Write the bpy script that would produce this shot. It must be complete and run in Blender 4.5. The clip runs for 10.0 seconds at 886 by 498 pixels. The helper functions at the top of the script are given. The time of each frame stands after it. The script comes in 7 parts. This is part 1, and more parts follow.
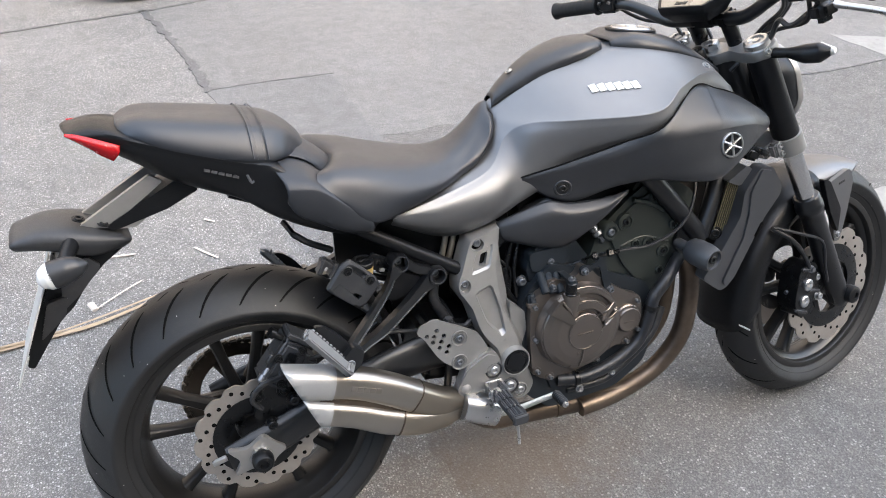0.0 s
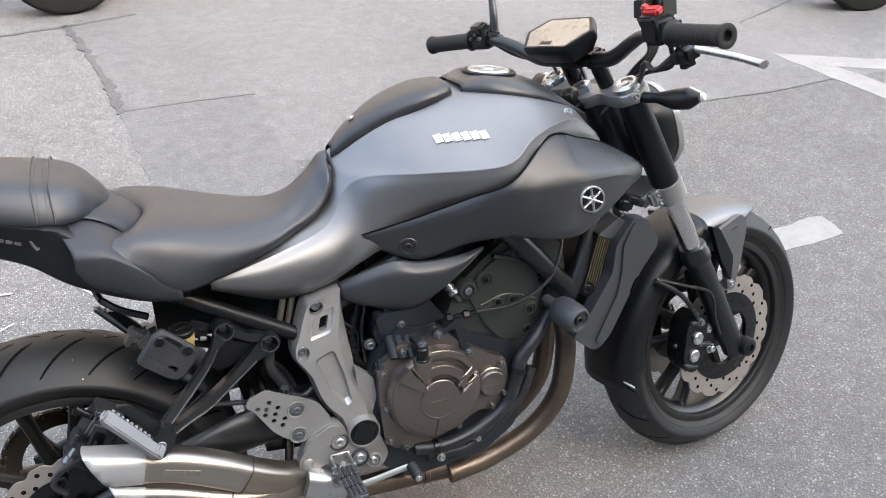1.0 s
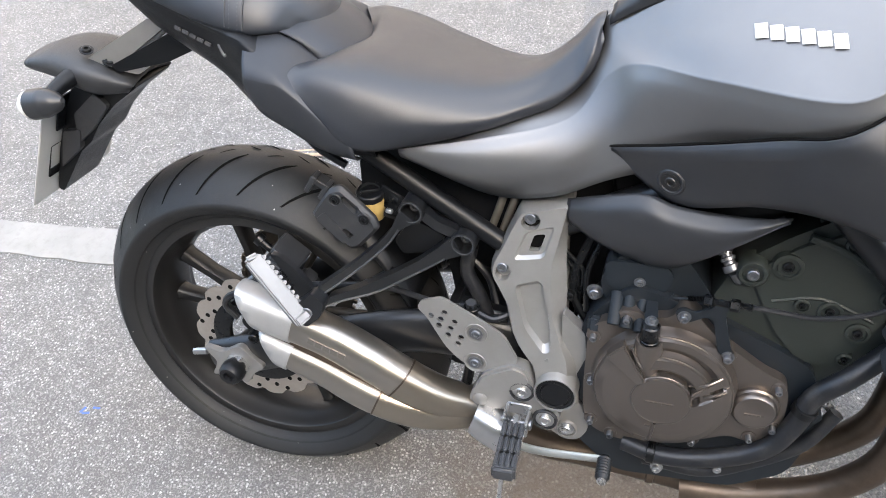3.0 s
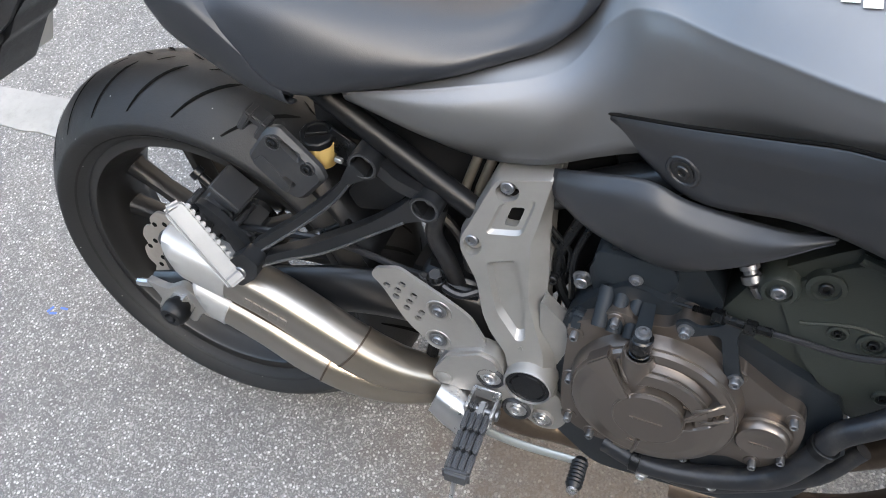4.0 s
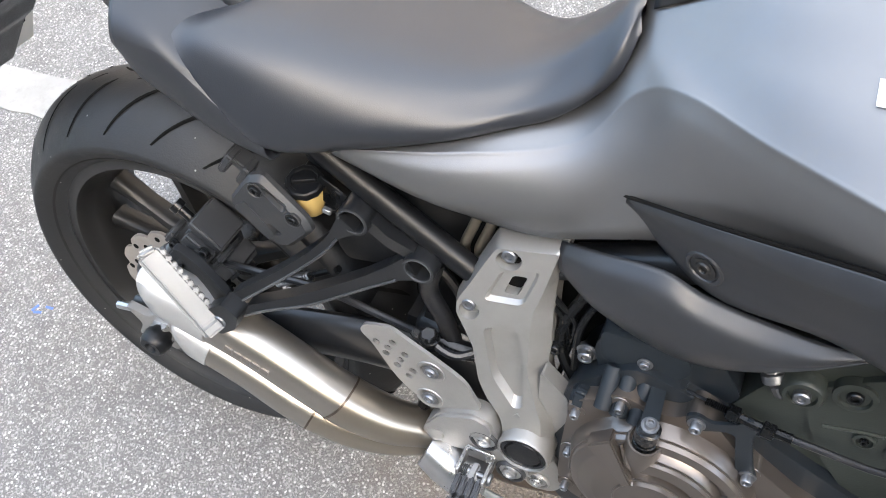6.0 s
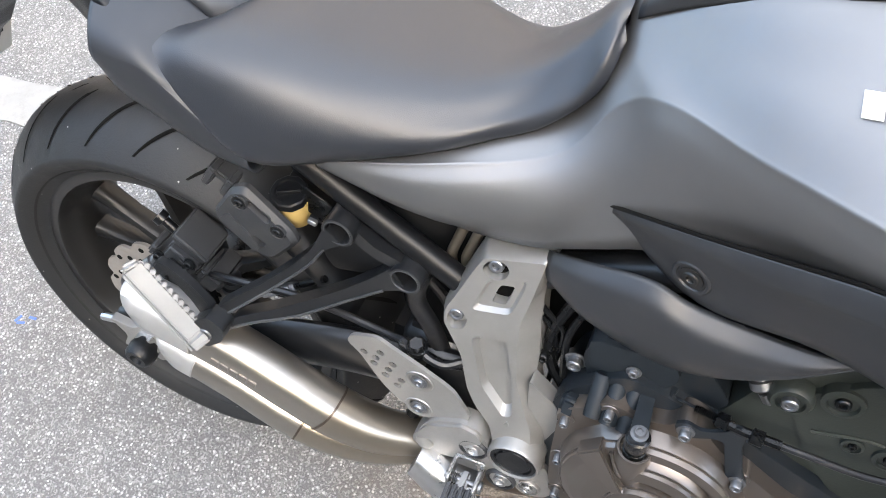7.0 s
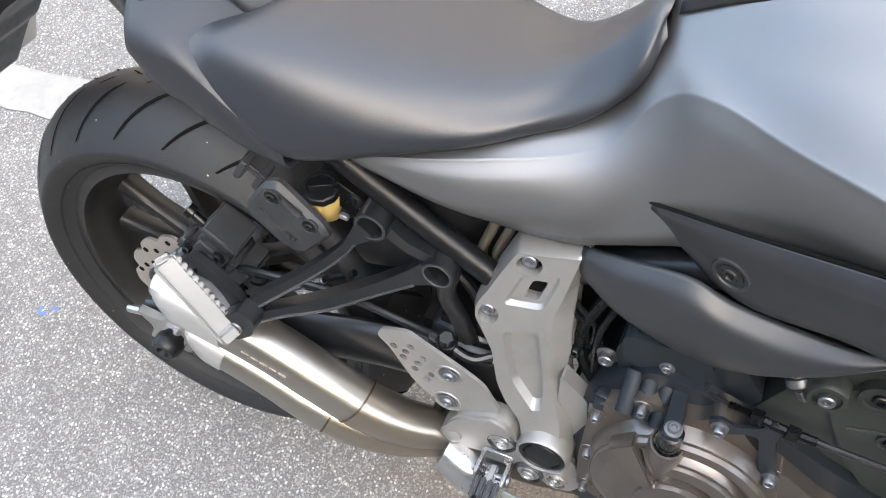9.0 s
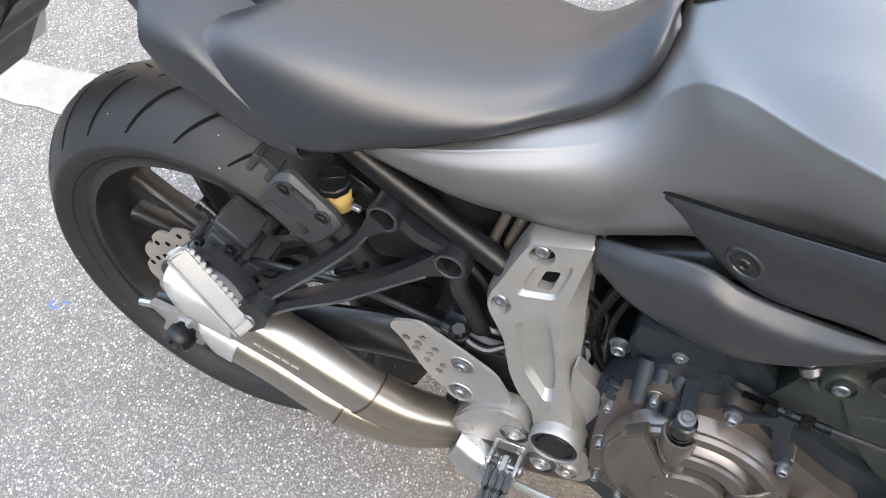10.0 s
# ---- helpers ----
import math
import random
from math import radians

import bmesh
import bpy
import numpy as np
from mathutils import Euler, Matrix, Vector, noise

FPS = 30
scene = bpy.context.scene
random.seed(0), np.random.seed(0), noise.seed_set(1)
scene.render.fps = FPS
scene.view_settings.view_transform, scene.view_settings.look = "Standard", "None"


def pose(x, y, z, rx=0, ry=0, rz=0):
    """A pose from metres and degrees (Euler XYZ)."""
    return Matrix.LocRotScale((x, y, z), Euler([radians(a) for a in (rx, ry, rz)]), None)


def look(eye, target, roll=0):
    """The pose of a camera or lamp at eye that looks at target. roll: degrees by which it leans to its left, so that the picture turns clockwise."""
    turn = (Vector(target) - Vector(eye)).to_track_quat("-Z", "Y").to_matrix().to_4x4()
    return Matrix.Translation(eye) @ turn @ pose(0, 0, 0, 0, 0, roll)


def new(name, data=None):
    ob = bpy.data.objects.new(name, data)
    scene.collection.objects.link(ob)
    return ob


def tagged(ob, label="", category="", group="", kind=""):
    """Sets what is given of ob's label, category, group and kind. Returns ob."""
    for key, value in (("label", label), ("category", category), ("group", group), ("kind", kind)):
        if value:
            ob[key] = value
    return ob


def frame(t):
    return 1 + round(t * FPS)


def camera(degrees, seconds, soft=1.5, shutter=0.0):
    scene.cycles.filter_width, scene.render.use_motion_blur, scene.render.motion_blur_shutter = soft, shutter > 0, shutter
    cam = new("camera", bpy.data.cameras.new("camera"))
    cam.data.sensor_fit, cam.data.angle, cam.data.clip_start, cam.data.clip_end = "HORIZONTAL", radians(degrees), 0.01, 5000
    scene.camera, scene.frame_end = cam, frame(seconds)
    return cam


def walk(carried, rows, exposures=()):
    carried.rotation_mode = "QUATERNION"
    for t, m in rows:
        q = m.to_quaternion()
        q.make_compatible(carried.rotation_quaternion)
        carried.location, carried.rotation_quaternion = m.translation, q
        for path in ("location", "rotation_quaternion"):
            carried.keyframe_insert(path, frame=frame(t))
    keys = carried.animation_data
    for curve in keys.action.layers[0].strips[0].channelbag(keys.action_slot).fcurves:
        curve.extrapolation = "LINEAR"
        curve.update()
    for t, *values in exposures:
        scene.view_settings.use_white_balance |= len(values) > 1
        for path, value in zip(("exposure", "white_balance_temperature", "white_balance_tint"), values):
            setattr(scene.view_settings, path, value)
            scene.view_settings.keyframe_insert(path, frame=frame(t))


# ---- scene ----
cam = camera(56.4, 10.0, soft=1.0)
PATH = [
    (0, (-0.105, -1.135, 1.508), (0.537, 0.38, 0.372), 1.9),
    (0.5, (-0.019, -1.099, 1.496), (0.636, 0.408, 0.355), 2.0),
    (0.7, (0.075, -1.090, 1.510), (0.528, -0.075, 0.750), 2.2),
    (1, (0.197, -1.079, 1.527), (0.875, 0.427, 0.4), 2.6),
    (1.2, (0.235, -1.055, 1.518), (0.668, -0.029, 0.753), 1.9),
    (1.5, (0.275, -1.018, 1.501), (0.679, 0.51, 0.276), -0.3),
    (1.8, (0.339, -0.934, 1.493), (0.613, 0.588, 0.225), -1.7),
    (2, (0.38, -0.889, 1.496), (0.511, 0.625, 0.196), -2.6),
    (2.2, (0.427, -0.857, 1.491), (0.361, 0.624, 0.148), -3.9),
    (3.3, (0.659, -0.645, 1.331), (0.059, 0.669, -0.053), -8.6),
    (3.5, (0.639, -0.56, 1.332), (-0.002, 0.718, -0.067), -9.6),
    (3.8, (0.628, -0.503, 1.301), (0.007, 0.569, -0.269), -11.2),
    (4, (0.659, -0.47, 1.293), (0.084, 0.54, -0.334), -10.0),
    (4.5, (0.707, -0.388, 1.289), (0.151, 0.521, -0.403), -9.5),
    (5, (0.66, -0.348, 1.293), (0.098, 0.559, -0.399), -9.5),
    (5.5, (0.613, -0.35, 1.3), (0.044, 0.554, -0.391), -9.8),
    (6, (0.62, -0.338, 1.295), (0.057, 0.569, -0.395), -9.6),
    (6.2, (0.624, -0.332, 1.295), (0.079, 0.579, -0.4), -9.1),
    (7.5, (0.606, -0.326, 1.304), (0.076, 0.588, -0.393), -9.0),
    (8, (0.599, -0.332, 1.31), (0.068, 0.574, -0.392), -9.3),
    (8.5, (0.593, -0.336, 1.306), (0.058, 0.558, -0.401), -9.5),
    (9, (0.59, -0.331, 1.303), (0.052, 0.556, -0.407), -9.8),
    (9.5, (0.587, -0.327, 1.304), (0.042, 0.545, -0.412), -10.6),
    (10, (0.584, -0.336, 1.304), (0.04, 0.533, -0.414), -10.8),
]
walk(cam, [(t, look(eye, target, roll)) for t, eye, target, roll in PATH], exposures=[(0, 2.82, 6780, 7), (2.2, 3.05, 6780, 7), (3.5, 3.15, 6760, 6), (3.85, 2.93, 6650, 5), (4.05, 2.95, 6650, 5), (4.5, 3.32, 6650, 5), (6, 3.29, 6850, 6), (7.5, 3.31, 6880, 6), (10, 3.27, 6900, 6)])

# ---- world, sun, exposure ----
world = bpy.data.worlds.new("sky")
scene.world = world
world.use_nodes = True
wn = world.node_tree.nodes
sky = wn.new("ShaderNodeTexSky")
sky.sky_type = "NISHITA"
sky.sun_disc = False
sky.sun_elevation = radians(38)
sky.sun_rotation = radians(150)
sky.air_density, sky.dust_density, sky.ozone_density = 1.0, 3.0, 1.0
wn["Background"].inputs["Strength"].default_value = 0.15
world.node_tree.links.new(sky.outputs["Color"], wn["Background"].inputs["Color"])
sun_data = bpy.data.lights.new("sun", "SUN")
sun_data.energy, sun_data.angle, sun_data.color = 0.55, radians(110), (1.0, 0.94, 0.86)
sun = new("sun", sun_data)
sun.matrix_world = look((0, 0, 0), (0.0, -0.40, -0.92))


# ---- materials ----
def nodes_of(name):
    m = bpy.data.materials.new(name)
    m.use_nodes = True
    return m, m.node_tree.nodes, m.node_tree.links, m.node_tree.nodes["Principled BSDF"]


def noise_of(n, l, coord, scale, detail=4.0, rough=0.6):
    t = n.new("ShaderNodeTexNoise")
    t.inputs["Scale"].default_value, t.inputs["Detail"].default_value, t.inputs["Roughness"].default_value = scale, detail, rough
    l.new(coord, t.inputs["Vector"])
    return t.outputs["Fac"]


def remap(n, l, fac, a, b, lo, hi):
    r = n.new("ShaderNodeMapRange")
    for k, v in (("From Min", a), ("From Max", b), ("To Min", lo), ("To Max", hi)):
        r.inputs[k].default_value = v
    l.new(fac, r.inputs["Value"])
    return r.outputs["Result"]


def mixed(n, l, fac, a, b):
    x = n.new("ShaderNodeMix")
    x.data_type = "RGBA"
    for sock, v in ((x.inputs[0], fac), (x.inputs[6], a), (x.inputs[7], b)):
        if isinstance(v, tuple):
            sock.default_value = (*v, 1)
        elif isinstance(v, (int, float)):
            sock.default_value = v
        else:
            l.new(v, sock)
    return x.outputs[2]


def surface(name, colour, rough, metal=0.0, dirt=(0.30, 0.27, 0.23), dirt_amount=0.12, vary=0.12, grain=900.0, bump=0.15, spread=0.1, coat=0.0, spec=0.5, specks=0.0):
    """A painted, moulded or metal surface: fine grain, broad patches and a little dust."""
    m, n, l, b = nodes_of(name)
    co = n.new("ShaderNodeTexCoord").outputs["Object"]
    broad = noise_of(n, l, co, 9.0, 5.0)
    fine = noise_of(n, l, co, grain, 2.0)
    dust = noise_of(n, l, co, 38.0, 8.0, 0.75)
    dark = tuple(c * (1 - vary) for c in colour)
    light = tuple(min(1.0, c * (1 + vary)) for c in colour)
    base = mixed(n, l, remap(n, l, broad, 0.3, 0.7, 0, 1), dark, light)
    base = mixed(n, l, remap(n, l, dust, 0.5, 0.8, 0, dirt_amount), base, dirt)
    if specks:
        dots = n.new("ShaderNodeTexVoronoi")
        dots.inputs["Scale"].default_value = 95
        l.new(co, dots.inputs["Vector"])
        pick = n.new("ShaderNodeSeparateColor")
        l.new(dots.outputs["Color"], pick.inputs[0])
        both = n.new("ShaderNodeMath")
        both.operation = "MULTIPLY"
        l.new(remap(n, l, dots.outputs["Distance"], 0.08, 0.13, 1, 0), both.inputs[0])
        l.new(remap(n, l, pick.outputs[0], 0.90, 0.91, 0, specks), both.inputs[1])
        base = mixed(n, l, both.outputs[0], base, (0.5, 0.48, 0.45))
    l.new(base, b.inputs["Base Color"])
    l.new(remap(n, l, dust, 0.3, 0.75, max(0.02, rough - spread / 2), min(1, rough + spread)), b.inputs["Roughness"])
    b.inputs["Metallic"].default_value = metal
    b.inputs["Coat Weight"].default_value = coat
    b.inputs["Specular IOR Level"].default_value = spec
    if bump:
        bp = n.new("ShaderNodeBump")
        bp.inputs["Strength"].default_value, bp.inputs["Distance"].default_value = bump, 0.0004
        l.new(fine, bp.inputs["Height"])
        l.new(bp.outputs["Normal"], b.inputs["Normal"])
    return m


def asphalt(name, dark, light, stone, share, scale, patchy, brown=(0.10, 0.075, 0.053)):
    """Worn asphalt: light stone chips set in darker binder, with broad stains and a brown dirt patch."""
    m, n, l, b = nodes_of(name)
    co = n.new("ShaderNodeTexCoord").outputs["Object"]
    wob = n.new("ShaderNodeTexNoise")
    wob.inputs["Scale"].default_value = 60
    l.new(co, wob.inputs["Vector"])
    sh = n.new("ShaderNodeVectorMath")
    sh.operation = "MULTIPLY_ADD"
    sh.inputs[1].default_value = (0.006, 0.006, 0.006)
    l.new(wob.outputs["Color"], sh.inputs[0])
    l.new(co, sh.inputs[2])
    v = n.new("ShaderNodeTexVoronoi")
    v.inputs["Scale"].default_value = scale
    l.new(sh.outputs[0], v.inputs["Vector"])
    v2 = n.new("ShaderNodeTexVoronoi")
    v2.inputs["Scale"].default_value = scale * 2.3
    l.new(sh.outputs[0], v2.inputs["Vector"])
    sep = n.new("ShaderNodeSeparateColor")
    l.new(v.outputs["Color"], sep.inputs[0])
    sep2 = n.new("ShaderNodeSeparateColor")
    l.new(v2.outputs["Color"], sep2.inputs[0])
    broad = noise_of(n, l, co, 1.3, 5.0, 0.65)
    mid = noise_of(n, l, co, 14.0, 6.0, 0.7)
    fine = noise_of(n, l, co, 420.0, 3.0)
    base = mixed(n, l, remap(n, l, fine, 0.3, 0.7, 0, 1), dark, light)
    base = mixed(n, l, remap(n, l, sep2.outputs[1], 0.55, 0.95, 0, 0.55), base, tuple(c * 0.75 for c in stone))
    pick = remap(n, l, sep.outputs[0], 1 - share, 1 - share + 0.06, 0, 1)
    near = remap(n, l, v.outputs["Distance"], 0.30, 0.44, 1, 0)
    mul = n.new("ShaderNodeMath")
    mul.operation = "MULTIPLY"
    l.new(pick, mul.inputs[0])
    l.new(near, mul.inputs[1])
    tone = mixed(n, l, sep.outputs[1], tuple(c * 0.62 for c in stone), stone)
    base = mixed(n, l, mul.outputs[0], base, tone)
    shade = remap(n, l, broad, 0.35, 0.68, 1 - patchy, 1 + patchy * 0.3)
    shade2 = remap(n, l, mid, 0.3, 0.7, 0.76, 1.08)
    for s in (shade, shade2):
        k = n.new("ShaderNodeVectorMath")
        k.operation = "SCALE"
        l.new(base, k.inputs[0])
        l.new(s, k.inputs["Scale"])
        base = k.outputs[0]
    stain = n.new("ShaderNodeVectorMath")
    stain.operation = "DISTANCE"
    stain.inputs[1].default_value = (0.56, 0.02, 0.0)
    l.new(co, stain.inputs[0])
    wet = n.new("ShaderNodeMath")
    wet.operation = "ADD"
    l.new(stain.outputs["Value"], wet.inputs[0])
    l.new(remap(n, l, mid, 0.2, 0.8, -0.16, 0.16), wet.inputs[1])
    base = mixed(n, l, remap(n, l, wet.outputs[0], 0.10, 0.36, 0.62, 0.0), base, brown)
    l.new(base, b.inputs["Base Color"])
    l.new(remap(n, l, fine, 0.2, 0.8, 0.55, 0.95), b.inputs["Roughness"])
    add = n.new("ShaderNodeMath")
    add.operation = "MULTIPLY_ADD"
    add.inputs[1].default_value = 0.8
    l.new(remap(n, l, v.outputs["Distance"], 0.0, 0.6, 1, 0), add.inputs[0])
    l.new(fine, add.inputs[2])
    bp = n.new("ShaderNodeBump")
    bp.inputs["Strength"].default_value, bp.inputs["Distance"].default_value = 0.8, 0.003
    l.new(add.outputs[0], bp.inputs["Height"])
    l.new(bp.outputs["Normal"], b.inputs["Normal"])
    return m


def carbon_print(name):
    """Black plastic with a fine woven relief."""
    m, n, l, b = nodes_of(name)
    co = n.new("ShaderNodeTexCoord").outputs["Object"]
    ch = n.new("ShaderNodeTexChecker")
    ch.inputs["Scale"].default_value = 560
    ch.inputs["Color1"].default_value, ch.inputs["Color2"].default_value = (0.010, 0.0105, 0.012, 1), (0.029, 0.030, 0.033, 1)
    l.new(co, ch.inputs["Vector"])
    l.new(ch.outputs["Color"], b.inputs["Base Color"])
    b.inputs["Roughness"].default_value = 0.42
    return m


def burnt_steel(name):
    """Steel pipe with straw and brown heat tint in drifting patches."""
    m, n, l, b = nodes_of(name)
    co = n.new("ShaderNodeTexCoord").outputs["Object"]
    a = noise_of(n, l, co, 7.0, 6.0, 0.7)
    c = noise_of(n, l, co, 60.0, 6.0, 0.75)
    base = mixed(n, l, remap(n, l, a, 0.35, 0.65, 0, 1), (0.14, 0.11, 0.085), (0.075, 0.056, 0.044))
    base = mixed(n, l, remap(n, l, c, 0.45, 0.75, 0, 0.7), base, (0.13, 0.10, 0.08))
    l.new(base, b.inputs["Base Color"])
    b.inputs["Metallic"].default_value = 0.85
    l.new(remap(n, l, c, 0.3, 0.7, 0.28, 0.6), b.inputs["Roughness"])
    return m


M_TANK = surface("matt_grey_paint", (0.158, 0.160, 0.164), 0.43, 0.80, vary=0.05, dirt_amount=0.03, grain=2500, bump=0.12, spread=0.05)
M_TAIL = surface("grey_plastic_paint", (0.026, 0.0285, 0.0335), 0.44, 0.30, spec=0.4, vary=0.06, dirt_amount=0.02, spread=0.05)
M_BLACK = surface("satin_black_plastic", (0.0045, 0.0050, 0.0060), 0.36, spec=0.26, vary=0.12, dirt_amount=0.015, bump=0.3, grain=1600)
M_PANEL = surface("matt_black_panel", (0.0165, 0.0178, 0.0205), 0.38, spec=0.5, vary=0.08, dirt_amount=0.03, bump=0.15, grain=2200)
M_VINYL = surface("black_seat_vinyl", (0.0115, 0.0138, 0.0185), 0.42, spec=0.62, vary=0.05, dirt_amount=0.01, bump=0.35, grain=1300, spread=0.05)
M_STITCH = surface("grey_thread", (0.075, 0.075, 0.08), 0.8)
M_RUBBER = surface("tyre_rubber", (0.009, 0.009, 0.009), 0.66, spec=0.3, vary=0.2, dirt=(0.09, 0.08, 0.07), dirt_amount=0.2, bump=0.5, grain=500)
M_TREAD = surface("worn_tread_rubber", (0.0105, 0.0110, 0.0118), 0.52, spec=0.38, specks=0.6, vary=0.15, dirt=(0.085, 0.075, 0.065), dirt_amount=0.12, bump=0.6, grain=420)
# near-black tone standing for shade in grooves, holes, slots and gaps
M_RECESS_SHADE = surface("groove_shade", (0.003, 0.003, 0.003), 0.95, spec=0.1, dirt_amount=0.02)
M_DARK = surface("black_cast_metal", (0.0030, 0.0034, 0.0040), 0.28, 0.1, spec=0.36, dirt=(0.05, 0.048, 0.045), dirt_amount=0.04, bump=0.3, grain=700)
M_RIM = surface("satin_black_rim", (0.0075, 0.0073, 0.0072), 0.36, 0.0, spec=0.50, vary=0.12, dirt=(0.05, 0.044, 0.039), dirt_amount=0.14, bump=0.2, grain=900)
M_PEGALU = surface("dull_cast_aluminium", (0.19, 0.19, 0.19), 0.42, 0.6, dirt=(0.10, 0.095, 0.09), dirt_amount=0.22, bump=0.4, grain=700)
M_CASE = surface("satin_black_crankcase", (0.0085, 0.0115, 0.0150), 0.36, 0.0, spec=0.40, vary=0.12, dirt=(0.04, 0.04, 0.038), dirt_amount=0.05, bump=0.25, grain=900)
M_WHEEL = surface("dusty_black_wheel", (0.0052, 0.0052, 0.0054), 0.42, 0.0, spec=0.34, vary=0.15, dirt=(0.06, 0.05, 0.042), dirt_amount=0.10, bump=0.3, grain=700)
M_FRAME = surface("black_powder_coat", (0.0062, 0.0069, 0.0082), 0.32, spec=0.5, vary=0.1, dirt_amount=0.02, bump=0.25, grain=1200)
M_BLOCK = surface("dark_green_grey_casting", (0.0190, 0.0235, 0.0210), 0.44, 0.1, spec=0.42, dirt=(0.06, 0.057, 0.048), dirt_amount=0.12, bump=0.5, grain=500)
M_COVER = surface("bronze_grey_engine_cover", (0.146, 0.128, 0.115), 0.29, 0.82, vary=0.03, dirt_amount=0.0, bump=0.0, spread=0.02)
M_ALU = surface("bead_blasted_aluminium", (0.272, 0.267, 0.259), 0.40, 0.65, dirt=(0.18, 0.165, 0.15), dirt_amount=0.08, bump=0.3, grain=1500)
M_ALU2 = surface("polished_aluminium", (0.42, 0.42, 0.42), 0.28, 0.9, dirt_amount=0.15)
M_MUFF = surface("straw_tinted_steel", (0.315, 0.290, 0.260), 0.34, 0.95, vary=0.05, dirt=(0.20, 0.14, 0.09), dirt_amount=0.05, bump=0.03, grain=1200, spread=0.0)
M_PIPE = burnt_steel("heat_tinted_header_steel")
M_CHROME = surface("chromed_fork_tube", (0.62, 0.61, 0.60), 0.12, 1.0, vary=0.03, dirt_amount=0.05, bump=0.0)
M_DISC = surface("brake_disc_steel", (0.36, 0.33, 0.30), 0.4, 0.75, dirt=(0.20, 0.16, 0.12), dirt_amount=0.3)
M_RED = surface("red_lens", (0.36, 0.004, 0.007), 0.22, coat=0.15, vary=0.25, dirt_amount=0.03, grain=300, bump=0.4)
M_CLEAR = surface("pale_indicator_lens", (0.62, 0.62, 0.60), 0.15, coat=0.5, dirt_amount=0.05)
M_WHITE = surface("white_print", (0.80, 0.80, 0.80), 0.5, vary=0.03, dirt_amount=0.02)
M_GREYPRINT = surface("grey_print", (0.036, 0.036, 0.038), 0.5, vary=0.04)
M_PLATE = surface("plate_sheet", (0.42, 0.42, 0.40), 0.35, vary=0.04)
M_BLUE = surface("blue_mark", (0.06, 0.12, 0.34), 0.6)
M_YELLOW = surface("brake_fluid_plastic", (0.50, 0.36, 0.13), 0.35, vary=0.1)
M_REDSW = surface("red_switch", (0.38, 0.015, 0.015), 0.4)
M_SCREEN = surface("dusty_instrument_glass", (0.21, 0.175, 0.13), 0.28, vary=0.1, dirt=(0.42, 0.38, 0.31), dirt_amount=0.5, coat=0.4)
M_HOSE = surface("rubber_hose", (0.0085, 0.0095, 0.0118), 0.38, spec=0.45, vary=0.1, dirt_amount=0.12)
M_BOLT = surface("zinc_plated_steel", (0.185, 0.192, 0.205), 0.34, 0.85, dirt=(0.10, 0.09, 0.08), dirt_amount=0.2)
M_OUTLET = surface("satin_silver_end_cap", (0.38, 0.38, 0.375), 0.42, 0.6, dirt_amount=0.1)
M_BEND = surface("straw_brown_tinted_steel", (0.30, 0.262, 0.215), 0.32, 0.95, vary=0.05, dirt=(0.22, 0.15, 0.10), dirt_amount=0.0, bump=0.0, grain=1200, spread=0.0)
M_TAN = surface("tan_metal_pipe", (0.30, 0.27, 0.225), 0.35, 0.8, vary=0.2)
M_PEDAL = surface("grey_pedal_steel", (0.27, 0.285, 0.28), 0.45, 0.5)
M_BOX = surface("grey_black_plastic", (0.018, 0.0192, 0.0215), 0.5, vary=0.1, dirt_amount=0.08, bump=0.3, grain=1600)
M_SHROUD = surface("dark_grey_shroud", (0.030, 0.032, 0.036), 0.45, vary=0.08, dirt_amount=0.04, bump=0.2, grain=1800)
M_ETCH = surface("etched_steel", (0.27, 0.245, 0.215), 0.40, 0.85, vary=0.05)
M_CHAIN = surface("oily_chain_steel", (0.07, 0.06, 0.05), 0.45, 0.7, dirt_amount=0.3)
M_PALE_EDGE = surface("paler_black_casting", (0.045, 0.047, 0.050), 0.38, 0.3, vary=0.3, dirt_amount=0.1)
M_POST = surface("dull_black_casting", (0.0095, 0.0130, 0.0170), 0.55, spec=0.22, vary=0.12, dirt_amount=0.02, bump=0.3, grain=900)
M_CARBON = carbon_print("woven_print_plastic")
M_LINE = surface("road_paint", (0.215, 0.211, 0.20), 0.8, vary=0.10, dirt=(0.13, 0.12, 0.11), dirt_amount=0.55, bump=1.0, grain=260)
M_STRAW = surface("dry_straw", (0.34, 0.26, 0.175), 0.8, vary=0.2)
M_PAPER = surface("pale_dry_stalk", (0.50, 0.45, 0.39), 0.8, vary=0.15)
M_FIN = surface("radiator_fin", (0.03, 0.03, 0.03), 0.5, 0.5)
M_GOLD = surface("brass_fin_edge", (0.20, 0.17, 0.10), 0.5, 0.6)
M_FACADE = surface("beige_render", (0.45, 0.395, 0.345), 0.85, vary=0.15, grain=60, bump=0.4)
M_SKY_BLOCK = surface("dark_grey_sky_block", (0.085, 0.09, 0.08), 0.85, vary=0.15, grain=60, bump=0.4)
M_ROAD = asphalt("coarse_asphalt", (0.070, 0.067, 0.064), (0.176, 0.170, 0.162), (0.50, 0.485, 0.46), 0.30, 165, 0.16)
M_SMOOTH = asphalt("smooth_asphalt", (0.092, 0.090, 0.086), (0.176, 0.172, 0.167), (0.37, 0.356, 0.343), 0.14, 150, 0.14)
M_FINE = asphalt("fine_asphalt", (0.040, 0.039, 0.037), (0.156, 0.151, 0.144), (0.32, 0.305, 0.29), 0.26, 135, 0.16)
M_PATCH = asphalt("patch_asphalt", (0.081, 0.080, 0.079), (0.162, 0.160, 0.158), (0.300, 0.294, 0.288), 0.24, 150, 0.12)
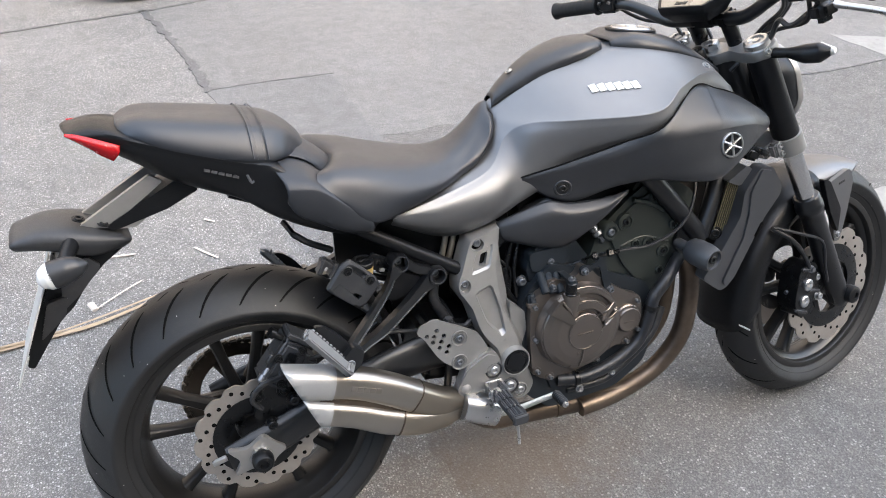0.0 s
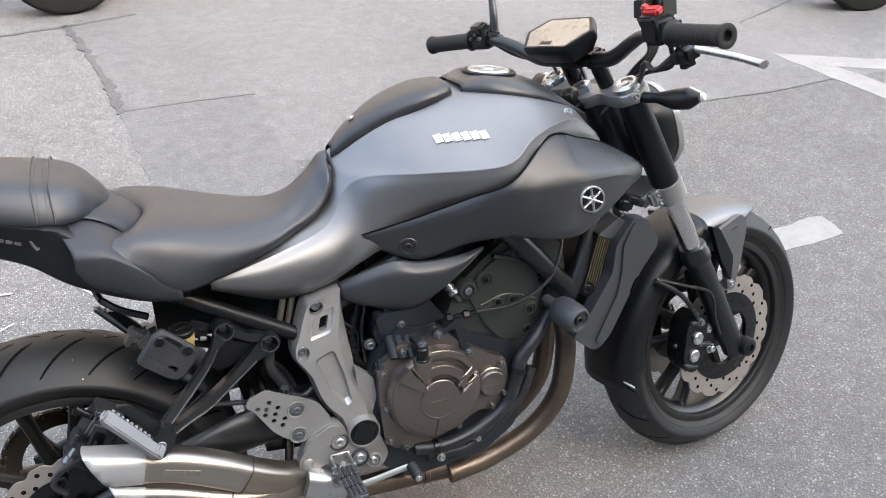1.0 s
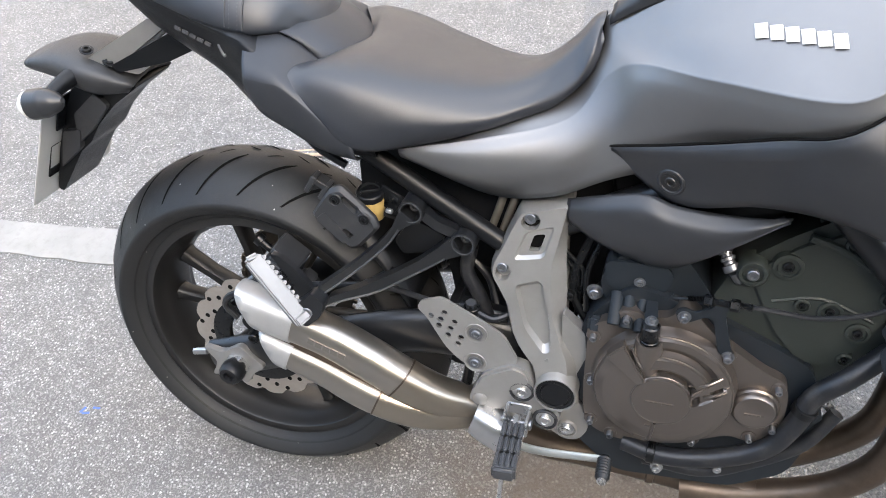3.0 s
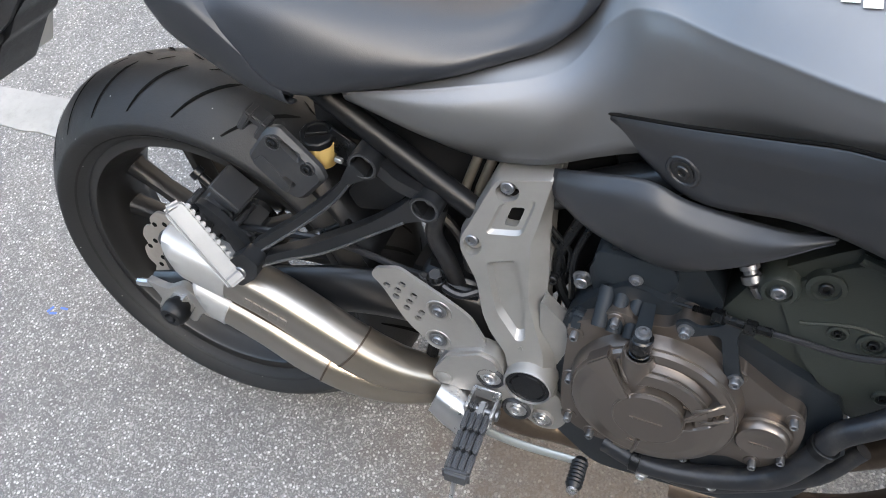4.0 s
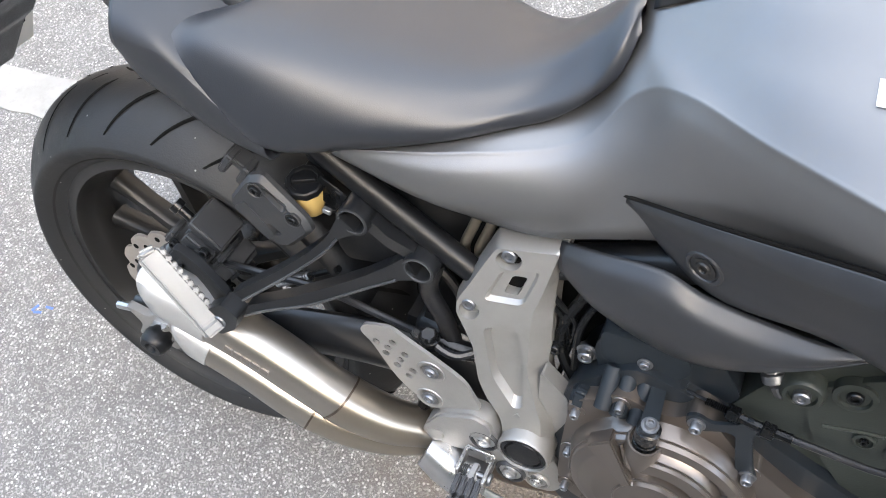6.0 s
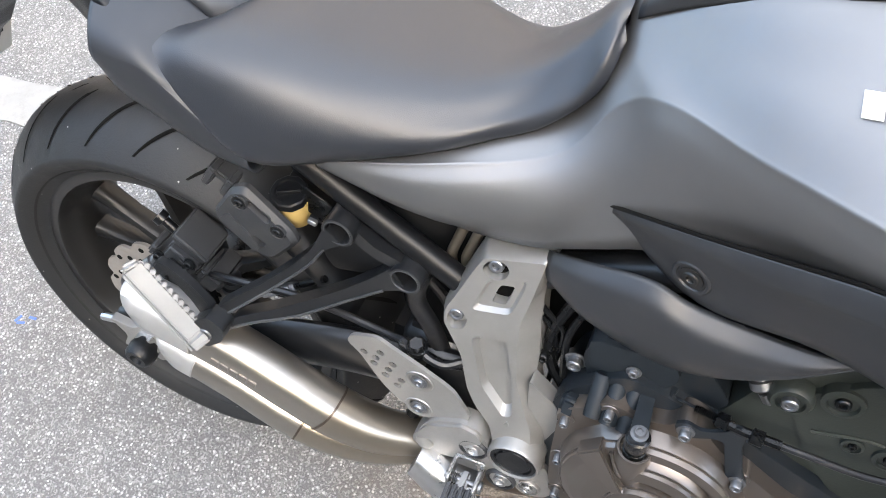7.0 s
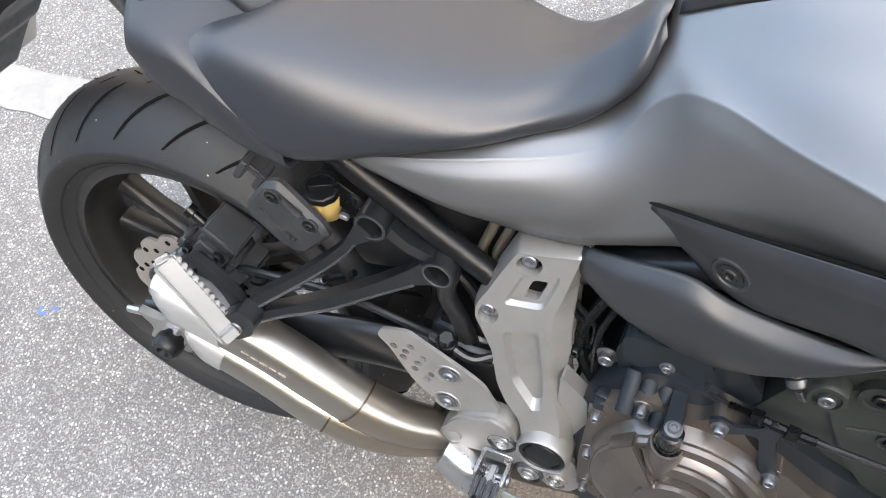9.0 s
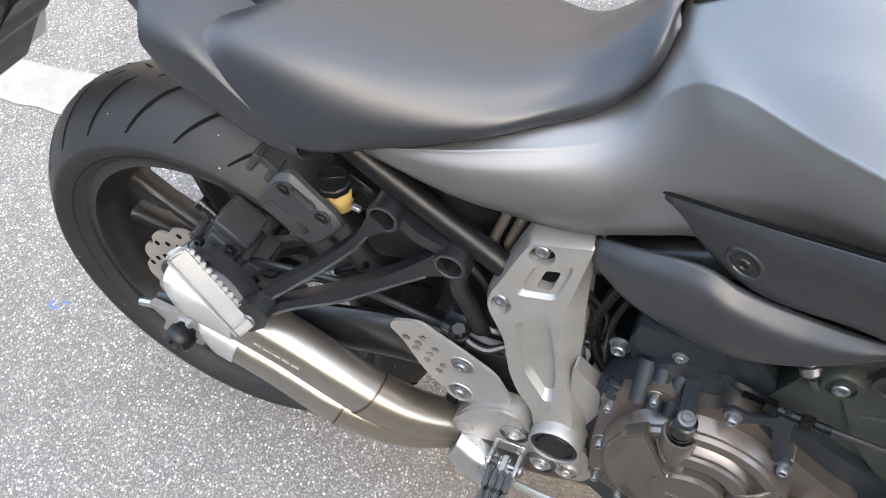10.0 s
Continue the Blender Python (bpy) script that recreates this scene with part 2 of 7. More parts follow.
M_SEAM = asphalt("tar_seam", (0.072, 0.07056, 0.0684), (0.108, 0.1058, 0.103), (0.288, 0.288, 0.288), 0.04, 150, 0.2)


# ---- mesh tools ----
def smooth_line(points, per=6):
    """A Catmull-Rom curve through the points."""
    p = np.array([tuple(q) for q in points], float)
    p = np.vstack([2 * p[0] - p[1], p, 2 * p[-1] - p[-2]])
    out = []
    for i in range(1, len(p) - 2):
        for k in range(per):
            t = k / per
            out.append(0.5 * (2 * p[i] + (p[i + 1] - p[i - 1]) * t + (2 * p[i - 1] - 5 * p[i] + 4 * p[i + 1] - p[i + 2]) * t * t + (3 * p[i] - p[i - 1] - 3 * p[i + 1] + p[i + 2]) * t ** 3))
    out.append(p[-2])
    return [Vector(q) for q in out]


def part(name, bm, material, parent, label="", m=None, angle=38, thick=0.0, keep_normals=False):
    if not keep_normals:
        bmesh.ops.recalc_face_normals(bm, faces=bm.faces)
    if m is not None:
        bm.transform(m)
    me = bpy.data.meshes.new(name)
    bm.to_mesh(me)
    bm.free()
    me.materials.append(material)
    for f in me.polygons:
        f.use_smooth = True
    me.set_sharp_from_angle(angle=radians(angle))
    ob = new(name, me)
    ob.parent = parent
    if thick:
        s = ob.modifiers.new("thickness", "SOLIDIFY")
        s.thickness, s.offset = thick, -1
    if label:
        ob["label"] = label
    return ob


def merged(*bms):
    out = bmesh.new()
    for b in bms:
        me = bpy.data.meshes.new("tmp")
        b.to_mesh(me)
        b.free()
        out.from_mesh(me)
        bpy.data.meshes.remove(me)
    return out


def skin(rings, close=True, caps=True):
    """Joins rings of equally many points."""
    bm = bmesh.new()
    vs = [[bm.verts.new(p) for p in r] for r in rings]
    k = len(vs[0])
    for a, b in zip(vs, vs[1:]):
        for i in range(k if close else k - 1):
            j = (i + 1) % k
            bm.faces.new((a[i], a[j], b[j], b[i]))
    if caps and close:
        bm.faces.new(vs[0][::-1])
        bm.faces.new(vs[-1])
    return bm


def tube(points, radius, seg=12, per=5, flat=1.0, curved=True):
    """A swept bar; radius may be a list, one a point."""
    pts = smooth_line(points, per) if curved and len(points) > 2 else [Vector(p) for p in points]
    rad = list(radius) if isinstance(radius, (list, tuple)) else [radius] * len(points)
    rad = np.interp(np.linspace(0, 1, len(pts)), np.linspace(0, 1, len(rad)), rad)
    rings, up = [], None
    for i, p in enumerate(pts):
        d = (pts[min(i + 1, len(pts) - 1)] - pts[max(i - 1, 0)]).normalized()
        if up is None:
            up = Vector((0, 0, 1)) if abs(d.z) < 0.9 else Vector((1, 0, 0))
        side = d.cross(up).normalized()
        up = side.cross(d).normalized()
        rings.append([p + side * math.cos(a) * rad[i] + up * math.sin(a) * rad[i] * flat for a in (2 * math.pi * k / seg for k in range(seg))])
    return skin(rings)


def lathe(profile, centre=(0, 0, 0), axis=(0, -1, 0), seg=32, closed=False):
    """Turns (radius, height) pairs about an axis through centre."""
    q = Vector(axis).normalized().to_track_quat("Z", "Y").to_matrix()
    c = Vector(centre)
    rings = [[c + q @ Vector((r * math.cos(2 * math.pi * k / seg), r * math.sin(2 * math.pi * k / seg), h)) for k in range(seg)] for r, h in profile]
    if closed:
        rings.append(rings[0])
        bm = skin(rings, True, False)
        bmesh.ops.remove_doubles(bm, verts=bm.verts, dist=1e-6)
        return bm
    return skin(rings)


def rounded(outline, r=0.006, n=4):
    """Rounds the corners of a closed outline of 2D points."""
    p = [Vector(q) for q in outline]
    out = []
    for i in range(len(p)):
        a, b, c = p[i - 1], p[i], p[(i + 1) % len(p)]
        u, w = a - b, c - b
        k = min(r, u.length * 0.45, w.length * 0.45)
        s, e = b + u.normalized() * k, b + w.normalized() * k
        for j in range(n + 1):
            t = j / n
            out.append((1 - t) ** 2 * s + 2 * t * (1 - t) * b + t * t * e)
    return out


def plate(outline, y0, y1, r=0.006, bevel=0.0015, slope=None, holes=()):
    """An upright plate: an outline in x and z, from y0 (inner) to y1 (outer); slope moves y with (x, z)."""
    o = rounded(outline, r)
    bm = bmesh.new()
    def lift(p, y):
        return (p[0], y + (slope(p[0], p[1]) if slope else 0), p[1])
    loops = [o] + [[Vector((x + rr * math.cos(-a), z + rr * math.sin(-a))) for a in (2 * math.pi * k / 14 for k in range(14))] for x, z, rr in holes]
    edges = []
    for lp in loops:
        vs = [bm.verts.new(lift(p, y1)) for p in lp]
        edges += [bm.edges.new((vs[i], vs[(i + 1) % len(vs)])) for i in range(len(vs))]
    bmesh.ops.triangle_fill(bm, use_beauty=True, use_dissolve=False, edges=edges)
    top = list(bm.faces)
    ext = bmesh.ops.extrude_face_region(bm, geom=top)
    for v in [g for g in ext["geom"] if isinstance(g, bmesh.types.BMVert)]:
        v.co.y += y0 - y1
    bmesh.ops.recalc_face_normals(bm, faces=bm.faces)
    if bevel:
        rim = [e for e in bm.edges if len(e.link_faces) == 2 and e.calc_face_angle() > 1.0]
        bmesh.ops.bevel(bm, geom=rim, offset=bevel, segments=2, affect="EDGES", clamp_overlap=True)
    return bm


def block(size, at=(0, 0, 0), turn=(0, 0, 0), bevel=0.004, taper=1.0):
    bm = bmesh.new()
    bmesh.ops.create_cube(bm, size=1)
    for v in bm.verts:
        k = taper if v.co.z > 0 else 1
        v.co = Vector((v.co.x * size[0] * k, v.co.y * size[1] * k, v.co.z * size[2]))
    if bevel:
        bmesh.ops.bevel(bm, geom=bm.edges[:], offset=bevel, segments=3, affect="EDGES")
    bm.transform(pose(*at, *turn))
    return bm


def bolt_mesh(c, axis, r=0.007, h=0.005, washer=True):
    """A cap screw with a socket, on a washer."""
    prof = [(r * 1.5, 0), (r * 1.5, 0.0012)] if washer else [(r, 0)]
    prof += [(r, 0.0013), (r, h - 0.0012), (r * 0.86, h), (r * 0.55, h), (r * 0.5, h - 0.0005), (r * 0.48, h - 0.003)]
    return lathe(prof, c, axis, 18)


def even_line(points, per=5):
    """A curve through unevenly spaced points that keeps flat stretches flat beside a crease."""
    p = [Vector(q) for q in points]
    d = [max(1e-6, (b - a).length) for a, b in zip(p, p[1:])]
    way = [(b - a) / k for a, b, k in zip(p, p[1:], d)]
    tang = [way[0]] + [(way[i - 1] * d[i] + way[i] * d[i - 1]) / (d[i] + d[i - 1]) for i in range(1, len(way))] + [way[-1]]
    out = []
    for i in range(len(way)):
        for k in range(per):
            t = k / per
            out.append(p[i] * (2 * t ** 3 - 3 * t * t + 1) + tang[i] * d[i] * (t ** 3 - 2 * t * t + t) + p[i + 1] * (3 * t * t - 2 * t ** 3) + tang[i + 1] * d[i] * (t ** 3 - t * t))
    return out + [p[-1]]


def rails(lines, per_u=5, per_v=5, mirror=True, across=smooth_line):
    """A surface through rails of equally many points, listed from the crest down the right side; mirrored onto the left."""
    lines = [[Vector(p) for p in ln] for ln in lines]
    if mirror:
        start = 1 if all(abs(p.y) < 1e-6 for p in lines[0]) else 0
        full = [ln for ln in lines[::-1]] + [[Vector((p.x, -p.y, p.z)) for p in ln] for ln in lines[start:]]
    else:
        full = lines[::-1]
    along = [smooth_line(ln, per_u) for ln in full]
    cols = [across([ln[i] for ln in along], per_v) for i in range(len(along[0]))]
    bm = bmesh.new()
    vs = [[bm.verts.new(p) for p in col] for col in cols]
    for a, b in zip(vs, vs[1:]):
        for i in range(len(a) - 1):
            bm.faces.new((a[i], b[i], b[i + 1], a[i + 1]))
    bmesh.ops.remove_doubles(bm, verts=bm.verts, dist=1e-5)
    return bm


def word_bars(name, n, at, along, up, width, height, material, parent, label):
    """A row of n plain blocks, the size of a line of lettering, 0.6 mm thick."""
    a, u = Vector(along).normalized(), Vector(up).normalized()
    nrm = a.cross(u)
    bm = bmesh.new()
    step = width / n
    for i in range(n):
        p = Vector(at) + a * (step * i)
        q = [p, p + a * step * 0.8, p + a * step * 0.8 + u * height, p + u * height]
        low = [bm.verts.new(x - nrm * 0.002) for x in q]
        top = [bm.verts.new(x + nrm * 0.0008) for x in q]
        bm.faces.new(top)
        for j in range(4):
            bm.faces.new((low[j], low[(j + 1) % 4], top[(j + 1) % 4], top[j]))
    return part(name, bm, material, parent, label)


# ---- the motorcycle's own axes: x ahead, y to its left, z up; it leans on its stand and the bars are turned ----
LEAN = pose(0, 0, 0, -12.0, 0, 0)
CASTER = radians(26.5)
STEM = Vector((-math.sin(CASTER), 0, math.cos(CASTER)))
STEM_AT = Vector((1.058, 0, 0.934))
UPRIGHT = pose(0, 0.004, 0, -0.51, 0, 0)
TURNED = UPRIGHT @ Matrix.Translation(STEM_AT) @ Matrix.Rotation(radians(9.8), 4, STEM) @ Matrix.Translation(-STEM_AT)
# the bars sit a little further round than the wheel
BARS = pose(0, -0.004, 0, -0.9, 0, 0) @ Matrix.Translation(STEM_AT) @ Matrix.Rotation(radians(15), 4, Vector((-math.sin(radians(24.8)), 0, math.cos(radians(24.8))))) @ Matrix.Translation(-STEM_AT)

# ---- ground ----
def sheet(name, outline, z0, z1, material, label="", category="", bevel=0.0):
    """A flat slab with an uneven outline."""
    bm = bmesh.new()
    top = [bm.verts.new((x, y, z1)) for x, y in outline]
    bm.faces.new(top)
    if z0 < z1:
        low = [bm.verts.new((x, y, z0)) for x, y in outline]
        for i in range(len(top)):
            bm.faces.new((top[i], low[i], low[(i + 1) % len(top)], top[(i + 1) % len(top)]))
    ob = part(name, bm, material, None, "", angle=20)
    return tagged(ob, label, category, "", "structure")


def ragged(corners, step=0.06, amount=0.012, seed=3):
    """Walks round the corners with a slightly uneven edge."""
    rng = random.Random(seed)
    out = []
    for i, a in enumerate(corners):
        b = corners[(i + 1) % len(corners)]
        n = max(1, int(math.dist(a, b) / step))
        n = min(n, 90)
        for k in range(n):
            t = k / n
            out.append((a[0] + (b[0] - a[0]) * t + rng.uniform(-amount, amount), a[1] + (b[1] - a[1]) * t + rng.uniform(-amount, amount)))
    return out


def closing_wall(name, size, at, material, label):
    ob = part(name, block(size, at, (0, 0, 0), 0.02), material, None)
    return tagged(ob, label, "wall", "", "structure")


closing_wall("wall_north", (90, 0.4, 13), (0, 13.0, 6.5), M_FACADE, "plain warm beige rendered house front")
# unseen wall added behind the camera to keep low sky off the bike's right
closing_wall("sky_block_south", (90, 0.4, 10.5), (0, -10.0, 5.25), M_SKY_BLOCK, "plain dark grey unseen wall added to block the low sky")
sheet("ground", [(-400, -400), (400, -400), (400, 400), (-400, 400)], 0, 0, M_ROAD, "coarse worn grey asphalt with white stone chips", "road")
sheet("road_lane", ragged([(0.30, 1.30), (0.40, 0.30), (0.45, -0.5), (0.6, -9.0), (60, -9.0), (60, 1.9), (3.5, 1.68), (2.7, 1.655), (0.80, 1.75), (0.28, 1.75)]), -0.01, 0.0012, M_FINE, "fine-grained grey asphalt lane", "road")
sheet("road_resurfaced", ragged([(0.10, 3.47), (0.19, 2.75), (0.23, 2.37), (0.28, 1.72), (0.80, 1.70), (2.7, 1.655), (3.5, 1.68), (60, 1.9), (60, 12), (-3, 12), (0.35, 4.0), (0.33, 3.6)]), -0.01, 0.0022, M_SMOOTH, "smoother pale grey asphalt strip of the carriageway", "road")
sheet("road_patch", ragged([(0.235, 2.36), (0.79, 2.355), (0.80, 1.55), (0.34, 1.0)], seed=5), -0.01, 0.003, M_PATCH, "darker grey rectangular asphalt repair patch", "road")
sheet("road_marking", ragged([(-2.6, 0.240), (-0.552, 0.370), (-0.558, 0.484), (-2.6, 0.350)], 0.05, 0.004), -0.01, 0.0035, M_LINE, "worn white painted dash of a road line", "road marking")
sheet("road_marking", ragged([(0.75, 0.47), (2.47, 0.575), (2.48, 0.70), (0.75, 0.59)], 0.05, 0.006, 8), -0.01, 0.0035, M_LINE, "worn white painted dash of a road line", "road marking")
sheet("road_marking", ragged([(3.437, 2.049), (4.9, 1.36), (4.8, 1.24), (3.64, 1.80), (3.80, 1.10), (3.62, 1.02)], 0.06, 0.008, 9), -0.01, 0.0035, M_LINE, "white painted arrow head on the road", "road marking")


def seam(points, width, seed):
    pts = smooth_line([(x, y, 0) for x, y in points], 10)
    rng = random.Random(seed)
    a, b = [], []
    for i, p in enumerate(pts):
        d = (pts[min(i + 1, len(pts) - 1)] - pts[max(i - 1, 0)]).normalized()
        s = Vector((-d.y, d.x, 0))
        a.append(p + s * width * rng.uniform(0.15, 1.0))
        b.append(p - s * width * rng.uniform(0.1, 0.9))
    out = [(p.x, p.y) for p in a] + [(p.x, p.y) for p in b[::-1]]
    return sheet("tar_seam", out, -0.01, 0.0045, M_SEAM, "dark ragged tar seam between two asphalt layers", "road seam")


seam([(0.06, 3.50), (0.15, 3.05), (0.21, 2.62), (0.235, 2.33)], 0.035, 1)
seam([(-1.6, 3.15), (-0.7, 3.34), (0.10, 3.49), (0.42, 3.58)], 0.012, 2)
seam([(0.24, 2.345), (0.5, 2.36), (0.80, 2.36)], 0.007, 3)
seam([(2.2, 1.63), (2.7, 1.66), (3.1, 1.65), (3.5, 1.68)], 0.008, 4)
seam([(3.6, 2.5), (4.2, 2.75), (5.0, 3.1)], 0.010, 6)


def litter(name, points, radius, material, label, category):
    bm = tube(points, radius, 6, 4, 0.5)
    return tagged(part(name, bm, material, None), label, category)


litter("dry_stalk", [(-0.60, 0.81, 0.012), (-0.45, 0.835, 0.006), (-0.29, 0.85, 0.010), (-0.10, 0.925, 0.007)], [0.007, 0.009, 0.007, 0.005], M_STRAW, "long dry straw-coloured plant stalk lying on the asphalt", "straw")
litter("dry_stalk", [(-0.58, 0.818, 0.018), (-0.38, 0.845, 0.014), (-0.12, 0.928, 0.010)], 0.0035, M_STRAW, "thin dry straw-coloured stalk lying on a thicker one", "straw")
litter("dry_stalk", [(-0.300, 0.920, 0.006), (-0.215, 0.985, 0.006), (-0.165, 1.02, 0.004)], 0.003, M_PAPER, "short pale dry stalk on the asphalt", "straw")
litter("paper_scrap", [(-0.312, 0.955, 0.004), (-0.300, 0.918, 0.005)], 0.010, M_PAPER, "small pale scrap of paper on the asphalt", "litter")
litter("dry_stalk", [(0.007, 1.143, 0.005), (0.036, 1.10, 0.006), (0.066, 1.063, 0.005)], 0.004, M_PAPER, "short pale dry stalk on the asphalt", "straw")
litter("dry_stalk", [(0.06, 1.30, 0.005), (0.09, 1.275, 0.005)], 0.004, M_PAPER, "tiny pale dry stalk on the asphalt", "straw")
litter("dry_stalk", [(-0.286, 1.182, 0.005), (-0.17, 1.166, 0.006)], 0.004, M_PAPER, "short pale dry stalk on the asphalt", "straw")
litter("dry_stalk", [(-0.42, 0.97, 0.004), (-0.37, 0.99, 0.004)], 0.004, M_STRAW, "short brown dry stalk on the asphalt", "straw")
for k, (gx, gy, ga) in enumerate(((-0.466, -0.036, 0.3), (-0.476, -0.030, 1.2), (-0.45, -0.02, 0.1))):
    bm = block((0.016, 0.005, 0.002), (gx, gy, 0.001), (0, 0, math.degrees(ga)), 0.0005)
    tagged(part("paint_fleck", bm, M_BLUE, None), "small blue paint fleck on the asphalt", "litter")


# ---- the motorcycle ----
bike = new("motorcycle")
bike.empty_display_size = 0.2
bike.matrix_world = LEAN
tagged(bike, "matt grey and black naked motorcycle leaning on its side stand", "motorcycle")


def bolt(parent, c, axis=(0, -1, 0), r=0.006, h=0.006, material=None, m=None, washer=True, name="bolt"):
    return part(name, bolt_mesh(c, axis, r, h, washer), material or M_BOLT, parent, m=m)


def on_skin(ob, p, way):
    """Where a line through p along way meets the outside of a part, and the normal there."""
    w = Vector(way).normalized()
    hit, q, n, _ = ob.ray_cast(Vector(p) - w * 0.15, w)
    return (q, n) if hit else (Vector(p), -w)


# -- tank cover
crest = [(0.29, -0.100, 0.708), (0.40, -0.062, 0.728), (0.488, -0.016, 0.775), (0.524, -0.004, 0.838), (0.535, 0, 0.868), (0.64, 0, 0.935), (0.79, 0, 0.958), (0.88, 0, 0.948), (0.955, 0, 0.918), (1.0, 0, 0.885)]
strip_edge = [(0.29, -0.108, 0.710), (0.40, -0.074, 0.734), (0.491, -0.032, 0.775), (0.527, -0.022, 0.832), (0.545, -0.012, 0.868), (0.645, -0.048, 0.920), (0.79, -0.075, 0.944), (0.88, -0.087, 0.934), (0.965, -0.083, 0.906), (1.0, -0.07, 0.88)]
shoulder = [(0.29, -0.114, 0.712), (0.40, -0.088, 0.737), (0.494, -0.050, 0.772), (0.530, -0.040, 0.822), (0.556, -0.044, 0.846), (0.653, -0.104, 0.871), (0.788, -0.152, 0.883), (0.866, -0.142, 0.902), (0.965, -0.10, 0.898), (1.0, -0.095, 0.87)]
crease = [(0.292, -0.122, 0.715), (0.40, -0.102, 0.733), (0.498, -0.078, 0.757), (0.540, -0.062, 0.810), (0.580, -0.083, 0.834), (0.660, -0.134, 0.840), (0.785, -0.192, 0.85), (0.85, -0.176, 0.886), (0.955, -0.122, 0.892), (1.01, -0.115, 0.855)]
below = [(0.292, -0.121, 0.711), (0.40, -0.114, 0.718), (0.500, -0.090, 0.744), (0.546, -0.074, 0.792), (0.584, -0.094, 0.818), (0.662, -0.138, 0.823), (0.789, -0.196, 0.832), (0.85, -0.180, 0.864), (0.95, -0.132, 0.870), (1.013, -0.122, 0.842)]
waist = [(0.292, -0.119, 0.706), (0.398, -0.117, 0.688), (0.500, -0.106, 0.710), (0.548, -0.094, 0.750), (0.586, -0.102, 0.772), (0.665, -0.132, 0.782), (0.79, -0.182, 0.80), (0.85, -0.170, 0.84), (0.945, -0.134, 0.85), (1.013, -0.122, 0.835)]
hem = [(0.292, -0.104, 0.694), (0.402, -0.080, 0.641), (0.486, -0.092, 0.655), (0.55, -0.106, 0.692), (0.59, -0.107, 0.708), (0.68, -0.120, 0.74), (0.795, -0.155, 0.77), (0.85, -0.15, 0.80), (0.94, -0.13, 0.82), (1.01, -0.118, 0.822)]
over = [tuple(Vector(a).lerp(Vector(b), 0.10)) for a, b in zip(crease, shoulder)]
turn = [tuple(Vector(a).lerp(Vector(b), 0.22)) for a, b in zip(crease, below)]
lift = [tuple(Vector(a).lerp(Vector(b), 0.30)) for a, b in zip(shoulder, strip_edge)]
tank = part("tank_cover", rails([crest, strip_edge, lift, shoulder, over, crease, turn, below, waist, hem], 7, 4, across=even_line), M_TANK, bike, "matt metallic grey tank cover with a sharp side crease", angle=60, thick=0.003, keep_normals=True)
lettering = []
for k in range(6):
    x0 = 0.6935 + 0.0147 * k
    b = bmesh.new()
    grid = [[b.verts.new(on_skin(tank, (x0 + 0.0124 * i / 3 - 0.0006 * j, -0.111 - 0.42 * (x0 - 0.695) + 0.0016 * j, 0.876 + 0.09 * (x0 - 0.695) + 0.0046 * j), (0.0, 0.7, -0.7))[0] + Vector((0, -0.66, 0.75)) * 0.0024) for j in range(5)] for i in range(4)]
    for i in range(3):
        for j in range(4):
            b.faces.new((grid[i][j], grid[i + 1][j], grid[i + 1][j + 1], grid[i][j + 1]))
    lettering.append(b)
part("lettering", merged(*lettering), M_WHITE, tank, "white block lettering drawn as plain bars", thick=0.0003, keep_normals=True)
bolt(tank, (0.954, -0.106, 0.899), (0.2, -0.6, 0.8), 0.006, 0.004, M_ALU2)

# -- pad along the tank's crest
pad_mid = [(0.535, 0, 0.876), (0.57, 0, 0.908), (0.63, 0, 0.944), (0.70, 0, 0.964), (0.752, 0, 0.966)]
pad_in = [(0.536, -0.010, 0.874), (0.57, -0.018, 0.905), (0.63, -0.032, 0.940), (0.70, -0.044, 0.960), (0.752, -0.040, 0.963)]
pad_edge = [(0.534, -0.016, 0.866), (0.57, -0.028, 0.893), (0.63, -0.046, 0.926), (0.70, -0.060, 0.948), (0.752, -0.050, 0.955)]
pad_skirt = [(0.534, -0.017, 0.856), (0.57, -0.029, 0.880), (0.63, -0.047, 0.910), (0.70, -0.061, 0.934), (0.752, -0.051, 0.946)]
pad = part("tank_pad", rails([pad_mid, pad_in, pad_edge, pad_skirt], 5, 4), M_PANEL, bike, "black pad strip along the tank's crest", angle=50, thick=0.002, keep_normals=True)
bolt(pad, (0.58, 0.0, 0.917), (-0.4, 0, 0.9), 0.005, 0.003, M_ALU2)
# -- filler surround and cap
trim_mid = [(0.768, 0, 0.962), (0.82, 0, 0.972), (0.88, 0, 0.962), (0.94, 0, 0.940), (1.01, 0, 0.890)]
trim_in = [(0.772, -0.042, 0.960), (0.82, -0.060, 0.968), (0.88, -0.062, 0.957), (0.94, -0.055, 0.934), (1.01, -0.045, 0.886)]
trim_edge = [(0.770, -0.050, 0.953), (0.82, -0.078, 0.952), (0.88, -0.088, 0.942), (0.94, -0.086, 0.922), (1.01, -0.075, 0.882)]
trim_skirt = [(0.772, -0.050, 0.935), (0.82, -0.078, 0.932), (0.88, -0.089, 0.922), (0.94, -0.087, 0.902), (1.01, -0.075, 0.862)]
trim = part("filler_surround", rails([trim_mid, trim_in, trim_edge, trim_skirt], 5, 5), M_PANEL, bike, "black surround of the fuel filler", angle=50, thick=0.002, keep_normals=True)
CAP_AX = (0.10, 0, 0.99)
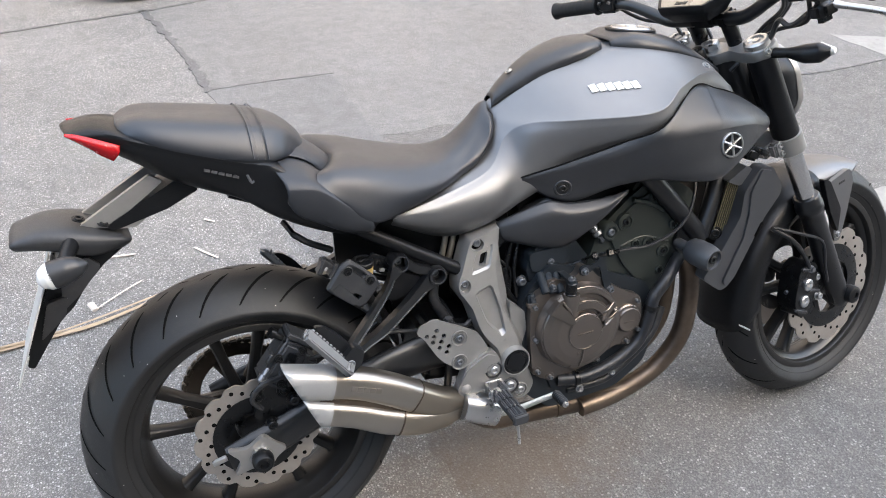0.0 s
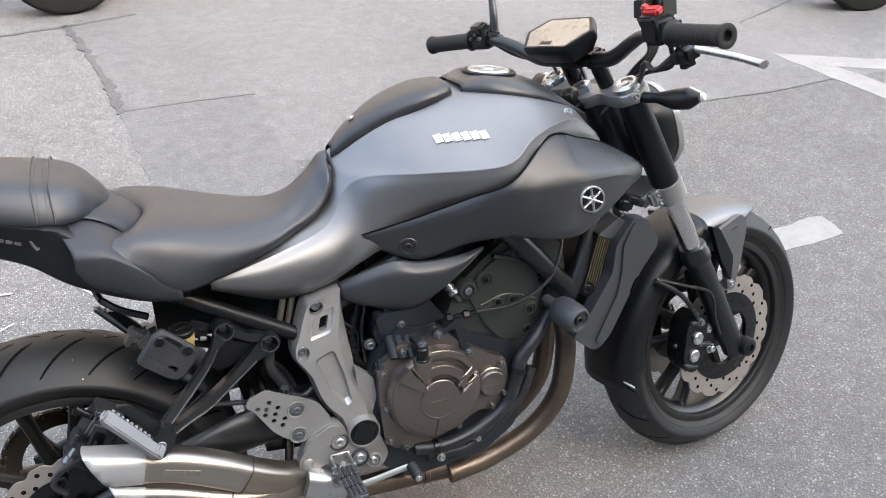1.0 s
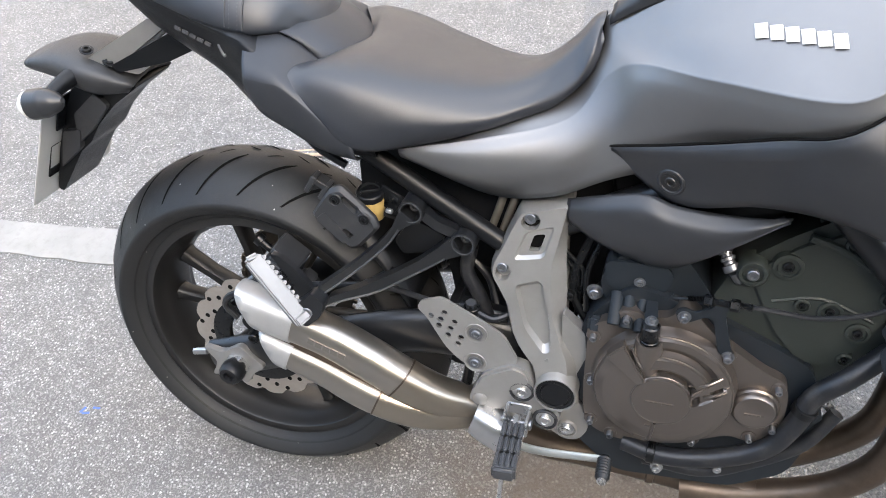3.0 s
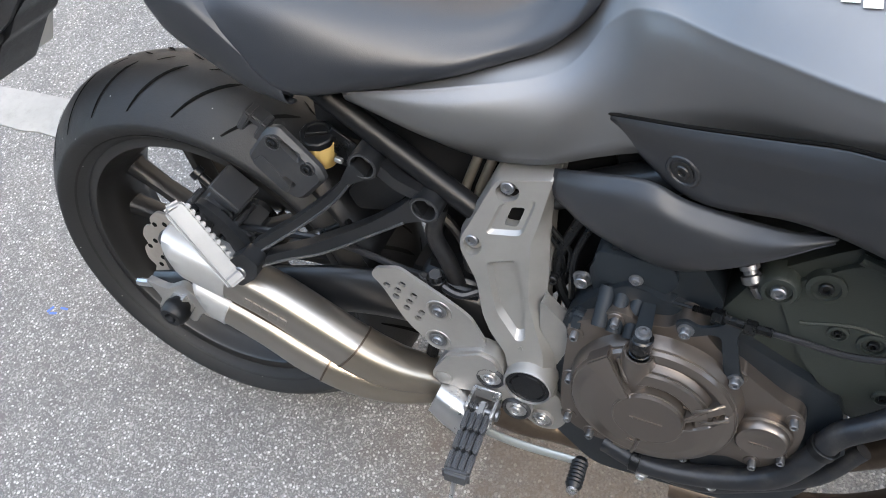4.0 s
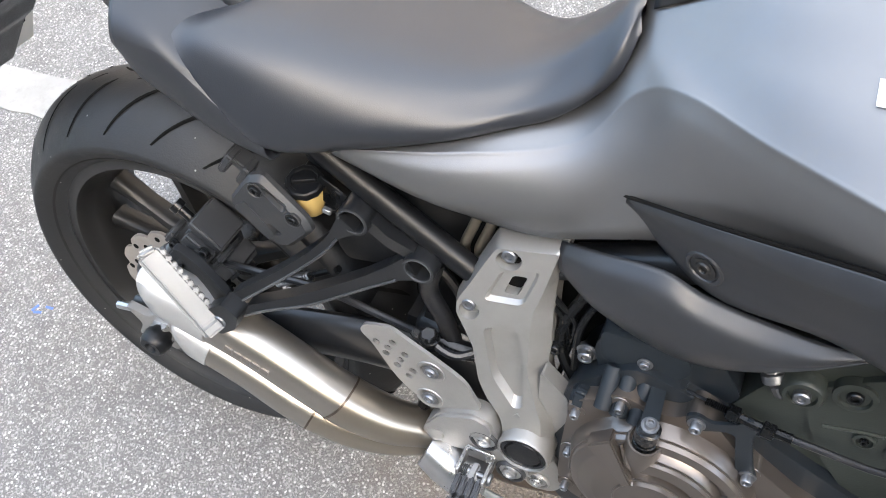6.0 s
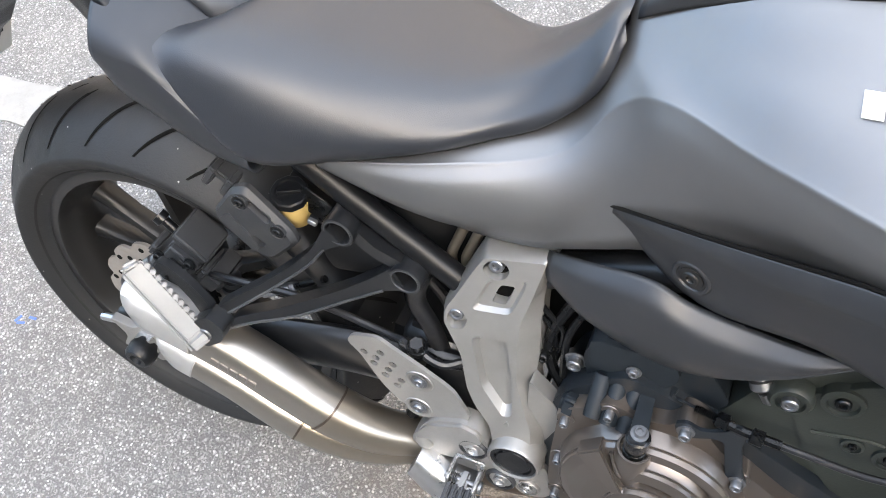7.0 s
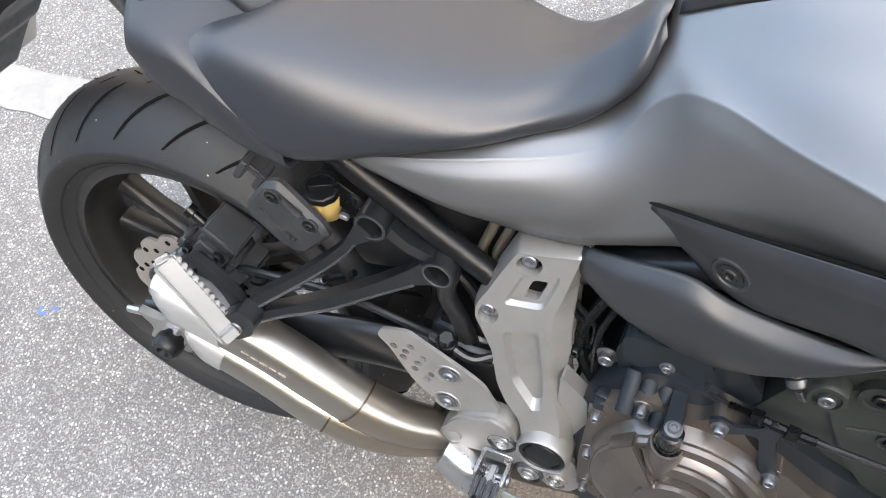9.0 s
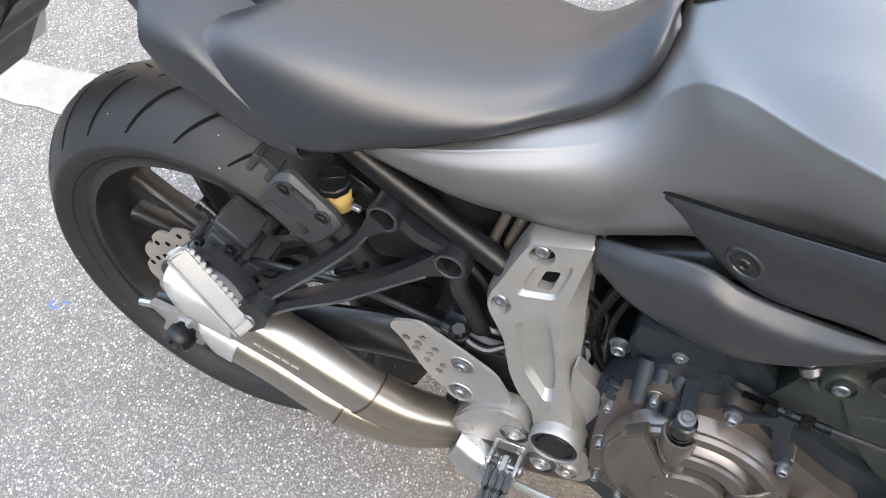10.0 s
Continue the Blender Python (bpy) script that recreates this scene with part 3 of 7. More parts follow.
part("fuel_cap", lathe([(0.040, -0.01), (0.040, 0.004), (0.037, 0.007), (0.030, 0.0075), (0.028, 0.006), (0.012, 0.006), (0.010, 0.009), (0, 0.009)], (0.848, 0, 0.966), CAP_AX, 36), M_ALU2, trim, "round silver fuel cap")
part("fuel_cap_ring", lathe([(0.050, -0.01), (0.050, 0.003), (0.046, 0.005), (0.041, 0.003), (0.041, -0.01)], (0.848, 0, 0.966), CAP_AX, 36), M_BLACK, trim)
bolt(trim, (0.955, -0.035, 0.935), (0.4, -0.2, 0.9), 0.006, 0.004, M_ALU2)

# -- side panels (air scoops)
def mirrored(points):
    return [(x, -y, z) for x, y, z in points]


scoop_top = [(0.553, -0.098, 0.735), (0.63, -0.129, 0.759), (0.73, -0.170, 0.795), (0.793, -0.203, 0.823), (0.883, -0.165, 0.878), (0.95, -0.148, 0.862), (1.015, -0.131, 0.838), (1.075, -0.128, 0.803), (1.106, -0.125, 0.780)]
scoop_in = [(0.554, -0.099, 0.733), (0.632, -0.133, 0.752), (0.732, -0.176, 0.786), (0.797, -0.209, 0.812), (0.884, -0.186, 0.848), (0.95, -0.178, 0.838), (1.017, -0.158, 0.820), (1.075, -0.144, 0.790), (1.104, -0.130, 0.775)]
scoop_ridge = [(0.556, -0.100, 0.731), (0.632, -0.132, 0.742), (0.732, -0.178, 0.775), (0.80, -0.211, 0.798), (0.886, -0.212, 0.802), (0.95, -0.207, 0.802), (1.02, -0.184, 0.792), (1.072, -0.154, 0.773), (1.100, -0.135, 0.768)]
scoop_face = [(0.558, -0.099, 0.726), (0.636, -0.127, 0.712), (0.727, -0.168, 0.742), (0.797, -0.208, 0.760), (0.880, -0.218, 0.760), (0.937, -0.216, 0.760), (1.005, -0.194, 0.762), (1.06, -0.160, 0.760), (1.095, -0.137, 0.762)]
scoop_hem = [(0.566, -0.098, 0.716), (0.640, -0.121, 0.680), (0.727, -0.154, 0.706), (0.79, -0.186, 0.717), (0.865, -0.219, 0.712), (0.918, -0.222, 0.712), (0.985, -0.200, 0.736), (1.05, -0.163, 0.752), (1.09, -0.138, 0.758)]
scoop_under = [(0.564, -0.080, 0.716), (0.640, -0.092, 0.678), (0.72, -0.125, 0.708), (0.79, -0.150, 0.715), (0.865, -0.165, 0.708), (0.918, -0.165, 0.710), (0.985, -0.150, 0.732), (1.05, -0.13, 0.748), (1.09, -0.125, 0.756)]
for side in (1, -1):
    ridge_turn = [tuple(Vector(a).lerp(Vector(b), 0.10)) for a, b in zip(scoop_ridge, scoop_face)]
    lines = [scoop_top, scoop_in, scoop_ridge, ridge_turn, scoop_face, scoop_hem, scoop_under]
    bm = rails(lines, 6, 5, mirror=False, across=even_line)
    if side < 0:
        bm.transform(Matrix.Diagonal((1, -1, 1, 1)))
        bmesh.ops.reverse_faces(bm, faces=bm.faces)
    scoop = part("air_scoop", bm, M_PANEL, bike, "matt black faceted air scoop below the tank", angle=30, thick=0.003, keep_normals=True)
    # black tube put in for the shaded gap between scoop and tank
    line = scoop_top if side > 0 else mirrored(scoop_top)
    part("gap_shade", tube([(x, y + 0.001 * side, z + 0.001) for x, y, z in line], 0.0018, 6, 6), M_RECESS_SHADE, scoop)
    c, out = on_skin(scoop, (0.629, -0.118 * side, 0.7105), (0, side, 0))
    if out.y * side > 0:
        out = -out
    well = part("scoop_bolt_well", lathe([(0.0175, -0.003), (0.0175, 0.0008), (0.0160, 0.0022), (0.0135, 0.0018), (0.0120, -0.0008), (0, -0.0008)], c, out, 28), M_PANEL, scoop, "sunken round bolt well")
    bolt(well, c + out * 0.0004, out, 0.0072, 0.0028, M_RIM)
    insert = rails(lines, 6, 5, mirror=False, across=even_line)
    insert.faces.ensure_lookup_table()
    far = [f for k, f in enumerate(insert.faces) if k % 30 < 20 or not 27 <= k // 30 <= 45]
    bmesh.ops.delete(insert, geom=far, context="FACES")
    insert.normal_update()
    for v in insert.verts:
        v.co += v.normal * 0.0007
    if side < 0:
        insert.transform(Matrix.Diagonal((1, -1, 1, 1)))
        bmesh.ops.reverse_faces(insert, faces=insert.faces)
    part("woven_insert", insert, M_CARBON, scoop, "dark insert with a woven print", angle=30, keep_normals=True)
    # round badge: ring and three crossed bars
    q = Vector((-0.05, -side, 0.12)).normalized()
    c = Vector((0.938, -0.2185 * side, 0.771))
    bms = [lathe([(0.0240, -0.004), (0.0240, 0.002), (0.0230, 0.003), (0.0208, 0.003), (0.0204, 0.001), (0.0204, -0.004)], c, q, 40)]
    e1 = Vector((1, 0, 0.1)).normalized()
    e2 = q.cross(e1).normalized()
    for k in range(3):
        a = radians(90 + 60 * k)
        dv = e1 * math.cos(a) + e2 * math.sin(a)
        bms.append(tube([c - dv * 0.0215 + q * 0.0015, c + dv * 0.0215 + q * 0.0015], 0.0022, 6))
    bms.append(lathe([(0.0085, 0.001), (0.0066, 0.003), (0.0066, 0.003), (0.0085, 0.001)], c, q, 24))
    part("badge", merged(*bms), M_ALU2, scoop, "round silver badge with three crossed bars")
    part("badge_back", lathe([(0.0204, -0.006), (0.0204, 0.0008), (0, 0.0008)], c, q, 32), M_BLACK, scoop)
    nose = block((0.045, 0.05, 0.03), (1.085, -0.105 * side, 0.772), (0, -32, 0), 0.008)
    part("scoop_mouth", nose, M_BLACK, scoop)

# -- lower side covers
low_top = [(0.505, -0.086, 0.652), (0.545, -0.102, 0.670), (0.60, -0.118, 0.688), (0.64, -0.124, 0.680), (0.69, -0.130, 0.679), (0.735, -0.138, 0.684), (0.765, -0.140, 0.690)]
low_mid = [(0.506, -0.096, 0.642), (0.545, -0.116, 0.656), (0.60, -0.134, 0.666), (0.64, -0.142, 0.660), (0.69, -0.146, 0.662), (0.73, -0.148, 0.674), (0.765, -0.142, 0.688)]
low_face = [(0.510, -0.098, 0.625), (0.545, -0.120, 0.628), (0.60, -0.134, 0.624), (0.64, -0.140, 0.620), (0.685, -0.146, 0.640), (0.725, -0.148, 0.662), (0.763, -0.143, 0.686)]
low_hem = [(0.520, -0.090, 0.612), (0.55, -0.110, 0.606), (0.60, -0.116, 0.590), (0.64, -0.120, 0.588), (0.68, -0.138, 0.620), (0.72, -0.145, 0.653), (0.762, -0.142, 0.684)]
low_in = [(0.520, -0.06, 0.606), (0.55, -0.07, 0.598), (0.60, -0.07, 0.580), (0.64, -0.075, 0.578), (0.68, -0.09, 0.608), (0.72, -0.105, 0.643), (0.76, -0.12, 0.678)]
for side in (1, -1):
    bm = rails([low_top, low_mid, low_face, low_hem, low_in], 6, 5, mirror=False)
    if side < 0:
        bm.transform(Matrix.Diagonal((1, -1, 1, 1)))
        bmesh.ops.reverse_faces(bm, faces=bm.faces)
    part("side_cover", bm, M_PANEL, bike, "matt black lower side cover", angle=50, thick=0.003, keep_normals=True)

# -- rider's seat
seat_mid = [(0.210, 0, 0.808), (0.224, 0, 0.820), (0.26, 0, 0.818), (0.32, 0, 0.803), (0.40, 0, 0.790), (0.45, 0, 0.802), (0.490, 0, 0.833), (0.515, 0, 0.862), (0.528, 0, 0.868)]
seat_top = [(0.192, -0.070, 0.812), (0.210, -0.082, 0.824), (0.255, -0.090, 0.818), (0.32, -0.082, 0.800), (0.40, -0.060, 0.786), (0.452, -0.040, 0.796), (0.492, -0.026, 0.828), (0.516, -0.016, 0.858), (0.528, -0.010, 0.864)]
seat_sh = [(0.166, -0.122, 0.817), (0.196, -0.134, 0.817), (0.25, -0.136, 0.803), (0.32, -0.119, 0.783), (0.40, -0.088, 0.770), (0.455, -0.060, 0.780), (0.495, -0.042, 0.814), (0.517, -0.028, 0.848), (0.527, -0.016, 0.858)]
seat_side = [(0.160, -0.147, 0.806), (0.192, -0.153, 0.788), (0.25, -0.154, 0.762), (0.32, -0.136, 0.752), (0.398, -0.103, 0.754), (0.450, -0.074, 0.768), (0.499, -0.060, 0.795), (0.520, -0.045, 0.832), (0.526, -0.020, 0.852)]
seat_hem = [(0.164, -0.147, 0.797), (0.194, -0.153, 0.768), (0.246, -0.154, 0.724), (0.32, -0.122, 0.724), (0.395, -0.095, 0.738), (0.442, -0.074, 0.751), (0.484, -0.062, 0.770), (0.520, -0.046, 0.805), (0.530, -0.028, 0.84)]
seat_base = [(0.17, -0.11, 0.797), (0.20, -0.115, 0.765), (0.25, -0.11, 0.722), (0.32, -0.095, 0.722), (0.395, -0.07, 0.734), (0.44, -0.05, 0.747), (0.485, -0.035, 0.763), (0.505, -0.02, 0.80), (0.515, -0.01, 0.835)]
part("rider_seat", rails([seat_mid, seat_top, seat_sh, seat_side, seat_hem, seat_base], 6, 5), M_VINYL, bike, "black vinyl rider's seat with rounded edges", angle=70, keep_normals=True)


# -- pillion seat
pil_mid = [(-0.140, 0, 0.915), (-0.125, 0, 0.928), (-0.085, 0, 0.932), (0.0, 0, 0.921), (0.08, 0, 0.911), (0.13, 0, 0.895), (0.160, 0, 0.868), (0.170, 0, 0.848)]
pil_top = [(-0.138, -0.035, 0.914), (-0.120, -0.045, 0.930), (-0.085, -0.058, 0.934), (0.0, -0.068, 0.920), (0.08, -0.074, 0.904), (0.126, -0.062, 0.890), (0.152, -0.045, 0.866), (0.162, -0.04, 0.847)]
pil_sh = [(-0.132, -0.052, 0.909), (-0.112, -0.068, 0.921), (-0.078, -0.085, 0.919), (0.0, -0.096, 0.902), (0.08, -0.100, 0.885), (0.120, -0.088, 0.874), (0.140, -0.070, 0.858), (0.147, -0.062, 0.844)]
pil_hem = [(-0.128, -0.058, 0.902), (-0.105, -0.078, 0.906), (-0.072, -0.094, 0.893), (0.0, -0.107, 0.868), (0.08, -0.113, 0.850), (0.116, -0.100, 0.847), (0.133, -0.080, 0.844), (0.140, -0.07, 0.840)]
pil_base = [(-0.12, -0.04, 0.898), (-0.10, -0.055, 0.897), (-0.07, -0.07, 0.884), (0.0, -0.08, 0.860), (0.08, -0.09, 0.843), (0.11, -0.08, 0.841), (0.125, -0.06, 0.839), (0.13, -0.05, 0.837)]
pillion = part("pillion_seat", rails([pil_mid, pil_top, pil_sh, pil_hem, pil_base], 6, 6), M_VINYL, bike, "black vinyl pillion seat with a stitched band", angle=70, keep_normals=True)
band = [(0.0, 0.9135), (0.074, 0.9065), (0.1003, 0.8875), (0.1140, 0.853)]
for dx, rr in ((0.068, 0.0011), (0.092, 0.0011)):
    arc = [(dx, -y, z + 0.001 + 0.17 * (0.08 - dx)) for y, z in band[::-1]] + [(dx, y, z + 0.001 + 0.17 * (0.08 - dx)) for y, z in band[1:]]
    part("piping", tube(arc, rr, 6, 8), M_VINYL, pillion)
for dx in (0.0745, 0.0855):
    arc = smooth_line([(dx, -y - 0.0004, z + 0.0006 + 0.17 * (0.08 - dx)) for y, z in band[::-1]] + [(dx, y, z + 0.0006 + 0.17 * (0.08 - dx)) for y, z in band[1:]], 14)
    bms = [tube([a, a.lerp(b, 0.62)], 0.0005, 5) for a, b in zip(arc[::2], arc[1::2])]
    part("stitching", merged(*bms), M_STITCH, pillion, "row of pale thread stitches")

# -- tail
tail_mid = [(-0.212, 0, 0.928), (-0.16, 0, 0.935), (-0.10, 0, 0.915), (-0.02, 0, 0.89), (0.05, 0, 0.865), (0.10, 0, 0.85), (0.16, 0, 0.80), (0.21, 0, 0.76), (0.262, 0, 0.72)]
tail_top = [(-0.205, -0.045, 0.924), (-0.155, -0.060, 0.924), (-0.10, -0.078, 0.907), (-0.02, -0.094, 0.878), (0.05, -0.103, 0.856), (0.10, -0.108, 0.845), (0.16, -0.116, 0.80), (0.21, -0.120, 0.755), (0.262, -0.118, 0.712)]
tail_ridge = [(-0.198, -0.056, 0.918), (-0.135, -0.070, 0.903), (-0.08, -0.088, 0.886), (-0.02, -0.102, 0.867), (0.05, -0.112, 0.844), (0.10, -0.130, 0.832), (0.155, -0.140, 0.788), (0.205, -0.140, 0.745), (0.260, -0.122, 0.706)]
tail_low = [(-0.190, -0.052, 0.910), (-0.130, -0.064, 0.888), (-0.076, -0.080, 0.860), (-0.02, -0.094, 0.836), (0.05, -0.104, 0.808), (0.10, -0.126, 0.786), (0.155, -0.132, 0.750), (0.205, -0.132, 0.720), (0.258, -0.116, 0.699)]
tail_hem = [(-0.175, -0.035, 0.900), (-0.115, -0.040, 0.862), (-0.065, -0.055, 0.828), (-0.02, -0.068, 0.808), (0.04, -0.088, 0.785), (0.09, -0.104, 0.750), (0.15, -0.110, 0.718), (0.205, -0.112, 0.698), (0.256, -0.105, 0.693)]
tail_in = [(-0.16, -0.01, 0.895), (-0.11, -0.01, 0.855), (-0.06, -0.01, 0.825), (-0.02, -0.02, 0.805), (0.04, -0.03, 0.785), (0.09, -0.04, 0.756), (0.15, -0.05, 0.73), (0.205, -0.06, 0.71), (0.256, -0.08, 0.697)]
tail = part("tail_fairing", rails([tail_mid, tail_top, tail_ridge, tail_low, tail_hem, tail_in], 6, 5), M_BLACK, bike, "black pointed tail fairing", angle=35, thick=0.002, keep_normals=True)
word_bars("lettering", 5, (-0.012, -0.1035, 0.846), (1, -0.10, -0.38), (0.35, 0.12, 0.9), 0.058, 0.0045, M_GREYPRINT, tail, "faint grey lettering drawn as plain bars")
part("tail_mark", tube([(0.054, -0.1105, 0.832), (0.060, -0.1105, 0.817), (0.068, -0.1115, 0.828)], 0.0028, 6, 3), M_BOLT, tail)
cowl_mid = [(0.085, 0, 0.848), (0.12, 0, 0.846), (0.155, 0, 0.834), (0.19, 0, 0.805), (0.23, 0, 0.77)]
cowl_top = [(0.090, -0.090, 0.846), (0.12, -0.095, 0.842), (0.155, -0.10, 0.828), (0.195, -0.10, 0.79), (0.235, -0.10, 0.75)]
cowl_lip = [(0.096, -0.124, 0.836), (0.125, -0.127, 0.831), (0.156, -0.130, 0.818), (0.200, -0.132, 0.776), (0.240, -0.130, 0.738)]
cowl_edge = [(0.1075, -0.157, 0.8085), (0.135, -0.159, 0.8055), (0.162, -0.1585, 0.7985), (0.205, -0.1585, 0.763), (0.246, -0.156, 0.727)]
cowl_turn = [(0.1075, -0.158, 0.8035), (0.135, -0.160, 0.8005), (0.163, -0.1595, 0.7940), (0.205, -0.1595, 0.759), (0.246, -0.157, 0.724)]
cowl_hem = [(0.106, -0.151, 0.786), (0.122, -0.149, 0.760), (0.155, -0.148, 0.740), (0.200, -0.148, 0.716), (0.247, -0.149, 0.707)]
cowl_in = [(0.112, -0.130, 0.780), (0.130, -0.130, 0.752), (0.160, -0.130, 0.732), (0.205, -0.132, 0.710), (0.247, -0.136, 0.703)]
cowl = part("seat_cowl", rails([cowl_mid, cowl_top, cowl_lip, cowl_edge, cowl_turn, cowl_hem, cowl_in], 6, 4, across=even_line), M_TAIL, bike, "dark grey cowl between the two seats", angle=24, thick=0.002, keep_normals=True)
hump_mid = [(0.120, 0, 0.860), (0.165, 0, 0.850), (0.198, 0, 0.826), (0.218, 0, 0.806)]
hump_edge = [(0.120, -0.050, 0.858), (0.158, -0.054, 0.848), (0.188, -0.056, 0.826), (0.205, -0.056, 0.806)]
hump_side = [(0.118, -0.085, 0.848), (0.145, -0.088, 0.840), (0.168, -0.086, 0.824), (0.180, -0.083, 0.806)]
part("cowl_step", rails([hump_mid, hump_edge, hump_side], 4, 4), M_TAIL, cowl, thick=0.002, keep_normals=True)
for side in (1, -1):
    rows = [[(-0.204, -0.054, 0.925), (-0.186, -0.061, 0.922), (-0.160, -0.069, 0.913), (-0.128, -0.075, 0.900)],
            [(-0.204, -0.058, 0.921), (-0.181, -0.067, 0.912), (-0.157, -0.074, 0.900), (-0.131, -0.078, 0.888)],
            [(-0.198, -0.054, 0.915), (-0.174, -0.058, 0.897), (-0.160, -0.062, 0.886), (-0.142, -0.066, 0.874)]]
    bm = rails([[(x, y * side, z) for x, y, z in row] for row in rows], 5, 4, mirror=False)
    part("tail_light", bm, M_RED, bike, "red tail light lens", thick=0.004, keep_normals=side > 0)

# -- plate carrier
carrier = new("plate_carrier")
carrier.parent = bike
for side in (1, -1):
    part("carrier_arm", plate([(-0.095, 0.836), (-0.075, 0.822), (-0.170, 0.758), (-0.222, 0.765)], -0.012 - 0.030 * side, -0.030 * side, 0.004), M_ALU, carrier, "grey alloy arm")
part("carrier_bar", plate([(-0.068, 0.814), (-0.050, 0.806), (-0.130, 0.752), (-0.172, 0.756)], -0.034, -0.044, 0.004), M_ALU, carrier, "grey alloy lower bar")
part("carrier_web", plate([(-0.055, 0.822), (-0.02, 0.800), (-0.075, 0.775), (-0.165, 0.752), (-0.175, 0.762)], -0.045, 0.045, 0.006), M_BLACK, carrier)
pc_mid = [(-0.322, 0, 0.768), (-0.27, 0, 0.782), (-0.21, 0, 0.772), (-0.145, 0, 0.742)]
pc_sh = [(-0.320, -0.045, 0.765), (-0.27, -0.050, 0.776), (-0.21, -0.055, 0.766), (-0.140, -0.045, 0.738)]
pc_side = [(-0.320, -0.055, 0.757), (-0.27, -0.064, 0.760), (-0.21, -0.070, 0.748), (-0.143, -0.052, 0.732)]
pc_hem = [(-0.314, -0.05, 0.748), (-0.265, -0.058, 0.742), (-0.205, -0.06, 0.722), (-0.155, -0.045, 0.722)]
part("carrier_cover", rails([pc_mid, pc_sh, pc_side, pc_hem], 5, 5), M_BOX, carrier, "grey-black moulded plate-light cover", angle=40, thick=0.003, keep_normals=True)
for c in ((-0.214, -0.040, 0.781), (-0.178, -0.040, 0.766)):
    bolt(carrier, c, (0.3, -0.2, 0.95), 0.007, 0.004, M_BLACK)
part("plate_backing", plate([(-0.250, 0.735), (-0.215, 0.728), (-0.150, 0.738), (-0.142, 0.730), (-0.190, 0.698), (-0.228, 0.662), (-0.252, 0.630), (-0.275, 0.612), (-0.335, 0.532), (-0.345, 0.537), (-0.318, 0.610), (-0.285, 0.680)], -0.040, 0.05, 0.006), M_BLACK, carrier, "black plate backing")
part("backing_rib", plate([(-0.262, 0.680), (-0.215, 0.718), (-0.196, 0.698), (-0.236, 0.655), (-0.268, 0.630)], -0.040, -0.049, 0.006, 0.002), M_BOX, carrier)
part("backing_foot", plate([(-0.290, 0.650), (-0.256, 0.655), (-0.266, 0.622), (-0.312, 0.585)], -0.036, -0.052, 0.006, 0.003), M_BOX, carrier)
number_plate = part("number_plate", block((0.003, 0.20, 0.19), (-0.318, 0.010, 0.615), (0, 24, 0), 0.001), M_PLATE, bike, "white number plate with plain bars")
for k in range(2):
    word_bars("plate_bars", 4, (-0.335 + 0.043 * k, 0.09, 0.570 + 0.085 * k), (0, -1, 0), (0.375, 0, 0.927), 0.16, 0.06, M_BLACK, number_plate, "")
for side in (1, -1):
    part("indicator_stalk", tube([(-0.228, -0.05 * side, 0.752), (-0.238, -0.085 * side, 0.742), (-0.242, -0.105 * side, 0.734)], [0.015, 0.012, 0.011], 12), M_BLACK, bike)
    y = -0.118 * side
    ind = part("rear_indicator", tube([(-0.210, y, 0.735), (-0.222, y, 0.732), (-0.240, y, 0.729), (-0.264, y, 0.724)], [0.004, 0.015, 0.0215, 0.0225], 20), M_PANEL, bike, "black teardrop turn indicator")
    part("indicator_lens", tube([(-0.263, y, 0.724), (-0.270, y, 0.7225), (-0.280, y, 0.720), (-0.286, y, 0.719)], [0.0226, 0.0215, 0.015, 0.004], 20), M_CLEAR, ind, "pale indicator lens")


# -- wheels
def tyre_profile(rim_r, out_r, half):
    """(radius, sideways) pairs of a tyre's outside, from the right bead to the left."""
    edge = rim_r + 0.036
    side = [(rim_r + 0.002, 0.70 * half), (rim_r + 0.010, 0.80 * half), (rim_r + 0.021, 0.91 * half), (rim_r + 0.031, 0.98 * half), (edge, 1.0 * half)]
    drop = out_r - edge
    crown = [(out_r - drop * (a ** 2.1), half * a) for a in (0.96, 0.9, 0.8, 0.66, 0.5, 0.33, 0.16)]
    right = [(r, -y) for r, y in side + crown]
    return right + [(out_r, 0.0)] + [(r, -y) for r, y in right[::-1]]


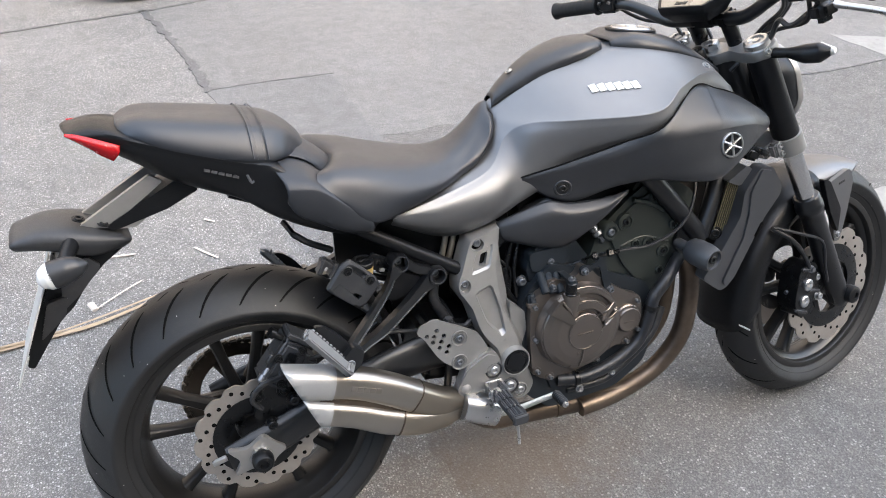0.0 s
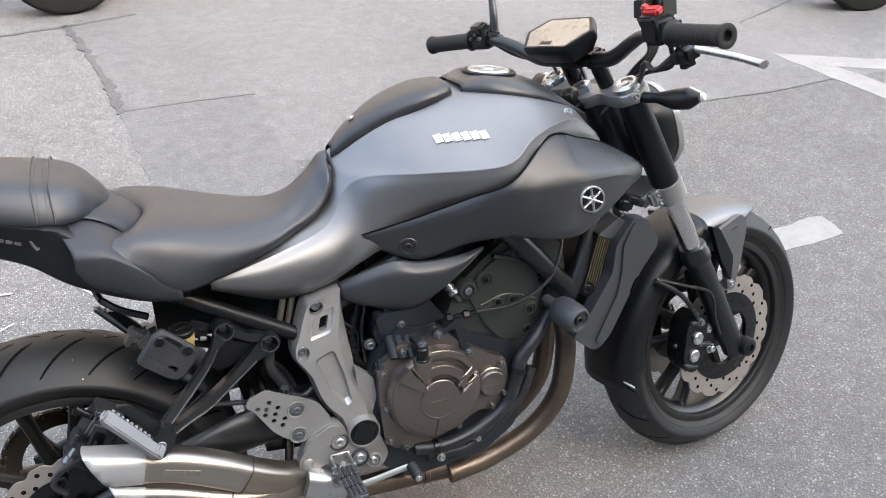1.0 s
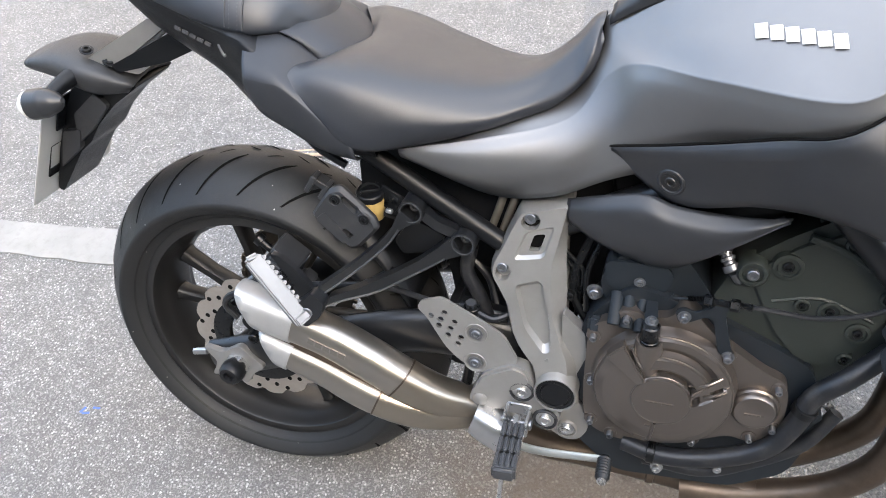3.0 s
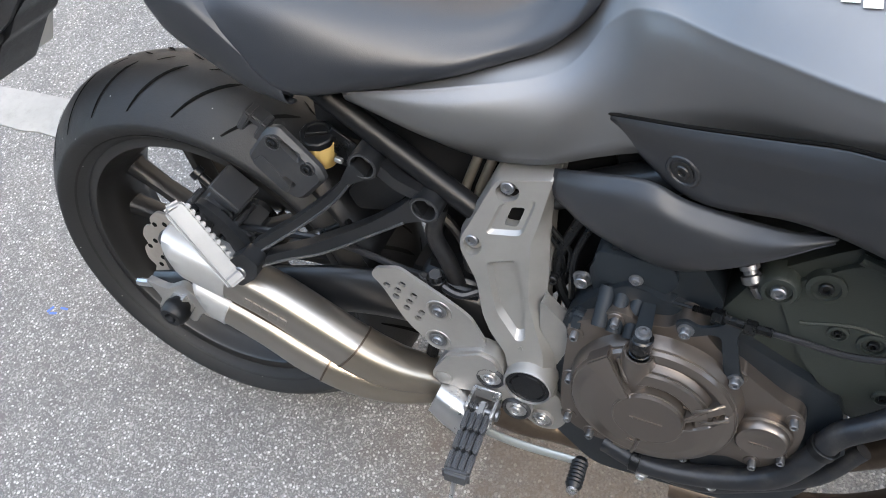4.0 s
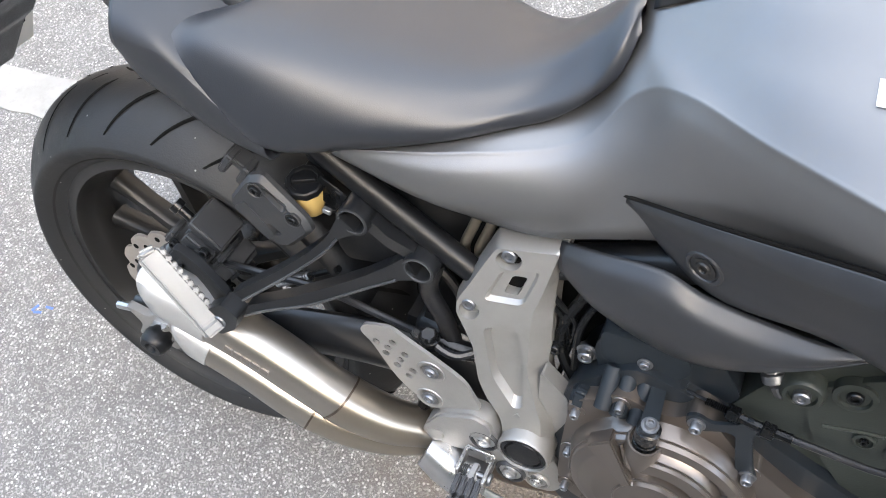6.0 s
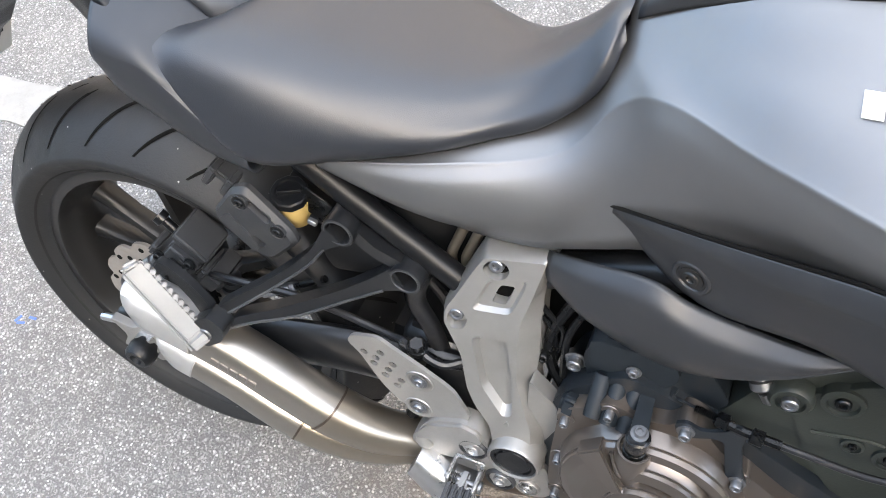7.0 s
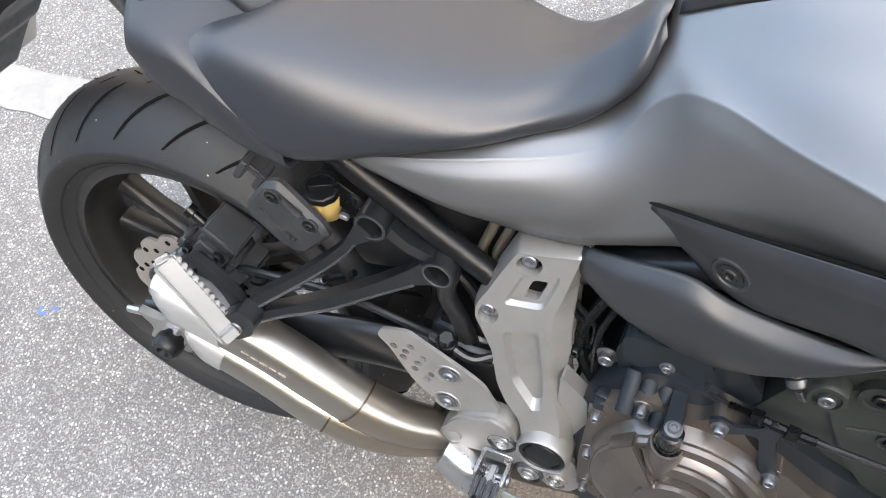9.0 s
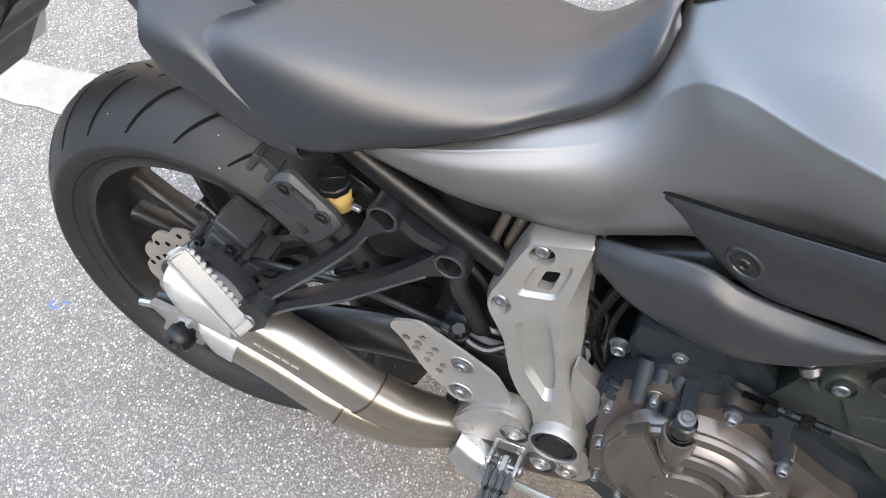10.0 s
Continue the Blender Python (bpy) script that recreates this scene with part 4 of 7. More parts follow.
def wheel(name, centre, rim_r, out_r, half, disc_r, discs, grooves, m, label):
    hub = new(name)
    hub.parent = bike
    hub["label"] = label
    c = Vector(centre)
    prof = tyre_profile(rim_r, out_r, half)
    inner = [(rim_r - 0.006, half * 0.68), (rim_r - 0.006, -half * 0.68)]
    part("tyre", lathe([(r, -y) for r, y in prof] + [(r, -y) for r, y in inner], c, (0, -1, 0), 144, True), M_TREAD, hub, "black road tyre with slanted tread grooves", m, 60)
    # raised line and lettering band on the sidewall
    part("sidewall_line", lathe([(rim_r + 0.014, half * 0.83), (rim_r + 0.0145, half * 0.855), (rim_r + 0.0165, half * 0.875), (rim_r + 0.017, half * 0.86)], c, (0, -1, 0), 120, True), M_RUBBER, hub, "", m)
    drop = out_r - rim_r - 0.036

    def on_crown(th, a):
        r = out_r - drop * (abs(a) ** 2.1) + 0.0010
        return c + Vector((math.cos(th) * r, -half * a, math.sin(th) * r))
    # tread grooves: flat dark strips on the crown, their shade is only colour
    shapes = []
    for sgn in (1, -1):
        for shift, a0, a1, sweep, wide in ((0.0, 0.16, 0.86, 0.24, 0.0085), (0.35, 0.02, 0.14, 0.07, 0.0075)):
            pts = []
            for i in range(9):
                s = i / 8
                taper = min(1.0, 8 * s + 0.3) * (1.0 - 0.55 * s ** 2)
                th = (shift + (0.5 if sgn < 0 else 0)) * 2 * math.pi / grooves + sweep * (s ** 0.9)
                pts.append((th, sgn * (a0 + (a1 - a0) * s), wide * taper / out_r * 0.5))
            me = bpy.data.meshes.new("groove_shade")
            verts = [on_crown(th - w, a) - c for th, a, w in pts] + [on_crown(th + w, a) - c for th, a, w in pts]
            me.from_pydata(verts, [], [(i, i + 1, i + 10, i + 9) for i in range(8)])
            me.materials.append(M_RECESS_SHADE)
            shapes.append(me)
    for k in range(grooves):
        for me in shapes:
            g = new("groove_shade", me)
            g.parent = hub
            g.matrix_world = (m or Matrix()) @ Matrix.Translation(c) @ Matrix.Rotation(-2 * math.pi * k / grooves, 4, "Y")
    w = half * 0.69
    flange = [(rim_r + 0.004, w - 0.002), (rim_r + 0.0035, w + 0.002), (rim_r + 0.001, w + 0.0035), (rim_r - 0.0105, w + 0.002), (rim_r - 0.0125, w - 0.001), (rim_r - 0.014, w - 0.010), (rim_r - 0.0225, w * 0.62), (rim_r - 0.029, w * 0.35)]
    outside = [(rim_r - 0.003, -w * 0.9), (rim_r - 0.014, -w * 0.5), (rim_r - 0.014, w * 0.5), (rim_r - 0.003, w * 0.9)]
    part("rim", lathe(flange + [(r, -y) for r, y in flange[::-1]] + outside, c, (0, -1, 0), 120, True), M_RIM, hub, "satin black cast rim", m, 40)
    part("hub", lathe([(0, 0.055), (0.030, 0.055), (0.036, 0.045), (0.036, 0.02), (0.045, 0.01), (0.045, -0.01), (0.036, -0.02), (0.036, -0.055), (0, -0.055)], c, (0, -1, 0), 32), M_DARK, hub, "", m)
    for k in range(10):
        a = radians(90 + 72 * (k // 2) + (13.5 if k % 2 else -13.5))
        d = Vector((math.cos(a), 0, math.sin(a)))
        tang = Vector((-math.sin(a), 0, math.cos(a)))
        rings = []
        for r, wt, wy, lean in ((0.038, 0.017, 0.020, 0), (0.07, 0.012, 0.016, 0.003), (rim_r * 0.62, 0.0095, 0.014, 0.004), (rim_r - 0.035, 0.011, 0.016, 0.003), (rim_r - 0.016, 0.019, 0.022, 0)):
            ctr = c + d * r + tang * lean
            rings.append([ctr + tang * wt * sx + Vector((0, wy * sy, 0)) for sx, sy in ((-1, -0.6), (-0.6, -1), (0.6, -1), (1, -0.6), (1, 0.6), (0.6, 1), (-0.6, 1), (-1, 0.6))])
        part("spoke", skin(rings), M_WHEEL, hub, "", m, 50)
    for yoff in discs:
        bm = bmesh.new()
        n = 180
        outer = [disc_r + 0.0015 - 0.0080 * (0.5 + 0.5 * math.cos(2 * math.pi * k / n * 15)) ** 3 for k in range(n)]
        ring_o = [(outer[k] * math.cos(2 * math.pi * k / n), outer[k] * math.sin(2 * math.pi * k / n)) for k in range(n)]
        ring_i = [(disc_r * 0.70 * math.cos(2 * math.pi * k / n), disc_r * 0.70 * math.sin(2 * math.pi * k / n)) for k in range(n)]
        for yy, flip in ((yoff - 0.0022, 1), (yoff + 0.0022, -1)):
            vo = [bm.verts.new((c.x + x, yy, c.z + z)) for x, z in ring_o]
            vi = [bm.verts.new((c.x + x, yy, c.z + z)) for x, z in ring_i]
            for k in range(n):
                bm.faces.new((vo[k], vo[(k + 1) % n], vi[(k + 1) % n], vi[k]))
            if flip > 0:
                keep = (vo, vi)
            else:
                for a, b in ((keep[0], vo), (vi, keep[1])):
                    for k in range(n):
                        bm.faces.new((a[k], b[k], b[(k + 1) % n], a[(k + 1) % n]))
        disc = part("brake_disc", bm, M_DISC, hub, "wavy steel brake disc with drilled holes", m, 40)
        sgn = -1 if yoff <= 0 else 1
        # drilled holes are uncut: small dark discs carry their shade as colour
        hb = lathe([(0, 0.0028), (0.0042, 0.0028), (0.0042, 0.0)], (0, 0, 0), (0, sgn, 0), 10)
        hole = bpy.data.meshes.new("disc_hole_shade")
        hb.to_mesh(hole)
        hb.free()
        hole.materials.append(M_RECESS_SHADE)
        for k in range(36):
            rr = disc_r * (0.75, 0.83, 0.91)[k % 3]
            a = 2 * math.pi * k / 36
            dh = new("disc_hole_shade", hole)
            dh.parent = disc
            dh.matrix_world = (m or Matrix()) @ Matrix.Translation((c.x + rr * math.cos(a), yoff, c.z + rr * math.sin(a)))
        carrier_ring = lathe([(disc_r * 0.72, 0.002), (disc_r * 0.72, 0.004), (disc_r * 0.58, 0.006), (disc_r * 0.46, 0.006), (disc_r * 0.46, -0.004), (disc_r * 0.58, -0.004), (disc_r * 0.72, -0.002)], (c.x, yoff, c.z), (0, sgn, 0), 48, True)
        part("disc_carrier", carrier_ring, M_DARK, disc, "", m)
    return hub


rear_wheel = wheel("rear_wheel", (0.006, 0.004, 0.313), 0.220, 0.310, 0.087, 0.1165, (-0.072,), 24, None, "rear wheel with wide tyre")
front_wheel = wheel("front_wheel", (1.400, 0, 0.294), 0.220, 0.297, 0.062, 0.147, (-0.068, 0.068), 18, TURNED, "front wheel with two discs")
sprocket = []
for k in range(43):
    a = 2 * math.pi * k / 43
    sprocket.append(block((0.007, 0.006, 0.010), (0.108 * math.cos(a), 0.10, 0.315 + 0.108 * math.sin(a)), (0, 90 - math.degrees(a), 0), 0.001))
sprocket.append(lathe([(0.106, 0.003), (0.106, -0.003), (0.080, -0.003), (0.080, 0.003)], (0, 0.10, 0.315), (0, -1, 0), 60, True))
for k in range(6):
    a = 2 * math.pi * k / 6
    sprocket.append(tube([(0.03 * math.cos(a), 0.10, 0.315 + 0.03 * math.sin(a)), (0.085 * math.cos(a), 0.10, 0.315 + 0.085 * math.sin(a))], 0.007, 6))
part("sprocket", merged(*sprocket), M_CHAIN, rear_wheel, "dark oily rear sprocket")
links = []
path = [(0.5 - 0.02 * i, 0.40 + 0.0011 * i) for i in range(25)]
path += [(0.112 * math.cos(a), 0.315 + 0.112 * math.sin(a)) for a in (radians(85 + 9 * k) for k in range(21))]
path += [(0.0 + 0.02 * i, 0.203 + 0.0045 * i) for i in range(1, 25)]
for i in range(len(path) - 1):
    (x0, z0), (x1, z1) = path[i], path[i + 1]
    links.append(block((math.dist(path[i], path[i + 1]) * 1.05, 0.018 if i % 2 else 0.014, 0.012), ((x0 + x1) / 2, 0.10, (z0 + z1) / 2), (0, -math.degrees(math.atan2(z1 - z0, x1 - x0)), 0), 0.003))
ch = part("chain", merged(*links), M_CHAIN, bike, "dark oily drive chain")

# -- engine
engine = new("engine")
engine.parent = bike
engine["label"] = "dark twin-cylinder engine with bronze-grey covers"
case = [(0.545, 0.50), (0.60, 0.56), (0.70, 0.53), (0.83, 0.47), (0.86, 0.38), (0.83, 0.28), (0.76, 0.235), (0.60, 0.225), (0.54, 0.28), (0.52, 0.40)]
part("crankcase", plate(case, 0.125, -0.125, 0.02, 0.008), M_CASE, engine, "black crankcase")
part("sump", plate([(0.58, 0.26), (0.80, 0.26), (0.77, 0.222), (0.62, 0.212)], 0.08, -0.08, 0.02, 0.006), M_CASE, engine)
upper = [(0.555, 0.555), (0.585, 0.600), (0.66, 0.600), (0.70, 0.545), (0.66, 0.50), (0.57, 0.50)]
part("gearbox_top", plate(upper, 0.11, -0.110, 0.015, 0.006), M_CASE, engine)
cyl = [(0.685, 0.520), (0.720, 0.605), (0.775, 0.650), (0.835, 0.690), (0.905, 0.640), (0.930, 0.560), (0.905, 0.500), (0.865, 0.430), (0.80, 0.455)]
part("cylinder_block", plate(cyl, 0.112, -0.112, 0.012, 0.005), M_BLOCK, engine, "dark grey-green cylinder block side")
head = [(0.795, 0.668), (0.835, 0.718), (0.945, 0.645), (0.955, 0.585), (0.925, 0.555), (0.905, 0.625)]
part("cylinder_head", plate(head, 0.108, -0.104, 0.012, 0.005), M_BLOCK, engine)
part("chain_cover", plate([(0.735, 0.595), (0.785, 0.640), (0.835, 0.665), (0.875, 0.630), (0.895, 0.560), (0.855, 0.470), (0.81, 0.475), (0.775, 0.515)], -0.1, -0.1185, 0.012, 0.003), M_BLOCK, engine)
part("cover_rib", tube([(0.792, -0.1185, 0.655), (0.83, -0.1195, 0.643), (0.865, -0.119, 0.622)], 0.0055, 8), M_BLOCK, engine)
for x, z, r in ((0.775, 0.612, 0.011), (0.842, 0.652, 0.008), (0.868, 0.640, 0.007), (0.832, 0.556, 0.009), (0.868, 0.530, 0.009), (0.800, 0.560, 0.006), (0.890, 0.585, 0.006), (0.862, 0.488, 0.006)):
    boss = part("cover_boss", lathe([(r * 1.7, -0.006), (r * 1.6, 0.003), (r * 1.2, 0.004), (r * 1.1, 0.001), (r * 0.5, 0.001), (r * 0.4, -0.003)], (x, -0.1185, z), (0, -1, 0), 24), M_BLOCK, engine)
    bolt(boss, (x, -0.1185, z), r=r * 0.62, h=0.005, washer=False, material=M_DARK)
part("temperature_sensor", merged(lathe([(0.006, -0.006), (0.0085, -0.004), (0.0085, 0.002), (0.0065, 0.003), (0.0065, 0.006), (0.0095, 0.007), (0.0095, 0.011), (0.007, 0.012), (0.007, 0.016), (0.0105, 0.017), (0.0105, 0.024), (0.008, 0.026), (0, 0.026)], (0.703, -0.106, 0.614), (0.45, -0.45, -0.75), 18), tube([(0.716, -0.119, 0.594), (0.722, -0.118, 0.584), (0.724, -0.110, 0.578)], 0.006, 8)), M_BOLT, engine, "pale metal sensor fitting")

part("casting_rib", tube([(0.765, -0.1180, 0.560), (0.82, -0.1180, 0.572), (0.882, -0.1180, 0.548)], 0.0026, 6), M_BLOCK, engine)
cup = part("mount_cup", lathe([(0.020, -0.02), (0.019, 0.002), (0.016, 0.006), (0.0125, 0.006), (0.0115, 0.003), (0, 0.003)], (0.737, -0.122, 0.600), (0, -1, 0), 28), M_BLOCK, engine)
bolt(cup, (0.737, -0.1255, 0.600), r=0.0075, h=0.006, material=M_BOLT, washer=False)
# clutch cover with its raised rings
cover_line = [(0.549, 0.475), (0.556, 0.503), (0.580, 0.514), (0.588, 0.532), (0.606, 0.532), (0.625, 0.524), (0.652, 0.530), (0.660, 0.549), (0.680, 0.542), (0.700, 0.518), (0.722, 0.500), (0.775, 0.464), (0.801, 0.454), (0.807, 0.430), (0.808, 0.395), (0.803, 0.366), (0.775, 0.342), (0.745, 0.350), (0.70, 0.326), (0.66, 0.314), (0.60, 0.305), (0.565, 0.318), (0.551, 0.345), (0.548, 0.40)]
clutch = part("clutch_cover", plate(cover_line, -0.115, -0.142, 0.012, 0.005), M_COVER, engine, "bronze-grey clutch cover with raised rings")
CL = Vector((0.652, -0.141, 0.422))
AX = (0, -1, 0.0)


def dome_height(r, a):
    """Height of the clutch dome at radius r (metres) and angle a (degrees): a plateau with a stepped sector cut into it."""
    edge = float(np.interp(r, (0.030, 0.085), (-8.0, 22.0)))
    inside = min(a - edge, 129.0 - a)
    plateau = float(np.interp(r, (0.0, 0.036, 0.038, 0.060, 0.076, 0.0875, 0.0905, 0.094), (0.0405, 0.040, 0.0375, 0.035, 0.030, 0.0235, 0.012, 0.0)))
    cut = float(np.interp(r, (0.0, 0.036, 0.039, 0.045, 0.047, 0.049, 0.062, 0.065, 0.068, 0.075, 0.078, 0.086, 0.0905, 0.094), (0.0405, 0.040, 0.025, 0.025, 0.032, 0.0335, 0.032, 0.022, 0.018, 0.018, 0.025, 0.023, 0.012, 0.0)))
    k = float(np.interp(inside * r, (0.0, 0.10), (0.0, 1.0)))
    return plateau * (1 - k) + cut * k


radii = (0.006, 0.020, 0.034, 0.036, 0.0375, 0.039, 0.042, 0.045, 0.047, 0.049, 0.052, 0.055, 0.058, 0.0605, 0.062, 0.0635, 0.065, 0.068, 0.070, 0.074, 0.0755, 0.0765, 0.078, 0.082, 0.086, 0.0885, 0.0905, 0.094)
turns = [-180 + 0.75 * k for k in range(480)]
dome = [[CL + Vector((r * math.cos(radians(a)), -dome_height(r, a), r * math.sin(radians(a)))) for a in turns] for r in radii[::-1]]
part("clutch_dome", skin(dome), M_COVER, clutch, "", angle=28)
def dome_at(r, a, up=0.0):
    return CL + Vector((r * math.cos(radians(a)), -dome_height(r, a) - up, r * math.sin(radians(a))))


def wedge_block(r0, r1, a0, a1, low, high):
    """A raised radial block on the dome, from radius r0 to r1 between two angles at its outer end."""
    mid = (a0 + a1) / 2
    bm = bmesh.new()
    top, foot_ring = [], []
    for r, a in ((r0, mid + (a0 - mid) * 0.9), (r1, a0), (r1, a1), (r0, mid + (a1 - mid) * 0.9)):
        q = CL + Vector((r * math.cos(radians(a)), 0, r * math.sin(radians(a))))
        k = (r - r0) / (r1 - r0)
        top.append(bm.verts.new(q + Vector((0, -(high * (1 - k) + low * k), 0))))
        foot_ring.append(bm.verts.new(q + Vector((0, -0.012, 0))))
    bm.faces.new(top)
    bm.faces.new(foot_ring[::-1])
    for i in range(4):
        bm.faces.new((foot_ring[i], foot_ring[(i + 1) % 4], top[(i + 1) % 4], top[i]))
    bmesh.ops.recalc_face_normals(bm, faces=bm.faces)
    bmesh.ops.bevel(bm, geom=bm.edges[:], offset=0.0018, segments=2, affect="EDGES", clamp_overlap=True)
    return bm


part("cover_wedge", wedge_block(0.038, 0.0915, 126, 146, 0.030, 0.0425), M_COVER, clutch)
part("cover_wedge", wedge_block(0.040, 0.0800, 20, 30, 0.024, 0.0415), M_COVER, clutch)
part("cover_wedge", wedge_block(0.046, 0.0880, -112, -98, 0.026, 0.038), M_COVER, clutch)
for a0, a1 in ((122, 123), (31, 36), (17, 15), (-96, -96)):
    part("cover_rib", tube([dome_at(0.040, a1, 0.001), dome_at(0.060, (a0 + a1) / 2, 0.001), dome_at(0.082, a0, 0.001)], 0.0022, 8), M_COVER, clutch)
for r, a0, a1 in ((0.0372, -180, 180), (0.0635, 24, 122), (0.0885, -180, 180)):
    turns_at = [a0 + (a1 - a0) * k / 40 for k in range(41)]
    part("cover_ring", tube([dome_at(r, a, 0.0002) for a in turns_at], 0.0015, 6, 1, curved=False), M_COVER, clutch)
word_bars("lettering", 7, (0.633, -0.1822, 0.418), (1, 0, 0.0), (0, 0, 1), 0.036, 0.004, M_COVER, clutch, "cast lettering drawn as plain bars")
oil = part("oil_filler_cap", lathe([(0.031, -0.012), (0.031, 0.004), (0.0285, 0.006), (0.0275, 0.012), (0.025, 0.0145), (0.021, 0.0145), (0.0195, 0.0135), (0, 0.0135)], (0.769, -0.143, 0.409), AX, 40), M_COVER, engine, "bronze-grey oil filler cap")
word_bars("lettering", 5, (0.757, -0.1567, 0.403), (1, 0, 0), (0, 0, 1), 0.025, 0.0035, M_COVER, oil, "")
around = [(0.557, 0.483), (0.597, 0.520), (0.666, 0.537), (0.727, 0.485), (0.793, 0.443), (0.796, 0.377), (0.771, 0.354), (0.700, 0.330), (0.591, 0.316), (0.562, 0.336), (0.558, 0.409)]
for x, z in around:
    boss = part("cover_boss", lathe([(0.0100, -0.02), (0.0100, 0.001), (0.009, 0.003), (0.005, 0.003)], (x, -0.140, z), AX, 20), M_COVER, engine)
    bolt(boss, (x, -0.1425, z), r=0.0046, h=0.010, washer=False)
# clutch actuator: collar, post, arm, cable and its bracket
POST = Vector((0, -0.12, 0.9928))
foot_at = Vector((0.628, -0.1600, 0.494))
act = part("clutch_actuator", lathe([(0.0185, -0.05), (0.0178, 0.006), (0.0165, 0.012), (0.0145, 0.012), (0.0135, 0.010), (0.0130, 0.004)], foot_at, POST, 28), M_COVER, engine, "collar of the clutch actuator")
part("actuator_post", lathe([(0.0115, -0.005), (0.0115, 0.012), (0.0105, 0.013), (0.0105, 0.018), (0.0115, 0.019), (0.0115, 0.036), (0.009, 0.038), (0, 0.038)], foot_at, POST, 24), M_DARK, act, "dark actuator post")
top_at = foot_at + POST * 0.040
part("actuator_arm", plate([(-0.0085, -0.009), (0.0085, -0.009), (0.0065, 0.056), (-0.0065, 0.056)], 0.003, -0.003, 0.005, 0.001), M_CASE, act, "", Matrix.Translation(top_at + Vector((-0.001, 0, 0))) @ Matrix.Rotation(radians(-86), 4, "X") @ Matrix.Rotation(radians(-2), 4, "Y"))
bolt(act, top_at + POST * 0.003, POST, 0.0056, 0.006, M_BOLT)
part("actuator_clevis", merged(block((0.034, 0.014, 0.004), (0.630, -0.111, 0.545), (0, 0, -18), 0.001), block((0.034, 0.014, 0.004), (0.630, -0.111, 0.533), (0, 0, -18), 0.001), block((0.006, 0.014, 0.016), (0.646, -0.116, 0.539), (0, 0, -18), 0.001)), M_CASE, act)
brk = [(0.654, 0.545), (0.664, 0.552), (0.678, 0.546), (0.698, 0.557), (0.704, 0.571), (0.716, 0.566), (0.714, 0.545), (0.727, 0.498), (0.734, 0.485), (0.727, 0.474), (0.716, 0.480), (0.711, 0.496), (0.700, 0.541), (0.690, 0.541), (0.672, 0.530), (0.660, 0.528)]
part("cable_bracket", plate(brk, -0.1435, -0.1475, 0.005, 0.001), M_CASE, engine, "black cable bracket")
for p in ((0.666, -0.1475, 0.5385), (0.725, -0.1475, 0.486)):
    bolt(engine, p, r=0.0056, h=0.009)
part("cable_spring", merged(*[lathe([(0.0025, -0.0007), (0.0038, 0), (0.0025, 0.0007)], Vector((0.668, -0.1325, 0.5565)).lerp(Vector((0.687, -0.1390, 0.5625)), k / 11), (0.93, -0.28, 0.2), 10) for k in range(12)]), M_DARK, engine)
part("cable_adjuster", merged(lathe([(0.005, -0.006), (0.008, -0.005), (0.008, 0.005), (0.005, 0.006)], (0.692, -0.141, 0.563), (1, -0.2, 0.1), 6), lathe([(0.005, -0.006), (0.008, -0.005), (0.008, 0.005), (0.005, 0.006)], (0.722, -0.148, 0.566), (1, -0.1, 0), 6), tube([(0.688, -0.14, 0.562), (0.712, -0.146, 0.565), (0.742, -0.149, 0.567)], 0.0046, 8)), M_DARK, engine)
cable = [(0.742, -0.149, 0.567), (0.765, -0.150, 0.567), (0.82, -0.150, 0.566), (0.885, -0.150, 0.592), (0.925, -0.135, 0.640), (0.95, -0.10, 0.72)]
part("clutch_cable", merged(tube(cable, 0.0034, 8), tube([(0.645, -0.116, 0.541), (0.668, -0.130, 0.554), (0.690, -0.140, 0.562)], 0.0016, 6)), M_HOSE, engine, "black clutch cable")
for x, z in ((0.581, 0.520), (0.597, 0.517), (0.614, 0.514)):
    part("casting_post", lathe([(0.0085, -0.014), (0.0085, 0.028), (0.0075, 0.0295), (0.0, 0.0295)], (x, -0.138, z), (0, 0.68, 0.73), 20), M_POST, engine)
part("casting_boss", block((0.020, 0.030, 0.024), (0.5585, -0.128, 0.494), (-20, 0, -8), 0.005), M_POST, engine)
top_lid = part("gearbox_lid", plate([(0.560, 0.585), (0.640, 0.588), (0.650, 0.566), (0.638, 0.545), (0.566, 0.543)], -0.09, -0.1165, 0.012, 0.006), M_POST, engine)
bolt(top_lid, (0.607, -0.118, 0.560), (0, -1, 0), 0.005, 0.005, M_BOLT)
# coolant hoses and water pump
part("water_pump", plate([(0.585, 0.335), (0.64, 0.318), (0.70, 0.312), (0.715, 0.290), (0.65, 0.262), (0.60, 0.270)], -0.09, -0.132, 0.016, 0.005), M_CASE, engine)
part("coolant_hose", tube([(0.610, -0.138, 0.300), (0.665, -0.150, 0.298), (0.735, -0.150, 0.312), (0.795, -0.148, 0.345), (0.822, -0.146, 0.395), (0.835, -0.144, 0.440), (0.868, -0.140, 0.475), (0.91, -0.12, 0.510)], 0.0135, 16), M_HOSE, engine, "thick black coolant hose")
for p, d in (((0.828, -0.145, 0.418), (0.25, 0, 0.97)), ((0.650, -0.148, 0.298), (1, -0.1, 0))):
    part("hose_clip", lathe([(0.0145, -0.006), (0.0160, -0.005), (0.0160, 0.005), (0.0145, 0.006)], p, d, 20), M_DARK, engine)
part("coolant_pipe", tube([(0.64, -0.125, 0.262), (0.72, -0.135, 0.268), (0.78, -0.135, 0.300), (0.84, -0.13, 0.345), (0.872, -0.12, 0.40)], 0.010, 10), M_HOSE, engine)
